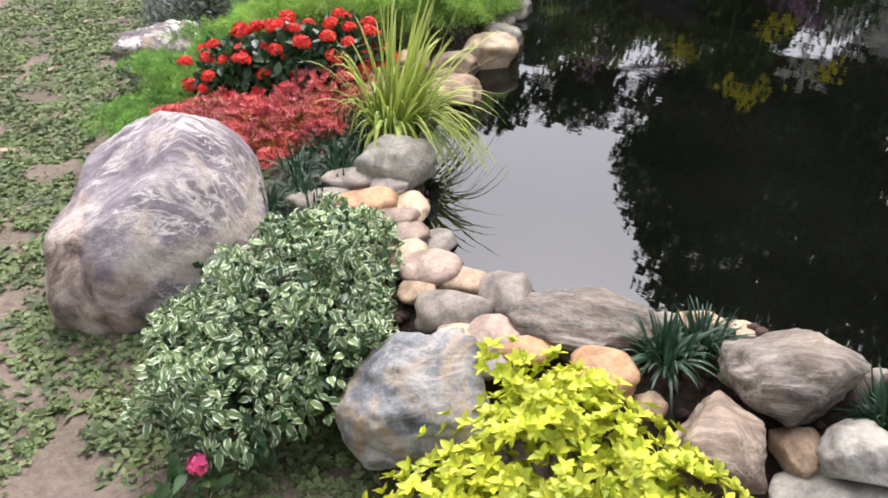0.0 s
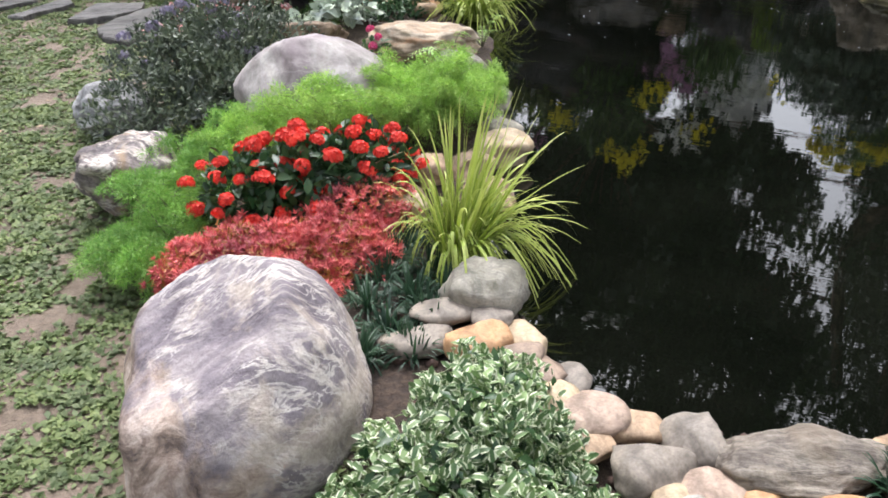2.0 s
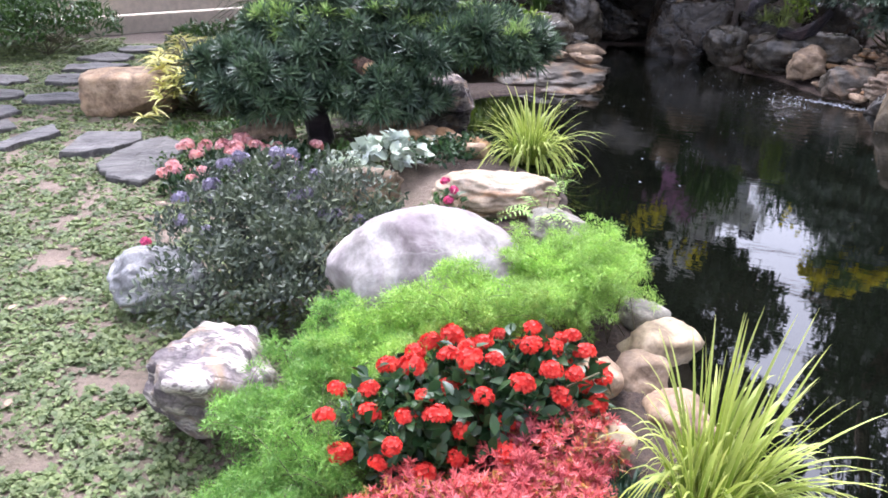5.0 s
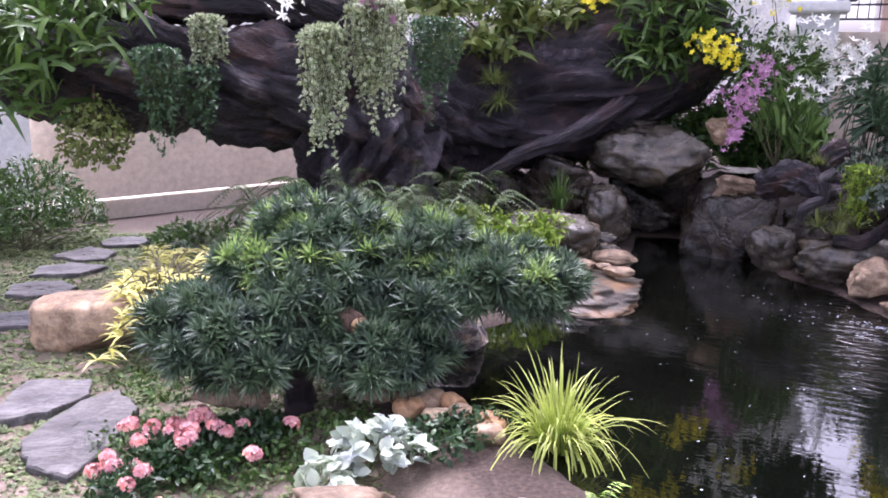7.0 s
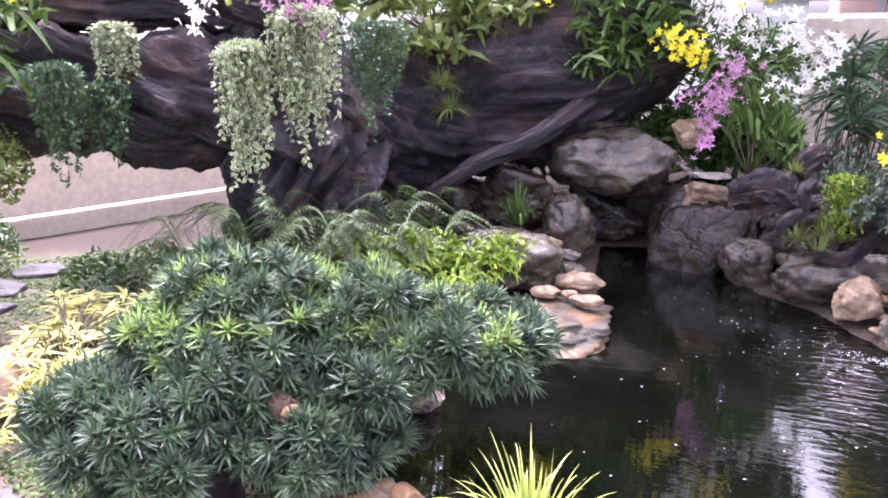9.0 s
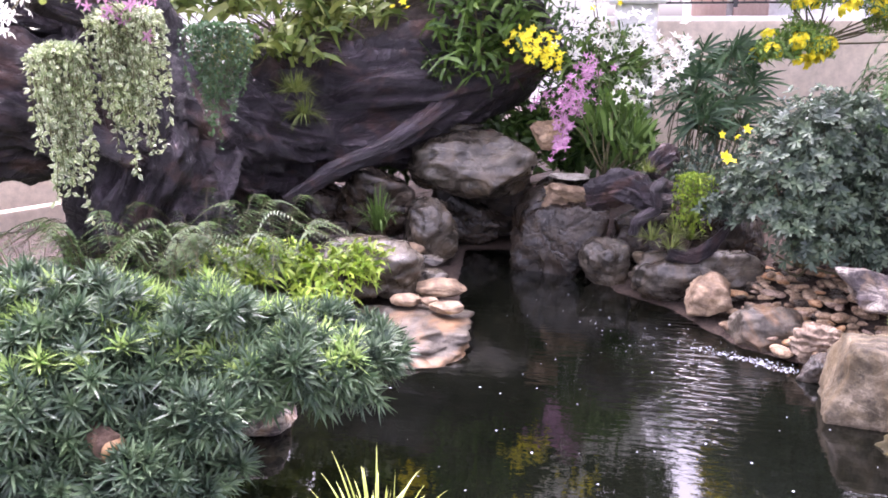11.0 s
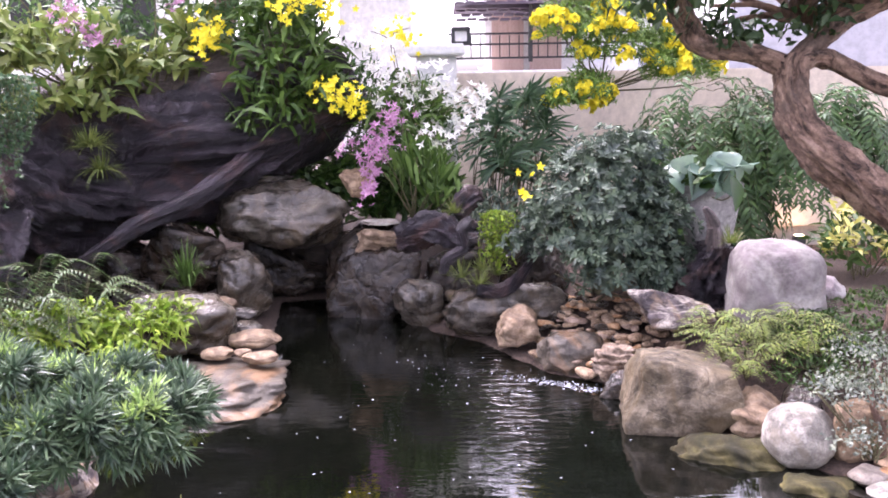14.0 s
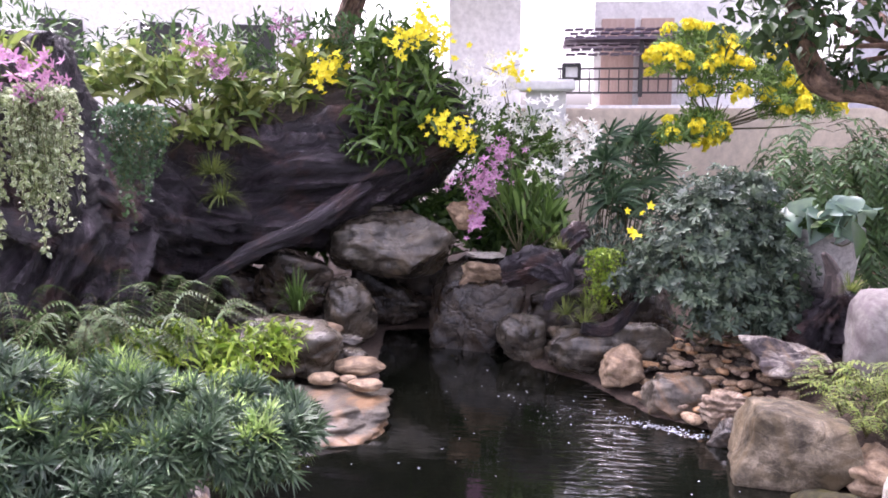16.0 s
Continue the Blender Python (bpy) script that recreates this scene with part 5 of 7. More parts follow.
def slate_slab(x, y, z, outline, seed, label):
    """A split slab of slate: broken outline, chipped edge, slightly uneven top."""
    rng = np.random.default_rng(seed)
    ring = []
    for i, a in enumerate(outline):
        b = outline[(i + 1) % len(outline)]
        for k in range(4):
            s = k / 4
            ring.append((a[0] + (b[0] - a[0]) * s + (rng.normal() * 0.008 if k else 0), a[1] + (b[1] - a[1]) * s + (rng.normal() * 0.008 if k else 0)))
    n = len(ring)
    verts, faces = [], []
    for scale, h in ((1.0, 0.0), (1.0, 0.042), (0.975, 0.052), (0.6, 0.054), (0.25, 0.055)):
        verts += [(p[0] * scale, p[1] * scale, h + (rng.normal() * 0.003 if h > 0.05 else 0)) for p in ring]
    for j in range(4):
        for k in range(n):
            faces.append((j * n + k, j * n + (k + 1) % n, (j + 1) * n + (k + 1) % n, (j + 1) * n + k))
    faces.append(tuple(range(4 * n, 5 * n)))
    ob = mesh_object("slate_slab", verts, faces, ROCK["slate"], smooth=False)
    ob.matrix_world = pose(x, y, z, rng.uniform(-1.5, 1.5), rng.uniform(-1.5, 1.5), 0)
    return tagged(ob, label, "paving slab", "stepping slates across the lawn")


def slate_outline(w, d, rot, seed):
    rng = np.random.default_rng(seed)
    n = int(rng.integers(5, 8))
    g = [2 * math.pi * (k + rng.uniform(-0.22, 0.22)) / n + radians(rot) for k in range(n)]
    return [(math.cos(a) * w / 2 * rng.uniform(0.82, 1.15), math.sin(a) * d / 2 * rng.uniform(0.82, 1.15)) for a in g]


def frond_fern(x, y, z, n, length, seed, mat, label, name="fern", arch=(0.45, 0.95)):
    """Arching fronds with paired leaflets."""
    t = thing(name, x, y, z, label, "fern")
    rng = np.random.default_rng(seed)
    B, D, U, S, runs = [], [], [], [], []
    for _ in range(n):
        g = rng.uniform(0, 2 * math.pi)
        L = length * rng.uniform(0.6, 1.1)
        out = np.array([math.cos(g), math.sin(g), 0])
        rise = rng.uniform(*arch)
        m = 16 if length < 0.75 else 38
        pts = curve_points([(x, y, z), np.array((x, y, z)) + out * L * 0.35 + (0, 0, L * rise * 0.75), np.array((x, y, z)) + out * L * 0.85 + (0, 0, L * rise * 0.55)], m)
        runs.append((pts[::3], np.linspace(0.004, 0.0015, len(pts[::3]))))
        side = np.cross(out, (0, 0, 1))
        for i in range(3, m):
            size = (0.16 if m == 16 else 0.095) * L * (1 - abs(i / m - 0.44) / 0.69)
            for s in (-1, 1):
                B.append(pts[i])
                D.append(side * s + out * 0.35 + (0, 0, -0.1))
                U.append((0, 0, 1))
                S.append(size)
    tubes("stalk_framework", STEM, runs, 4, t)
    leaves("frond_foliage", LEAF[mat], np.array(B), np.array(D), np.array(U, dtype=float), np.array(S), np.array(S) * (0.3 if length < 0.75 else 0.24), SMALL, 0.2, t)
    return t


def leafy(name, x, y, z, lumps, n, length, width, shape, seed, mat, label, category="shrub", lift=0.3, droop=0.2, jitter=0.65, thick=0.008, depth=0.45, low=-0.3, face=0.7):
    t = thing(name, x, y, z, label, category)
    stems(t, (x, y, z), lumps, seed, thick)
    bush_leaves("foliage", t, LEAF[mat], lumps, n, length, width, shape, seed, droop, lift, jitter, depth, low, face=face)
    return t


dark_shrub()
pink_shrub()
silver_plant()
golden_plant()
podocarpus()
stone("boulder", -2.36, 7.95, 0.14, 0.72, 0.52, 0.40, -8, "tan", "squarish tan boulder on the lawn", "boulder", square=5, lumps=0.07, cuts=5, bite=(0.85, 1.1))
stone("boulder", -1.45, 8.3, 0.14, 0.55, 0.45, 0.36, 5, "pale", "pale boulder behind the golden plant", "boulder", square=3.2)
slate_slab(-2.37, 6.84, -0.01, [(-0.24, -0.24), (0.07, -0.17), (0.23, 0.08), (0.19, 0.32), (-0.18, 0.36)], 1, "grey slate stepping slab flush in the lawn")
slate_slab(-2.07, 6.43, -0.005, [(-0.27, -0.09), (-0.17, -0.36), (0.05, -0.50), (0.17, -0.22), (0.24, 0.24), (0.09, 0.51), (-0.09, 0.39)], 2, "grey slate stepping slab with a worn surface")
slate_slab(-2.92, 7.10, -0.015, [(-0.20, -0.22), (-0.06, -0.30), (0.20, 0.09), (0.08, 0.39)], 3, "blue-grey slate stepping slab in the lawn")
slate_slab(-3.31, 7.32, -0.015, [(-0.27, -0.09), (-0.09, -0.38), (0.24, 0.11), (0.12, 0.37)], 4, "blue-grey slate stepping slab in the lawn")
for k, (sx, sy, sw, sd) in enumerate([(-3.45, 7.95, 0.62, 0.5), (-2.98, 8.42, 0.7, 0.45), (-3.6, 8.6, 0.6, 0.5), (-3.05, 9.25, 0.62, 0.55), (-3.0, 9.86, 0.66, 0.5), (-2.93, 10.45, 0.6, 0.55), (-2.70, 10.98, 0.55, 0.5), (-3.65, 9.3, 0.5, 0.5)]):
    slate_slab(sx, sy, -0.015, slate_outline(sw, sd, 20 * k, 30 + k), 10 + k, "blue-grey slate stepping slab in the lawn")
leafy("pink_flowering_plant", -0.47, 1.0, 0.02, [((-0.47, 1.02, 0.07), (0.08, 0.08, 0.06))], 60, 0.045, 0.02, OVAL, 91, "vine", "small green plant with one bright pink flower on the lawn", "plant", thick=0.003)
pinkf = bpy.data.objects["pink_flowering_plant"]
hot = [flower_head("flower_head", LEAF["petal_hot"], 0.022, 30, 3, 0.6)]
scatter_heads(pinkf, hot, [np.array([-0.44, 1.03, 0.14])], 4)
leafy("pink_flowering_plant", -0.44, 4.76, 0.14, [((-0.44, 4.76, 0.22), (0.09, 0.08, 0.09))], 60, 0.045, 0.02, OVAL, 92, "vine", "small plant with bright pink flowers beside the streaked boulder", "plant", thick=0.003)
scatter_heads(bpy.data.objects["pink_flowering_plant.001"], hot, [np.array([-0.47, 4.74, 0.34]), np.array([-0.43, 4.73, 0.30]), np.array([-0.46, 4.70, 0.26])], 5)
leafy("pink_flowering_plant", -1.83, 4.72, 0.0, [((-1.83, 4.72, 0.06), (0.08, 0.08, 0.06))], 50, 0.04, 0.018, OVAL, 93, "vine", "small plant with one coral-pink flower on the lawn", "plant", thick=0.003)
scatter_heads(bpy.data.objects["pink_flowering_plant.002"], hot, [np.array([-1.83, 4.70, 0.13])], 6)
drop(hot)
leafy("creeping_plant", -0.30, 5.72, 0.14, [((-0.34, 5.74, 0.2), (0.24, 0.2, 0.09)), ((-0.12, 5.9, 0.19), (0.2, 0.14, 0.08))], 700, 0.04, 0.022, OVAL, 94, "ixora", "low dark green creeping plant among the cobbles", "plant", thick=0.004)
frond_fern(-0.08, 4.42, 0.18, 12, 0.28, 95, "fern", "small light green fern on the waterline stones")
frond_fern(0.16, 4.95, 0.16, 8, 0.22, 96, "fern", "small light green fern beside the streaked boulder")
leafy("ground_cover", -1.0, 6.05, 0.0, [((-1.3, 5.95, 0.05), (0.4, 0.25, 0.07)), ((-0.75, 6.05, 0.12), (0.35, 0.22, 0.07)), ((-1.7, 6.3, 0.03), (0.35, 0.3, 0.06))], 1500, 0.045, 0.02, OVAL, 97, "boston", "low green ground cover under the pruned shrub", "plant", thick=0.003)
leafy("ground_cover", -1.55, 7.1, 0.0, [((-1.6, 7.1, 0.03), (0.45, 0.3, 0.06)), ((-1.2, 7.3, 0.05), (0.4, 0.3, 0.07))], 1100, 0.045, 0.02, OVAL, 98, "boston", "low green ground cover behind the pruned shrub", "plant", thick=0.003)

# ---- far bank: driftwood, waterfall, orchids ----
def log_part(name, parent, pts, radii, material, sides=120, n=110, seed=1, ridge=0.22, flat=1.0, label=""):
    pull = 0.5 if material is BARK else 0.14
    """A gnarled limb: sweeping, with grooves that run along and twist round it."""
    p = curve_points(pts, n)
    r = np.interp(np.linspace(0, 1, n), np.linspace(0, 1, len(radii)), radii)
    verts, faces, grain = [], [], []
    run, wide = 0.0, max(radii)
    for i in range(n):
        run += float(np.linalg.norm(p[i] - p[max(i - 1, 0)]))
        t = Vector(p[min(i + 1, n - 1)] - p[max(i - 1, 0)]).normalized()
        a = t.cross(Vector((0, 0, 1))).normalized() if abs(t.z) < 0.95 else Vector((1, 0, 0))
        b = a.cross(t)
        for k in range(sides):
            g = 2 * math.pi * k / sides
            q = Vector((math.cos(g + i * 0.02) * 1.6 + seed * 5, math.sin(g + i * 0.02) * 1.6, i * 0.035))
            groove = abs(noise.fractal(q * 1.9, 1.0, 2.0, 3))
            fine = abs(noise.noise(Vector((math.cos(g + i * 0.03) * 5 + seed, math.sin(g + i * 0.03) * 5, i * 0.03))))
            cord = abs(noise.noise(Vector((math.cos(g + i * 0.025) * 11 + seed, math.sin(g + i * 0.025) * 11, run * 0.9)))) if sides > 50 else 0.0
            rr = r[i] * (1 - 0.8 * ridge * fine - 0.3 * ridge * cord + ridge * noise.fractal(q, 1.0, 2.0, 3) - ridge * 0.9 * groove)
            grain.append((math.cos(g + i * 0.02) * wide + seed, math.sin(g + i * 0.02) * wide, run * pull))
            verts.append((Vector(p[i]) + a * (math.cos(g) * rr * flat) + b * (math.sin(g) * rr))[:])
    for i in range(n - 1):
        for k in range(sides):
            k2 = (k + 1) % sides
            faces.append((i * sides + k, (i + 1) * sides + k, (i + 1) * sides + k2, i * sides + k2))
    faces.append(tuple(range(sides)))
    faces.append(tuple(range(n * sides - 1, (n - 1) * sides - 1, -1)))
    ob = mesh_object(name, verts, faces, GRAINED.get(material.name, material), None, label)
    ob.data.attributes.new("grain", "FLOAT_VECTOR", "POINT").data.foreach_set("vector", np.array(grain, dtype=np.float32).reshape(-1))
    ob.parent = parent
    ob.matrix_parent_inverse = Matrix.Translation(-parent.location)
    return ob


drift = thing("driftwood_arch", -0.3, 9.9, 0.0, "huge dark wet driftwood trunk arching over the bank behind the pond", "driftwood")
log_part("log", drift, [(3.3, 10.35, 2.15), (2.2, 10.6, 1.62), (1.1, 10.75, 1.3), (0.2, 10.5, 1.25), (-0.5, 10.0, 1.5)], [0.42, 0.62, 0.66, 0.7, 0.6], DRIFT, seed=2, ridge=0.3)
log_part("upper_limb", drift, [(3.0, 10.75, 2.5), (2.2, 10.9, 2.15), (1.3, 11.0, 2.0), (0.5, 10.9, 2.0)], [0.28, 0.34, 0.3, 0.2], DRIFTLIGHT, 30, 50, 3)
log_part("trunk", drift, [(-0.30, 9.85, -0.1), (-0.35, 9.85, 0.6), (-0.4, 9.9, 1.3), (-0.45, 9.95, 2.1), (-0.5, 10.0, 2.7)], [0.85, 0.68, 0.62, 0.5, 0.34], DRIFT, seed=4, ridge=0.3)
log_part("arm", drift, [(-0.4, 9.95, 1.6), (-1.2, 9.8, 1.62), (-2.0, 9.8, 1.72), (-2.9, 9.75, 1.75), (-3.4, 9.8, 1.9)], [0.62, 0.52, 0.5, 0.42, 0.3], DRIFT, seed=5, ridge=0.3)
log_part("root", drift, [(2.5, 10.25, 1.72), (1.95, 10.0, 1.38), (1.56, 9.90, 1.18), (1.1, 9.82, 1.02), (0.69, 9.82, 0.80)], [0.09, 0.085, 0.085, 0.08, 0.05], DRIFT, 40, 60, 7, 0.4)
log_part("upper_arm", drift, [(-0.45, 10.05, 2.35), (-1.2, 10.0, 2.5), (-2.0, 9.95, 2.42), (-2.8, 9.9, 2.5), (-3.6, 9.9, 2.6)], [0.42, 0.34, 0.30, 0.30, 0.24], DRIFT, 80, 70, 9, 0.3)
log_part("branch", drift, [(-0.45, 9.9, 2.25), (-0.9, 9.2, 2.35), (-0.85, 8.4, 2.4), (-0.55, 7.8, 2.35)], [0.16, 0.10, 0.08, 0.06], DRIFT, 14, 30, 8, 0.15)

# waterfall rocks and banks
stone("boulder", 2.45, 10.0, 0.98, 1.18, 0.85, 0.62, -33, "wet", "large wet grey boulder capping the waterfall", "boulder", square=2.9)
stone("boulder", 2.35, 10.45, 1.28, 0.7, 0.5, 0.16, -30, "wet", "flat wet stone stacked behind the boulder", "boulder")
stone("boulder", 1.98, 10.3, 1.35, 0.55, 0.4, 0.13, -20, "wetbrown_shaded", "flat brown stone stacked behind the boulder", "boulder")
stone("boulder", 2.98, 9.42, 0.40, 0.98, 0.74, 1.0, -40, "wetbrown_shaded", "dark wet craggy boulder beside the waterfall", "boulder", lumps=0.16, cuts=7)
stone("boulder", 3.06, 9.36, 0.76, 0.50, 0.42, 0.28, -33, "brownp", "tan flat-topped stone over the waterfall", "boulder", square=3.2)
stone("flat_stone", 3.11, 9.45, 0.91, 0.36, 0.22, 0.05, -33, "pale", "thin pale slab at the lip of the waterfall", "stone")
stone("boulder", 1.90, 9.75, 0.45, 0.55, 0.5, 0.62, -20, "wet", "wet grey rock beside the falling water", "boulder")
# the next two rocks are added so the recess reads as black shade
stone("boulder", 2.52, 10.28, 0.34, 0.9, 0.42, 0.84, -30, "wetbrown_shaded", "dark wet rock added to darken the recess under the boulder", "boulder")
stone("boulder", 2.75, 10.62, 0.40, 1.3, 0.6, 1.1, -30, "wetbrown_shaded", "dark rock standing for the black recess behind the waterfall", "boulder")
stone("boulder", 1.55, 10.05, 0.66, 0.8, 0.6, 0.7, -20, "wetbrown_shaded", "dark wet rock under the driftwood", "boulder")
stone("boulder", 3.05, 9.75, 1.25, 0.34, 0.3, 0.28, 0, "tan", "rounded tan rock beside the orchids", "boulder")
stone("boulder", 1.06, 9.08, 0.42, 1.12, 0.75, 0.46, -28, "wet", "flat-topped dark boulder behind the ledge", "boulder", square=3.4)
stone("ledge_rock", 1.10, 8.22, 0.16, 1.08, 1.15, 0.29, -25, "ledge", "broad flat grey and orange rock ledge at the waterline", "rock", square=3.4, lumps=0.22, cuts=12, bite=(0.7, 1.0))
for sx, sy, sz, sw, sd, sh, sm, sl in [(1.57, 8.58, 0.33, 0.40, 0.28, 0.11, "brownp", "brown flat stone on the ledge"), (1.27, 8.42, 0.32, 0.26, 0.19, 0.08, "brownp", "brown flat stone on the ledge"), (1.46, 8.16, 0.32, 0.25, 0.17, 0.08, "brownp", "tan flat stone on the ledge"), (1.40, 8.32, 0.32, 0.13, 0.10, 0.07, "brownp", "small tan stone on the ledge"), (1.62, 8.95, 0.30, 0.32, 0.24, 0.13, "wet", "wet grey flat stone on the bank"), (1.70, 9.2, 0.36, 0.3, 0.2, 0.09, "wet", "wet grey flat stone on the bank"), (1.62, 9.4, 0.42, 0.26, 0.2, 0.09, "brownp", "brownish flat stone on the bank"), (1.30, 8.85, 0.30, 0.3, 0.2, 0.08, "wet", "wet flat stone behind the ledge")]:
    stone("flat_stone", sx, sy, sz, sw, sd, sh, -30, sm, sl, "stone", "flat stones on the ledge", square=2.5, lumps=0.1)
stone("boulder", 3.55, 8.2, 0.30, 1.05, 0.75, 0.52, -30, "wet", "broad rounded grey boulder at the far waterline", "boulder", square=2.3)
stone("boulder", 3.30, 7.72, 0.33, 0.34, 0.30, 0.30, -30, "brownp", "round orange-brown rock against the boulder", "boulder")
stone("boulder", 3.9, 8.35, 0.55, 0.7, 0.5, 0.5, -30, "wetbrown_shaded", "dark rock behind the boulder", "boulder")
stone("boulder", 3.38, 7.25, 0.22, 0.55, 0.45, 0.34, -33, "ledge", "flat brown rock where the water spills", "boulder", square=3.0)
stone("boulder", 3.27, 6.15, 0.25, 0.68, 0.66, 0.56, -36, "tanblock", "large angular tan and grey boulder at the waterline", "boulder", square=6.0, cuts=9, lumps=0.1, tilt=(-6, 8), bite=(0.92, 1.16), facet=0)
stone("boulder", 3.46, 5.76, 0.22, 0.44, 0.38, 0.30, 10, "brownp", "brown rock wedged behind the angular boulder", "boulder")
stone("boulder", 3.62, 5.58, 0.28, 0.36, 0.32, 0.26, 40, "wetbrown_shaded", "dark rock wedged between the waterline boulders", "boulder")
stone("boulder", 3.28, 6.62, 0.18, 0.34, 0.26, 0.22, -20, "wetbrown_shaded", "small dark rock at the waterline", "boulder")
stone("boulder", 4.02, 6.85, 0.52, 0.75, 0.5, 0.36, -30, "veined", "flat veined grey and white boulder", "boulder")
stone("boulder", 4.60, 6.50, 0.62, 0.66, 0.58, 0.78, -33, "white", "white and purple quartz boulder", "boulder", square=3.6, cuts=6, lumps=0.06, bite=(0.85, 1.1), taper=0.12)
stone("boulder", 5.05, 6.45, 0.50, 0.4, 0.4, 0.45, -33, "white", "white boulder behind the quartz boulder", "boulder")
stone("boulder", 3.34, 5.40, 0.27, 0.38, 0.38, 0.33, -33, "lichen", "rounded pale boulder at the waterline", "boulder", square=2.15, cuts=2, lumps=0.07)
stone("boulder", 3.62, 5.22, 0.28, 0.34, 0.36, 0.34, -33, "tan", "tan and cream rounded boulder", "boulder")
stone("boulder", 3.12, 5.62, 0.07, 0.72, 0.50, 0.34, -33, "mossy", "broad algae-covered rock just breaking the surface", "boulder", square=2.1, lumps=0.25, cuts=6)
stone("boulder", 3.20, 5.20, 0.06, 0.5, 0.4, 0.24, -20, "mossy", "algae-covered rock at the waterline", "boulder", square=2.1, lumps=0.25, cuts=6)
for sx, sy, sz, sw, sm in [(3.42, 5.06, 0.17, 0.17, "grey"), (3.52, 5.0, 0.17, 0.13, "orange"), (3.6, 5.06, 0.19, 0.14, "tan"), (3.68, 4.98, 0.2, 0.15, "cream"), (3.36, 4.94, 0.15, 0.15, "pale"), (3.75, 5.1, 0.22, 0.14, "pink")]:
    stone("cobble", sx, sy, sz, sw, sw * 0.8, sw * 0.5, 10, sm, "small river cobble on the far waterline", group="cobbles on the far bank")

# spill of small flat pebbles on the far bank, each its own
prng = np.random.default_rng(5)
pebble_meshes = []
for k in range(5):
    pv, pf = rock_mesh(1.0, 0.72, 0.34, 900 + k, 2, 2.3, 0.1)
    pebble_meshes.append((pv, pf))
PEB = {}
for k in range(250):
    if k < 110:
        ex, ey = prng.normal(3.62, 0.22), prng.normal(7.05, 0.20)
    else:
        ex, ey = prng.uniform(3.5, 4.2), prng.uniform(7.0, 8.0)
    key = (int(prng.integers(5)), ["tan", "orange", "brownp", "pink", "wet"][int(prng.integers(5)) if k > 109 else int(prng.integers(4))])
    if key not in PEB:
        PEB[key] = mesh_object("pebble", *pebble_meshes[key[0]], ROCK[key[1]])
        ob = PEB[key]
    else:
        ob = PEB[key].copy()
        scene.collection.objects.link(ob)
    s = prng.uniform(0.08, 0.16)
    ob.matrix_world = pose(ex, ey, height_at(ex, ey) + 0.03 + 0.07 * prng.random(), prng.uniform(-15, 15), prng.uniform(-15, 15), prng.uniform(0, 360)) @ Matrix.Scale(s, 4)
    tagged(ob, "small flat wet brown pebble on the bank" if key[1] in ("wet", "brownp") else "small flat orange-tan pebble on the bank", "pebble", "pebbles spilled on the far bank")
stone("striped_rock", 3.40, 6.82, 0.27, 0.34, 0.30, 0.26, 20, "brown", "ribbed brown and cream striped rock beside the spill", "rock", bedding=0.09)

# orchids and foliage along the top of the bank
def orchid(x, y, z, lumps, n, length, width, mat, sprays, seed, label, droop=0.5, lift=0.7):
    t = thing("orchid", x, y, z, label, "orchid")
    stems(t, (x, y, z), lumps, seed, 0.008, 5)
    bush_leaves("foliage", t, LEAF[mat], lumps, n, length, width, STRAP, seed, droop, lift, 0.55, 0.5)
    for i, (a, b, m, k, s, sp) in enumerate(sprays):
        tubes("flower_stalk", STEM, [(curve_points([(x, y, z), (np.array(a) + (x, y, z)) / 2 + (0, 0, 0.15), a, b], 9), np.linspace(0.007, 0.003, 9))], 5, t)
        spray(t, a, b, m, k, s, seed + 40 + i, sp)
    return t


orchid(2.6, 10.2, 1.7, [((2.6, 10.15, 2.25), (0.52, 0.42, 0.5)), ((2.45, 10.1, 1.85), (0.42, 0.35, 0.3)), ((2.9, 10.15, 2.0), (0.35, 0.35, 0.4)), ((2.6, 10.2, 2.7), (0.4, 0.4, 0.3))], 1000, 0.30, 0.05, "orchid",
       [((2.4, 9.75, 2.7), (2.65, 9.7, 2.85), "petal_yellow", 51, 0.045, 0.07), ((2.75, 9.65, 2.05), (3.0, 9.6, 1.9), "petal_yellow", 69, 0.045, 0.07), ((2.9, 9.8, 2.75), (2.6, 9.75, 3.0), "petal_yellow", 60, 0.045, 0.08)], 201, "large orchid clump with strap leaves and yellow flower sprays")
orchid(3.6, 9.75, 1.3, [((3.55, 9.75, 1.9), (0.5, 0.35, 0.35)), ((3.4, 9.6, 1.6), (0.4, 0.3, 0.35))], 700, 0.26, 0.03, "orchid",
       [((3.2, 9.55, 2.15), (3.5, 9.5, 2.0), "petal_white", 28, 0.066, 0.12), ((3.5, 9.5, 2.1), (3.9, 9.4, 1.98), "petal_white", 36, 0.066, 0.14), ((3.8, 9.4, 2.05), (4.15, 9.3, 1.88), "petal_white", 28, 0.066, 0.12), ((3.3, 9.5, 2.45), (3.1, 9.5, 2.55), "petal_white", 30, 0.080, 0.12), ((4.0, 9.35, 1.95), (4.1, 9.3, 1.6), "petal_white", 11, 0.060, 0.05), ((3.4, 9.7, 2.5), (3.6, 9.7, 2.6), "petal_yellow", 39, 0.044, 0.09)], 202, "orchid clump crowded with white star-shaped flowers")
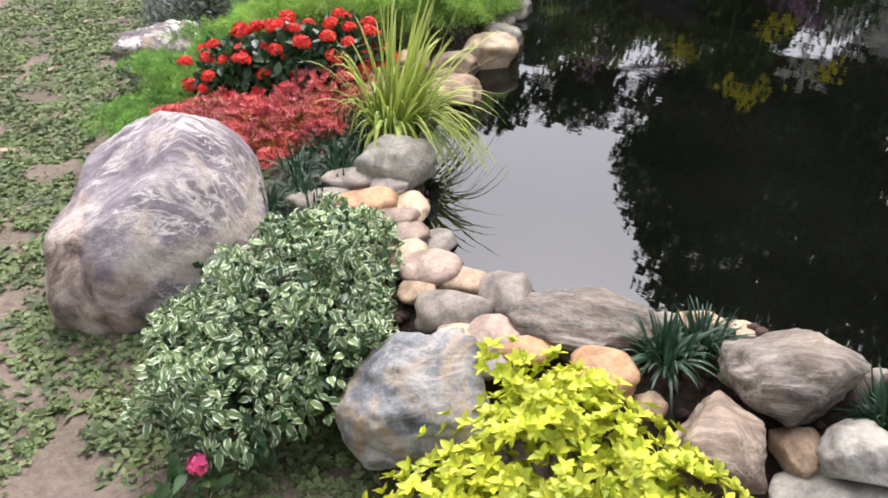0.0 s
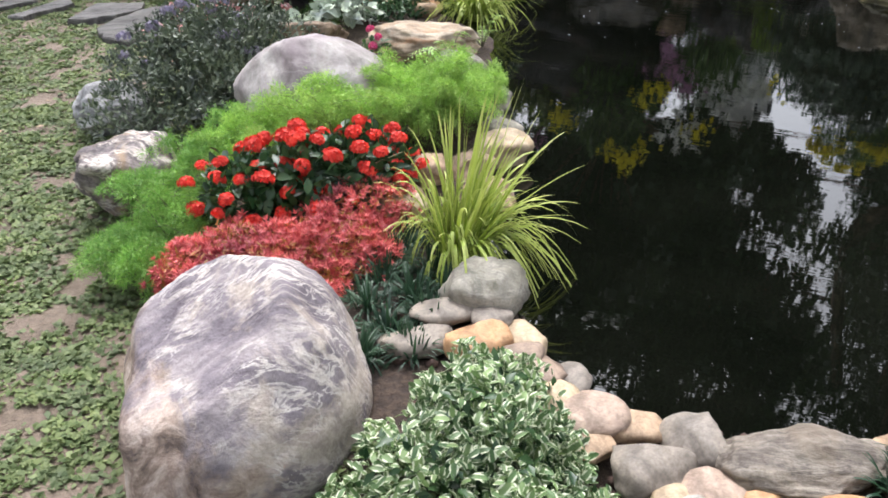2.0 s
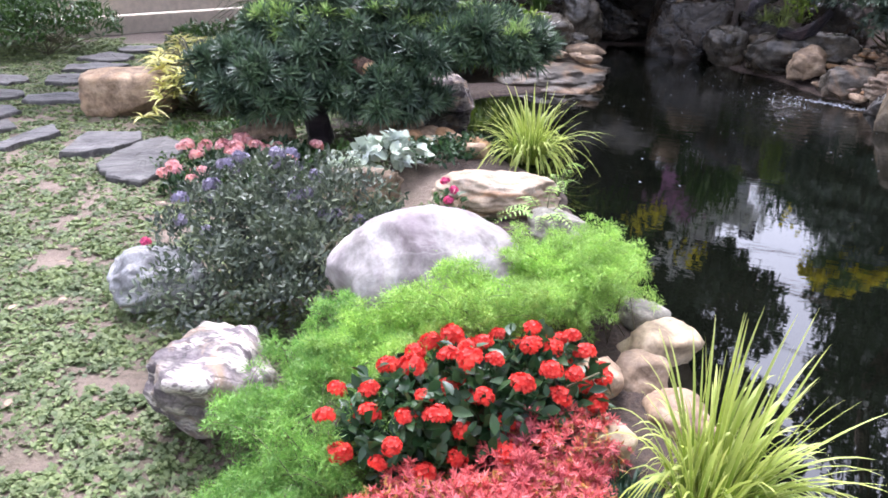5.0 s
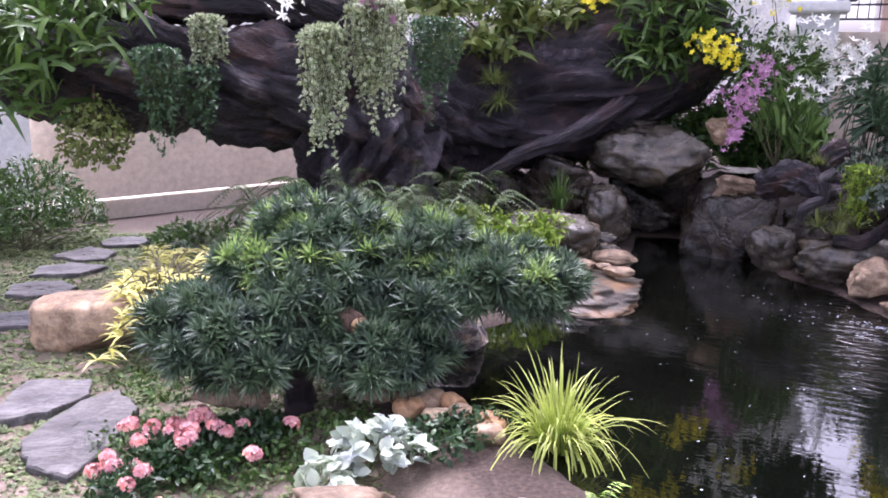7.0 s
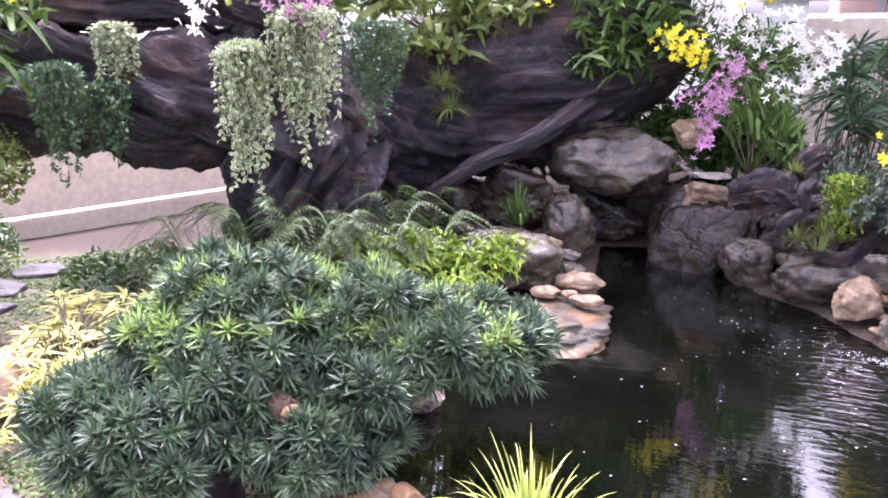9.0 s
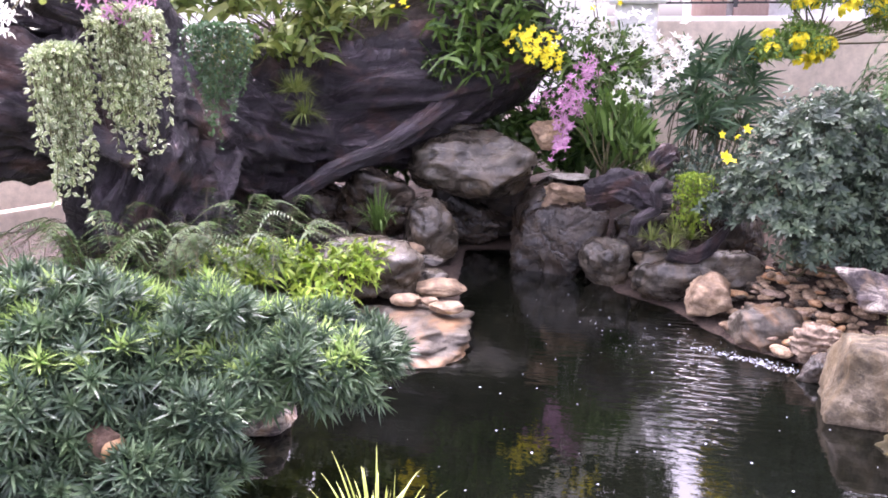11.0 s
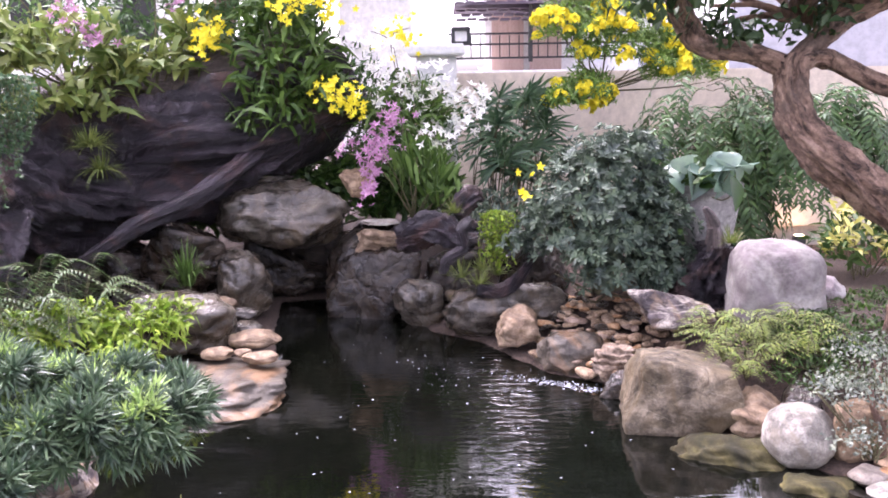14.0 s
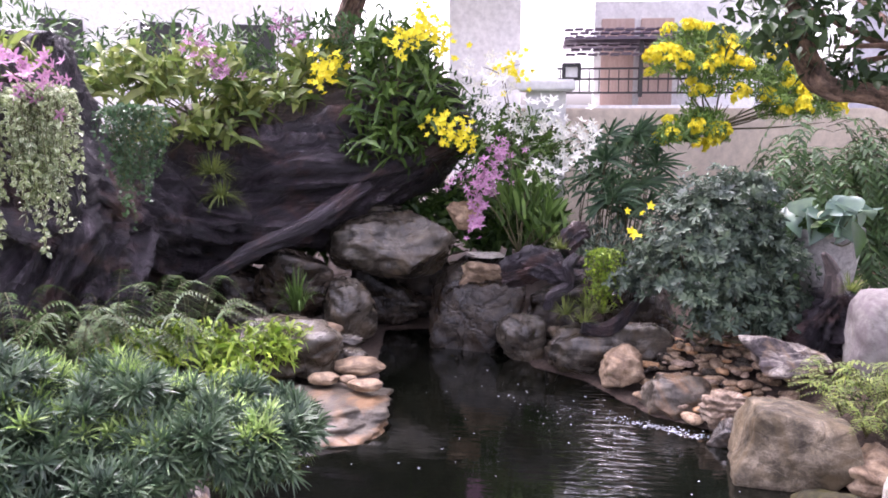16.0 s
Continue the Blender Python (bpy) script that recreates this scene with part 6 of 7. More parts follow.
orchid(3.25, 9.1, 0.95, [((3.28, 9.05, 1.38), (0.28, 0.24, 0.32)), ((3.45, 9.0, 1.2), (0.2, 0.2, 0.25))], 170, 0.26, 0.045, "orchid",
       [((3.15, 9.2, 1.92), (2.85, 9.1, 1.55), "petal_violet", 78, 0.048, 0.07), ((2.85, 9.1, 1.55), (2.75, 8.95, 1.22), "petal_violet", 44, 0.048, 0.05), ((2.62, 9.1, 1.58), (2.8, 9.1, 1.6), "petal_violet", 8, 0.045, 0.05), ((3.2, 8.9, 1.7), (3.45, 8.85, 1.6), "petal_white", 17, 0.050, 0.06)], 203, "orchid with upright leaves and drooping violet flower sprays", 0.25, 1.6)
orchid(1.6, 10.8, 2.0, [((1.55, 10.7, 2.3), (0.42, 0.32, 0.26)), ((2.0, 10.8, 2.55), (0.3, 0.3, 0.3)), ((1.2, 10.6, 2.2), (0.3, 0.3, 0.2))], 420, 0.28, 0.07, "orchidlight",
       [((2.0, 10.4, 2.65), (1.95, 10.4, 2.45), "petal_yellow", 66, 0.045, 0.07), ((1.6, 10.5, 2.95), (1.8, 10.5, 2.85), "petal_violet", 20, 0.048, 0.06)], 204, "orchid with broad pale leaves rooted on the driftwood")
orchid(0.9, 10.6, 2.1, [((0.9, 10.5, 2.45), (0.5, 0.35, 0.35)), ((0.3, 10.3, 2.4), (0.4, 0.3, 0.35)), ((0.7, 10.3, 2.0), (0.5, 0.3, 0.25))], 560, 0.26, 0.07, "orchidlight",
       [((0.75, 10.2, 2.75), (1.05, 10.1, 2.45), "petal_violet", 44, 0.048, 0.06), ((0.35, 10.2, 2.9), (0.15, 10.1, 2.75), "petal_white", 23, 0.050, 0.06)], 205, "orchid with pink and white sprays on top of the driftwood")
orchid(-0.6, 8.0, 2.3, [((-0.6, 7.95, 2.42), (0.24, 0.2, 0.16))], 60, 0.2, 0.06, "orchidlight",
       [((-0.62, 7.6, 2.42), (-0.42, 7.6, 2.22), "petal_violet", 33, 0.048, 0.05), ((-0.42, 7.6, 2.4), (-0.3, 7.6, 2.3), "petal_violet", 13, 0.048, 0.05), ((-0.95, 8.0, 2.3), (-1.0, 8.0, 2.22), "petal_white", 17, 0.050, 0.06)], 206, "orchid with pale pink sprays above the trailing plant")
orchid(-2.9, 9.4, 1.8, [((-2.75, 9.05, 1.95), (0.55, 0.4, 0.42)), ((-3.1, 9.0, 1.6), (0.45, 0.35, 0.45)), ((-2.5, 9.2, 2.3), (0.45, 0.35, 0.35)), ((-3.5, 9.1, 2.1), (0.5, 0.4, 0.5))], 800, 0.34, 0.052, "orchid",
       [((-3.35, 8.9, 2.05), (-3.45, 8.9, 1.85), "petal_yellow", 60, 0.050, 0.07), ((-2.65, 9.1, 2.4), (-2.5, 9.1, 2.5), "petal_yellow", 36, 0.050, 0.06), ((-2.15, 9.2, 2.4), (-2.0, 9.2, 2.55), "petal_yellow", 36, 0.050, 0.06)], 207, "large orchid with long strap leaves and yellow flower sprays")


def trailing(x, y, z, r, length, n, seed, mat, label, leaf=0.038, name="trailing_plant", core=0.6):
    """A hanging plant: many leafy strands that fall over one another."""
    t = thing(name, x, y, z, label, "hanging plant")
    rng = np.random.default_rng(seed)
    B, D, runs = [], [], []
    for _ in range(n):
        g, rad = rng.uniform(0, 2 * math.pi), r * math.sqrt(rng.random())
        L = length * (rng.uniform(core, 1.0) if rng.random() < 0.85 else rng.uniform(1.0, 1.3))
        L *= 1.05 - 0.5 * (rad / r) ** 2
        top = np.array([x + math.cos(g) * rad * 0.4, y + math.sin(g) * rad * 0.4, z])
        sway = rng.normal(size=2) * 0.02
        pts = curve_points([top, (x + math.cos(g) * rad * 1.1, y + math.sin(g) * rad * 1.1, z - 0.12 * L), (x + math.cos(g) * rad + sway[0], y + math.sin(g) * rad + sway[1], z - L * 0.6), (x + math.cos(g) * rad * 0.8 + 2 * sway[0], y + math.sin(g) * rad * 0.8 + 2 * sway[1], z - L)], max(10, int(L / (leaf * 0.75))))
        runs.append((pts[::4], np.full(len(pts[::4]), 0.0018)))
        for p in pts[1:]:
            for _ in range(2):
                B.append(p)
                D.append(rng.normal(size=3) + (0, 0, -0.3))
    tubes("strand_framework", STEM, runs, 3, t)
    n = len(B)
    leaves("foliage", LEAF[mat], np.array(B), np.array(D), rng.normal(size=(n, 3)) + (0, 0, 0.8), leaf * rng.uniform(0.6, 1.25, n), leaf * 0.64, SMALL, 0.1, t)
    return t


trailing(-0.77, 7.72, 2.10, 0.145, 0.72, 85, 301, "hang", "long hanging curtain of pale variegated trailing leaves")
trailing(-0.44, 7.72, 2.28, 0.185, 0.66, 105, 302, "hang", "full hanging curtain of pale variegated trailing leaves")
trailing(0.15, 9.0, 2.2, 0.22, 0.62, 70, 303, "trail", "dark green trailing plant hanging on the driftwood", 0.035)
trailing(-1.62, 9.3, 2.2, 0.14, 0.5, 45, 304, "hang", "small pale trailing plant hanging from the driftwood arm")
trailing(-1.97, 8.95, 1.95, 0.17, 0.62, 60, 305, "trail", "dark trailing plant hanging from the driftwood arm", 0.04)
trailing(-1.7, 9.1, 1.8, 0.14, 0.5, 45, 306, "trail", "dark trailing plant under the driftwood arm", 0.04)
ball = leafy("hanging_plant", -2.5, 9.1, 1.28, [((-2.5, 9.1, 1.28), (0.27, 0.27, 0.27))], 1100, 0.045, 0.028, OVAL, 311, "needle", "round small-leaved plant hanging from the driftwood arm", "hanging plant", low=-0.9)
tubes("hanger", BARK, [(curve_points([(-2.5, 9.1, 1.3), (-2.52, 9.3, 1.6), (-2.55, 9.55, 1.75)], 8), np.linspace(0.012, 0.012, 8))], 6, ball)
trailing(3.42, 8.13, 1.12, 0.13, 0.42, 60, 307, "bright", "bright green trailing plant with bead-like leaves", 0.03, core=0.8)
for i, (ax, ay, az, al) in enumerate([(3.15, 8.25, 0.62, 0.2), (3.32, 8.2, 0.66, 0.2), (3.22, 8.1, 0.58, 0.18), (3.42, 8.15, 0.62, 0.17), (3.3, 8.55, 1.08, 0.16)]):
    grass_clump(ax, ay, az, 0.03, al, 60, 320 + i, "small rosette of wispy yellow-green air plant", "needle", 0.008, 1.3, "air_plant", (0.0, 0.3))
grass_clump(0.86, 10.06, 1.66, 0.07, 0.24, 190, 330, "small olive air plant clinging to the driftwood", "needle", 0.009, 1.4, "air_plant", (0.1, 0.5))
grass_clump(0.92, 9.98, 1.48, 0.06, 0.20, 150, 331, "small olive air plant clinging to the driftwood", "needle", 0.009, 1.5, "air_plant", (0.2, 0.6))
grass_clump(1.42, 9.62, 0.55, 0.07, 0.5, 80, 332, "thin upright grass tuft beside the waterfall", "orchid", 0.012, 0.5)
small_drift = thing("driftwood_root", 3.25, 8.5, 0.6, "gnarled black driftwood root on the far bank", "driftwood")
log_part("root", small_drift, [(2.95, 8.85, 0.85), (3.15, 8.6, 0.95), (3.3, 8.45, 0.9), (3.45, 8.4, 0.95)], [0.11, 0.15, 0.13, 0.08], DRIFT, 60, 50, 11, 0.6)
log_part("root", small_drift, [(3.02, 8.3, 0.66), (3.05, 8.3, 0.76), (3.2, 8.28, 0.84), (3.2, 8.3, 0.98), (3.3, 8.33, 1.05)], [0.035, 0.05, 0.045, 0.05, 0.04], DRIFT, 24, 40, 12, 0.4)
log_part("root", small_drift, [(3.2, 8.1, 0.55), (3.35, 8.02, 0.52), (3.5, 8.0, 0.6), (3.6, 7.95, 0.74)], [0.06, 0.06, 0.05, 0.025], DRIFT, 24, 40, 13, 0.45)
log_part("root", small_drift, [(3.35, 8.6, 1.05), (3.5, 8.6, 1.2), (3.6, 8.65, 1.15)], [0.09, 0.11, 0.06], DRIFT, 56, 40, 14, 0.6)

big = thing("evergreen_shrub", 4.0, 7.6, 0.5, "large rounded evergreen shrub with dark grey-green leaves", "shrub")
big_lumps = [((3.98, 7.6, 1.15), (0.55, 0.5, 0.52)), ((3.75, 7.65, 0.95), (0.4, 0.4, 0.4)), ((4.25, 7.45, 0.9), (0.4, 0.4, 0.42)), ((4.05, 7.6, 1.45), (0.38, 0.38, 0.32)), ((4.35, 7.3, 0.68), (0.25, 0.25, 0.22)), ((3.95, 7.35, 0.75), (0.4, 0.3, 0.28))]
stems(big, (4.0, 7.6, 0.5), big_lumps, 401, 0.012, 6)
whorl_leaves("foliage", big, LEAF["shrub"], lumped(big_lumps, 7, 0.13, 404), 2600, 7, 0.064, 0.024, OBOVATE, 402, 0.5)
spray(big, (3.41, 7.75, 1.48), (3.37, 7.75, 1.25), "petal_yellow", 7, 0.045, 403, 0.04)

# ferns at the foot of the driftwood
for i, (fx, fy, fl, fm) in enumerate([(-0.75, 9.05, 0.85, "boston"), (-0.3, 8.9, 0.85, "boston"), (0.12, 8.9, 0.82, "boston"), (0.45, 8.95, 0.76, "boston"), (-1.15, 9.1, 0.76, "boston"), (-0.05, 9.05, 0.85, "boston"), (-0.9, 8.5, 0.55, "boston"), (-0.35, 8.6, 0.55, "boston"), (0.15, 8.85, 0.6, "boston"), (0.55, 9.1, 0.55, "boston"), (-1.35, 8.9, 0.5, "boston"), (0.35, 9.35, 0.7, "boston"), (-0.1, 9.1, 0.6, "boston"), (-0.7, 9.0, 0.55, "boston"), (0.75, 9.45, 0.5, "fern"), (0.1, 8.5, 0.5, "boston"), (0.45, 8.7, 0.5, "boston"), (-1.75, 9.3, 0.5, "boston")]):
    frond_fern(fx, fy, 0.12, 20 if fl < 0.75 else 36, fl, 420 + i, fm, "dark green arching fern under the driftwood" if fm == "boston" else "bright green arching fern beside the boulder", arch=(0.45, 0.95) if fl < 0.75 else (0.85, 1.35))
leafy("leafy_plant", 0.72, 8.72, 0.2, [((0.40, 8.80, 0.56), (0.36, 0.30, 0.22)), ((0.8, 8.65, 0.5), (0.32, 0.28, 0.22)), ((1.08, 8.75, 0.54), (0.2, 0.2, 0.14)), ((0.62, 8.4, 0.34), (0.26, 0.24, 0.2)), ((0.05, 8.75, 0.55), (0.3, 0.28, 0.2))], 1500, 0.11, 0.036, LANCE, 441, "bright", "bright yellow-green plant with drooping leaves by the ledge", "plant", droop=0.5, lift=0.1)
leafy("hedge_plant", -1.9, 10.2, 0.0, [((-1.6, 9.75, 0.24), (0.4, 0.3, 0.26)), ((-2.0, 9.8, 0.22), (0.3, 0.28, 0.24)), ((-1.2, 9.6, 0.24), (0.35, 0.3, 0.26))], 1700, 0.10, 0.035, LANCE, 442, "boston", "low dark green leafy plants at the foot of the driftwood", "plant")
leafy("grey_green_shrub", -3.6, 11.6, 0.0, [((-3.7, 11.6, 0.4), (0.5, 0.45, 0.42)), ((-4.3, 11.4, 0.4), (0.6, 0.45, 0.4))], 1800, 0.11, 0.035, LANCE, 443, "boston", "loose grey-green shrubs beyond the driftwood arch", "shrub")
leafy("grey_green_shrub", -4.6, 10.2, 0.0, [((-4.6, 10.2, 0.3), (0.5, 0.5, 0.34)), ((-4.0, 10.7, 0.25), (0.4, 0.4, 0.3))], 1100, 0.11, 0.035, LANCE, 444, "boston", "loose grey-green shrub at the lawn's edge", "shrub")

leafy("grey_green_shrub", -3.6, 10.8, 0.0, [((-3.7, 10.9, 0.3), (0.5, 0.4, 0.3)), ((-3.15, 11.1, 0.26), (0.3, 0.3, 0.26))], 1100, 0.10, 0.03, LANCE, 445, "boston", "loose mid-green leafy shrub under the driftwood arch", "shrub")
# right-hand bank
palm = thing("lady_palm", 4.62, 9.6, 1.0, "clump of lady palm with fan-shaped dark leaves by the wall", "palm")
rngp = np.random.default_rng(451)
PB, PD, PU, pruns = [], [], [], []
for _ in range(44):
    c = np.array([4.66 + rngp.uniform(-0.36, 0.36), 9.55 + rngp.uniform(-0.3, 0.2), rngp.uniform(1.15, 2.0)])
    pruns.append((curve_points([(4.6, 9.6, 0.4), (c[0], c[1] + 0.1, c[2] * 0.6), c], 6), np.linspace(0.007, 0.004, 6)))
    fx = unit(np.array([rngp.normal() * 0.6, -1.0, 0.25]))
    sx = unit(np.cross(fx, (0, 0, 1)))
    for k in range(11):
        g = (k - 5) * 0.42
        PB.append(c)
        PD.append(sx * math.sin(g) + np.array([0, 0, 0.75 * math.cos(g)]) + fx * 0.45 + rngp.normal(size=3) * 0.07)
        PU.append(unit(fx + np.array([0, 0, 0.5]) + rngp.normal(size=3) * 0.15))
tubes("stalk_framework", STEM, pruns, 5, palm)
leaves("foliage", LEAF["palm"], np.array(PB), np.array(PD), np.array(PU), rngp.uniform(0.24, 0.36, len(PB)), 0.034, STRAP, 0.25, palm)

yb = thing("yellow_flowering_shrub", 5.9, 9.35, 0.5, "tall shrub hanging over the wall with bright yellow flower clusters", "shrub")
yb_lumps = [((5.9, 9.3, 2.45), (0.7, 0.35, 0.4)), ((5.4, 9.45, 2.65), (0.5, 0.35, 0.35)), ((6.4, 9.0, 2.2), (0.45, 0.3, 0.3)), ((5.3, 9.3, 1.95), (0.4, 0.25, 0.2))]
stems(yb, (5.95, 9.75, 2.0), yb_lumps, 461, 0.012, 5)
bush_leaves("foliage", yb, LEAF["cassia"], lumped(yb_lumps, 6, 0.16, 465), 9500, 0.085, 0.024, LANCE, 462, 0.4, 0.2, 0.7, 0.5)
yheads = [flower_head("flower_head", LEAF["petal_yellow"], 0.066, 26, s, 0.5) for s in (8, 9)]
yspots = []
for i, (c, r) in enumerate(yb_lumps):
    p, d = shell(60, c, np.array(r) * 1.05, 470 + i, 0.1, -0.4, 0.2)
    yspots += [q for q, e in zip(p, d) if e[1] < 0.3][: (40, 30, 26, 14)[i]]
scatter_heads(yb, yheads, yspots, 471)
drop(yheads)

pot = thing("plant_pot", 4.85, 7.3, 0.62, "tapered pitted pale concrete pot on the bank", "pot")
pot_r = [(0.0, 0.0), (0.15, 0.0), (0.20, 0.3), (0.245, 0.58), (0.25, 0.61), (0.22, 0.61), (0.21, 0.56), (0.0, 0.54)]
pvs, pfs = [], []
for r, h in pot_r:
    for k in range(28):
        g = 2 * math.pi * k / 28
        pvs.append((4.85 + r * math.cos(g), 7.3 + r * math.sin(g), 0.70 + h))
for i in range(len(pot_r) - 1):
    for k in range(28):
        pfs.append((i * 28 + k, i * 28 + (k + 1) % 28, (i + 1) * 28 + (k + 1) % 28, (i + 1) * 28 + k))
pob = mesh_object("shell", pvs, pfs, CONCRETE)
pob.parent = pot
pob.matrix_parent_inverse = Matrix.Translation(-pot.location)
leafy("broad_leaved_plant", 4.85, 7.3, 1.24, [((4.85, 7.28, 1.42), (0.34, 0.3, 0.14))], 26, 0.28, 0.18, OVAL, 481, "palegreen", "potted plant with large pale green heart-shaped leaves", "plant", droop=0.5, lift=0.2, jitter=0.4)
leafy("broad_leaved_plant", 4.7, 7.2, 1.24, [((4.75, 7.2, 1.36), (0.22, 0.22, 0.10))], 22, 0.2, 0.12, OVAL, 482, "boston", "dark green leaves under the broad-leaved plant", "plant", droop=0.5, jitter=0.4)
stump = thing("driftwood_stump", 4.45, 6.95, 0.5, "dark gnarled driftwood stump in front of the pot", "driftwood")
log_part("stump", stump, [(4.42, 6.95, 0.42), (4.45, 6.95, 0.7), (4.5, 6.93, 0.92)], [0.2, 0.24, 0.13], DRIFT, 70, 50, 15, 0.6)
log_part("spur", stump, [(4.5, 6.93, 0.85), (4.47, 6.93, 1.05), (4.38, 6.95, 1.2)], [0.09, 0.06, 0.02], DRIFTLIGHT, 12, 16, 16, 0.25)
grass_clump(4.5, 6.8, 0.95, 0.03, 0.15, 60, 490, "small olive air plant on the stump", "needle", 0.008, 1.3, "air_plant", (0.0, 0.3))

climber = thing("drooping_climber", 6.0, 8.2, 0.5, "drooping shrub with hanging pinnate leaves against the wall", "climber")
cl_lumps = [((6.0, 8.3, 1.55), (0.6, 0.4, 0.55)), ((6.6, 8.0, 1.5), (0.6, 0.4, 0.5)), ((5.9, 8.2, 1.05), (0.45, 0.35, 0.4)), ((7.2, 7.8, 1.6), (0.45, 0.3, 0.4))]
stems(climber, (6.3, 8.5, 1.0), cl_lumps, 491, 0.015, 6)
pinnate_leaves(climber, LEAF["vine"], cl_lumps, 110, 0.42, 0.105, 0.042, 492)
leafy("croton", 5.85, 6.55, 0.45, [((5.85, 6.55, 0.9), (0.4, 0.35, 0.35)), ((6.2, 6.3, 0.8), (0.35, 0.3, 0.3))], 520, 0.13, 0.045, LANCE, 493, "golden", "shrub with yellow and green mottled leaves", "shrub")
leafy("croton", 5.7, 6.6, 0.45, [((5.8, 6.6, 0.8), (0.42, 0.36, 0.36))], 320, 0.13, 0.045, LANCE, 494, "boston", "green-leaved croton among the yellow one", "shrub")
for i, (fx, fy, fz) in enumerate([(3.62, 6.12, 0.42), (3.85, 6.0, 0.42), (3.75, 6.35, 0.45), (4.05, 5.85, 0.42), (3.55, 5.9, 0.38), (3.95, 6.2, 0.46), (4.25, 6.0, 0.46)]):
    frond_fern(fx, fy, fz, 17, 0.36, 500 + i, "olive", "low feathery green fern on the far bank")
wiry = leafy("wiry_grey_shrub", 3.55, 5.12, 0.2, [((3.62, 5.2, 0.52), (0.30, 0.22, 0.09)), ((3.85, 5.35, 0.64), (0.28, 0.22, 0.10)), ((3.36, 5.08, 0.36), (0.22, 0.14, 0.08)), ((3.45, 5.3, 0.55), (0.22, 0.16, 0.08)), ((3.75, 5.0, 0.42), (0.24, 0.16, 0.08)), ((3.95, 5.2, 0.5), (0.25, 0.2, 0.1))], 2000, 0.026, 0.015, SMALL, 511, "silvergrey", "sparse wiry shrub with tiny grey-green leaves over pale boulders", "shrub", jitter=0.9, thick=0.005, depth=0.9)
tubes("trunk", BARK, [(curve_points([(3.56, 5.10, 0.15), (3.60, 5.10, 0.32), (3.55, 5.14, 0.45), (3.62, 5.2, 0.54)], 10), np.linspace(0.022, 0.012, 10)), (curve_points([(3.59, 5.10, 0.34), (3.70, 5.16, 0.46), (3.84, 5.32, 0.6)], 8), np.linspace(0.014, 0.007, 8))], 8, wiry, "pale twisted stem", 0.3)
leafy("ground_cover", 4.05, 5.75, 0.38, [((3.95, 5.75, 0.40), (0.3, 0.25, 0.10)), ((4.25, 5.55, 0.42), (0.35, 0.3, 0.1)), ((4.1, 6.2, 0.46), (0.3, 0.25, 0.1)), ((4.2, 5.1, 0.42), (0.4, 0.3, 0.1))], 1500, 0.06, 0.016, LANCE, 513, "boston", "low green ground cover behind the waterline boulder", "plant", thick=0.004)
leafy("ground_cover", 4.6, 5.9, 0.42, [((4.5, 6.0, 0.5), (0.5, 0.4, 0.1)), ((5.2, 6.1, 0.5), (0.5, 0.4, 0.12)), ((5.0, 5.6, 0.48), (0.5, 0.4, 0.1))], 5200, 0.05, 0.02, OVAL, 512, "boston", "low green ground cover around the quartz boulder", "plant", thick=0.004)

# old tree leaning over the far bank
tree = thing("garden_tree", 5.1, 5.9, 0.45, "old leaning tree with rough brown bark and small dark leaves", "tree")
log_part("trunk", tree, [(4.68, 5.62, 0.3), (4.76, 5.62, 0.75), (4.92, 5.74, 1.12), (4.76, 5.98, 1.40), (4.55, 6.2, 1.63), (4.54, 6.4, 1.88), (4.64, 6.5, 2.22)], [0.16, 0.14, 0.135, 0.135, 0.135, 0.12, 0.115], BARK, 60, 110, 21, 0.32)
log_part("limb", tree, [(4.64, 6.5, 2.16), (4.40, 6.66, 2.27), (4.15, 6.78, 2.30), (4.05, 6.86, 2.42), (3.98, 6.95, 2.75), (3.9, 6.8, 3.2), (3.7, 6.2, 3.8)], [0.095, 0.075, 0.075, 0.085, 0.08, 0.06, 0.04], BARK, 24, 70, 22, 0.3)
log_part("limb", tree, [(4.64, 6.5, 2.16), (4.90, 6.46, 2.36), (5.11, 6.4, 2.5), (5.35, 6.2, 2.68), (5.8, 6.1, 3.1), (6.3, 6.2, 3.8)], [0.09, 0.08, 0.08, 0.07, 0.06, 0.04], BARK, 24, 60, 23, 0.3)
log_part("limb", tree, [(4.70, 6.5, 2.2), (4.86, 6.46, 2.24), (5.01, 6.38, 2.19), (5.12, 6.1, 2.03), (5.5, 5.8, 1.9), (6.1, 5.4, 2.2)], [0.08, 0.075, 0.075, 0.07, 0.06, 0.03], BARK, 24, 50, 24, 0.3)
crown = [((7.6, 10.6, 4.5), (1.2, 1.0, 0.9)), ((4.6, 6.2, 3.6), (1.1, 1.1, 0.7)), ((3.7, 5.3, 4.0), (1.0, 1.0, 0.7)), ((5.6, 6.4, 4.0), (1.3, 1.3, 0.9)), ((4.6, 5.4, 4.3), (1.3, 1.2, 0.8)), ((3.9, 6.9, 2.75), (0.55, 0.45, 0.3)), ((4.35, 6.75, 2.42), (0.35, 0.22, 0.14)), ((4.85, 6.5, 2.5), (0.3, 0.25, 0.16)), ((5.3, 6.2, 2.75), (0.3, 0.25, 0.14)), ((5.0, 6.5, 3.0), (0.7, 0.6, 0.35)), ((5.1, 6.8, 4.8), (1.3, 1.3, 0.9)), ((6.2, 5.6, 3.4), (1.0, 0.9, 0.7))]
stems(tree, (4.8, 6.55, 2.5), crown, 521, 0.03, 2, BARK)
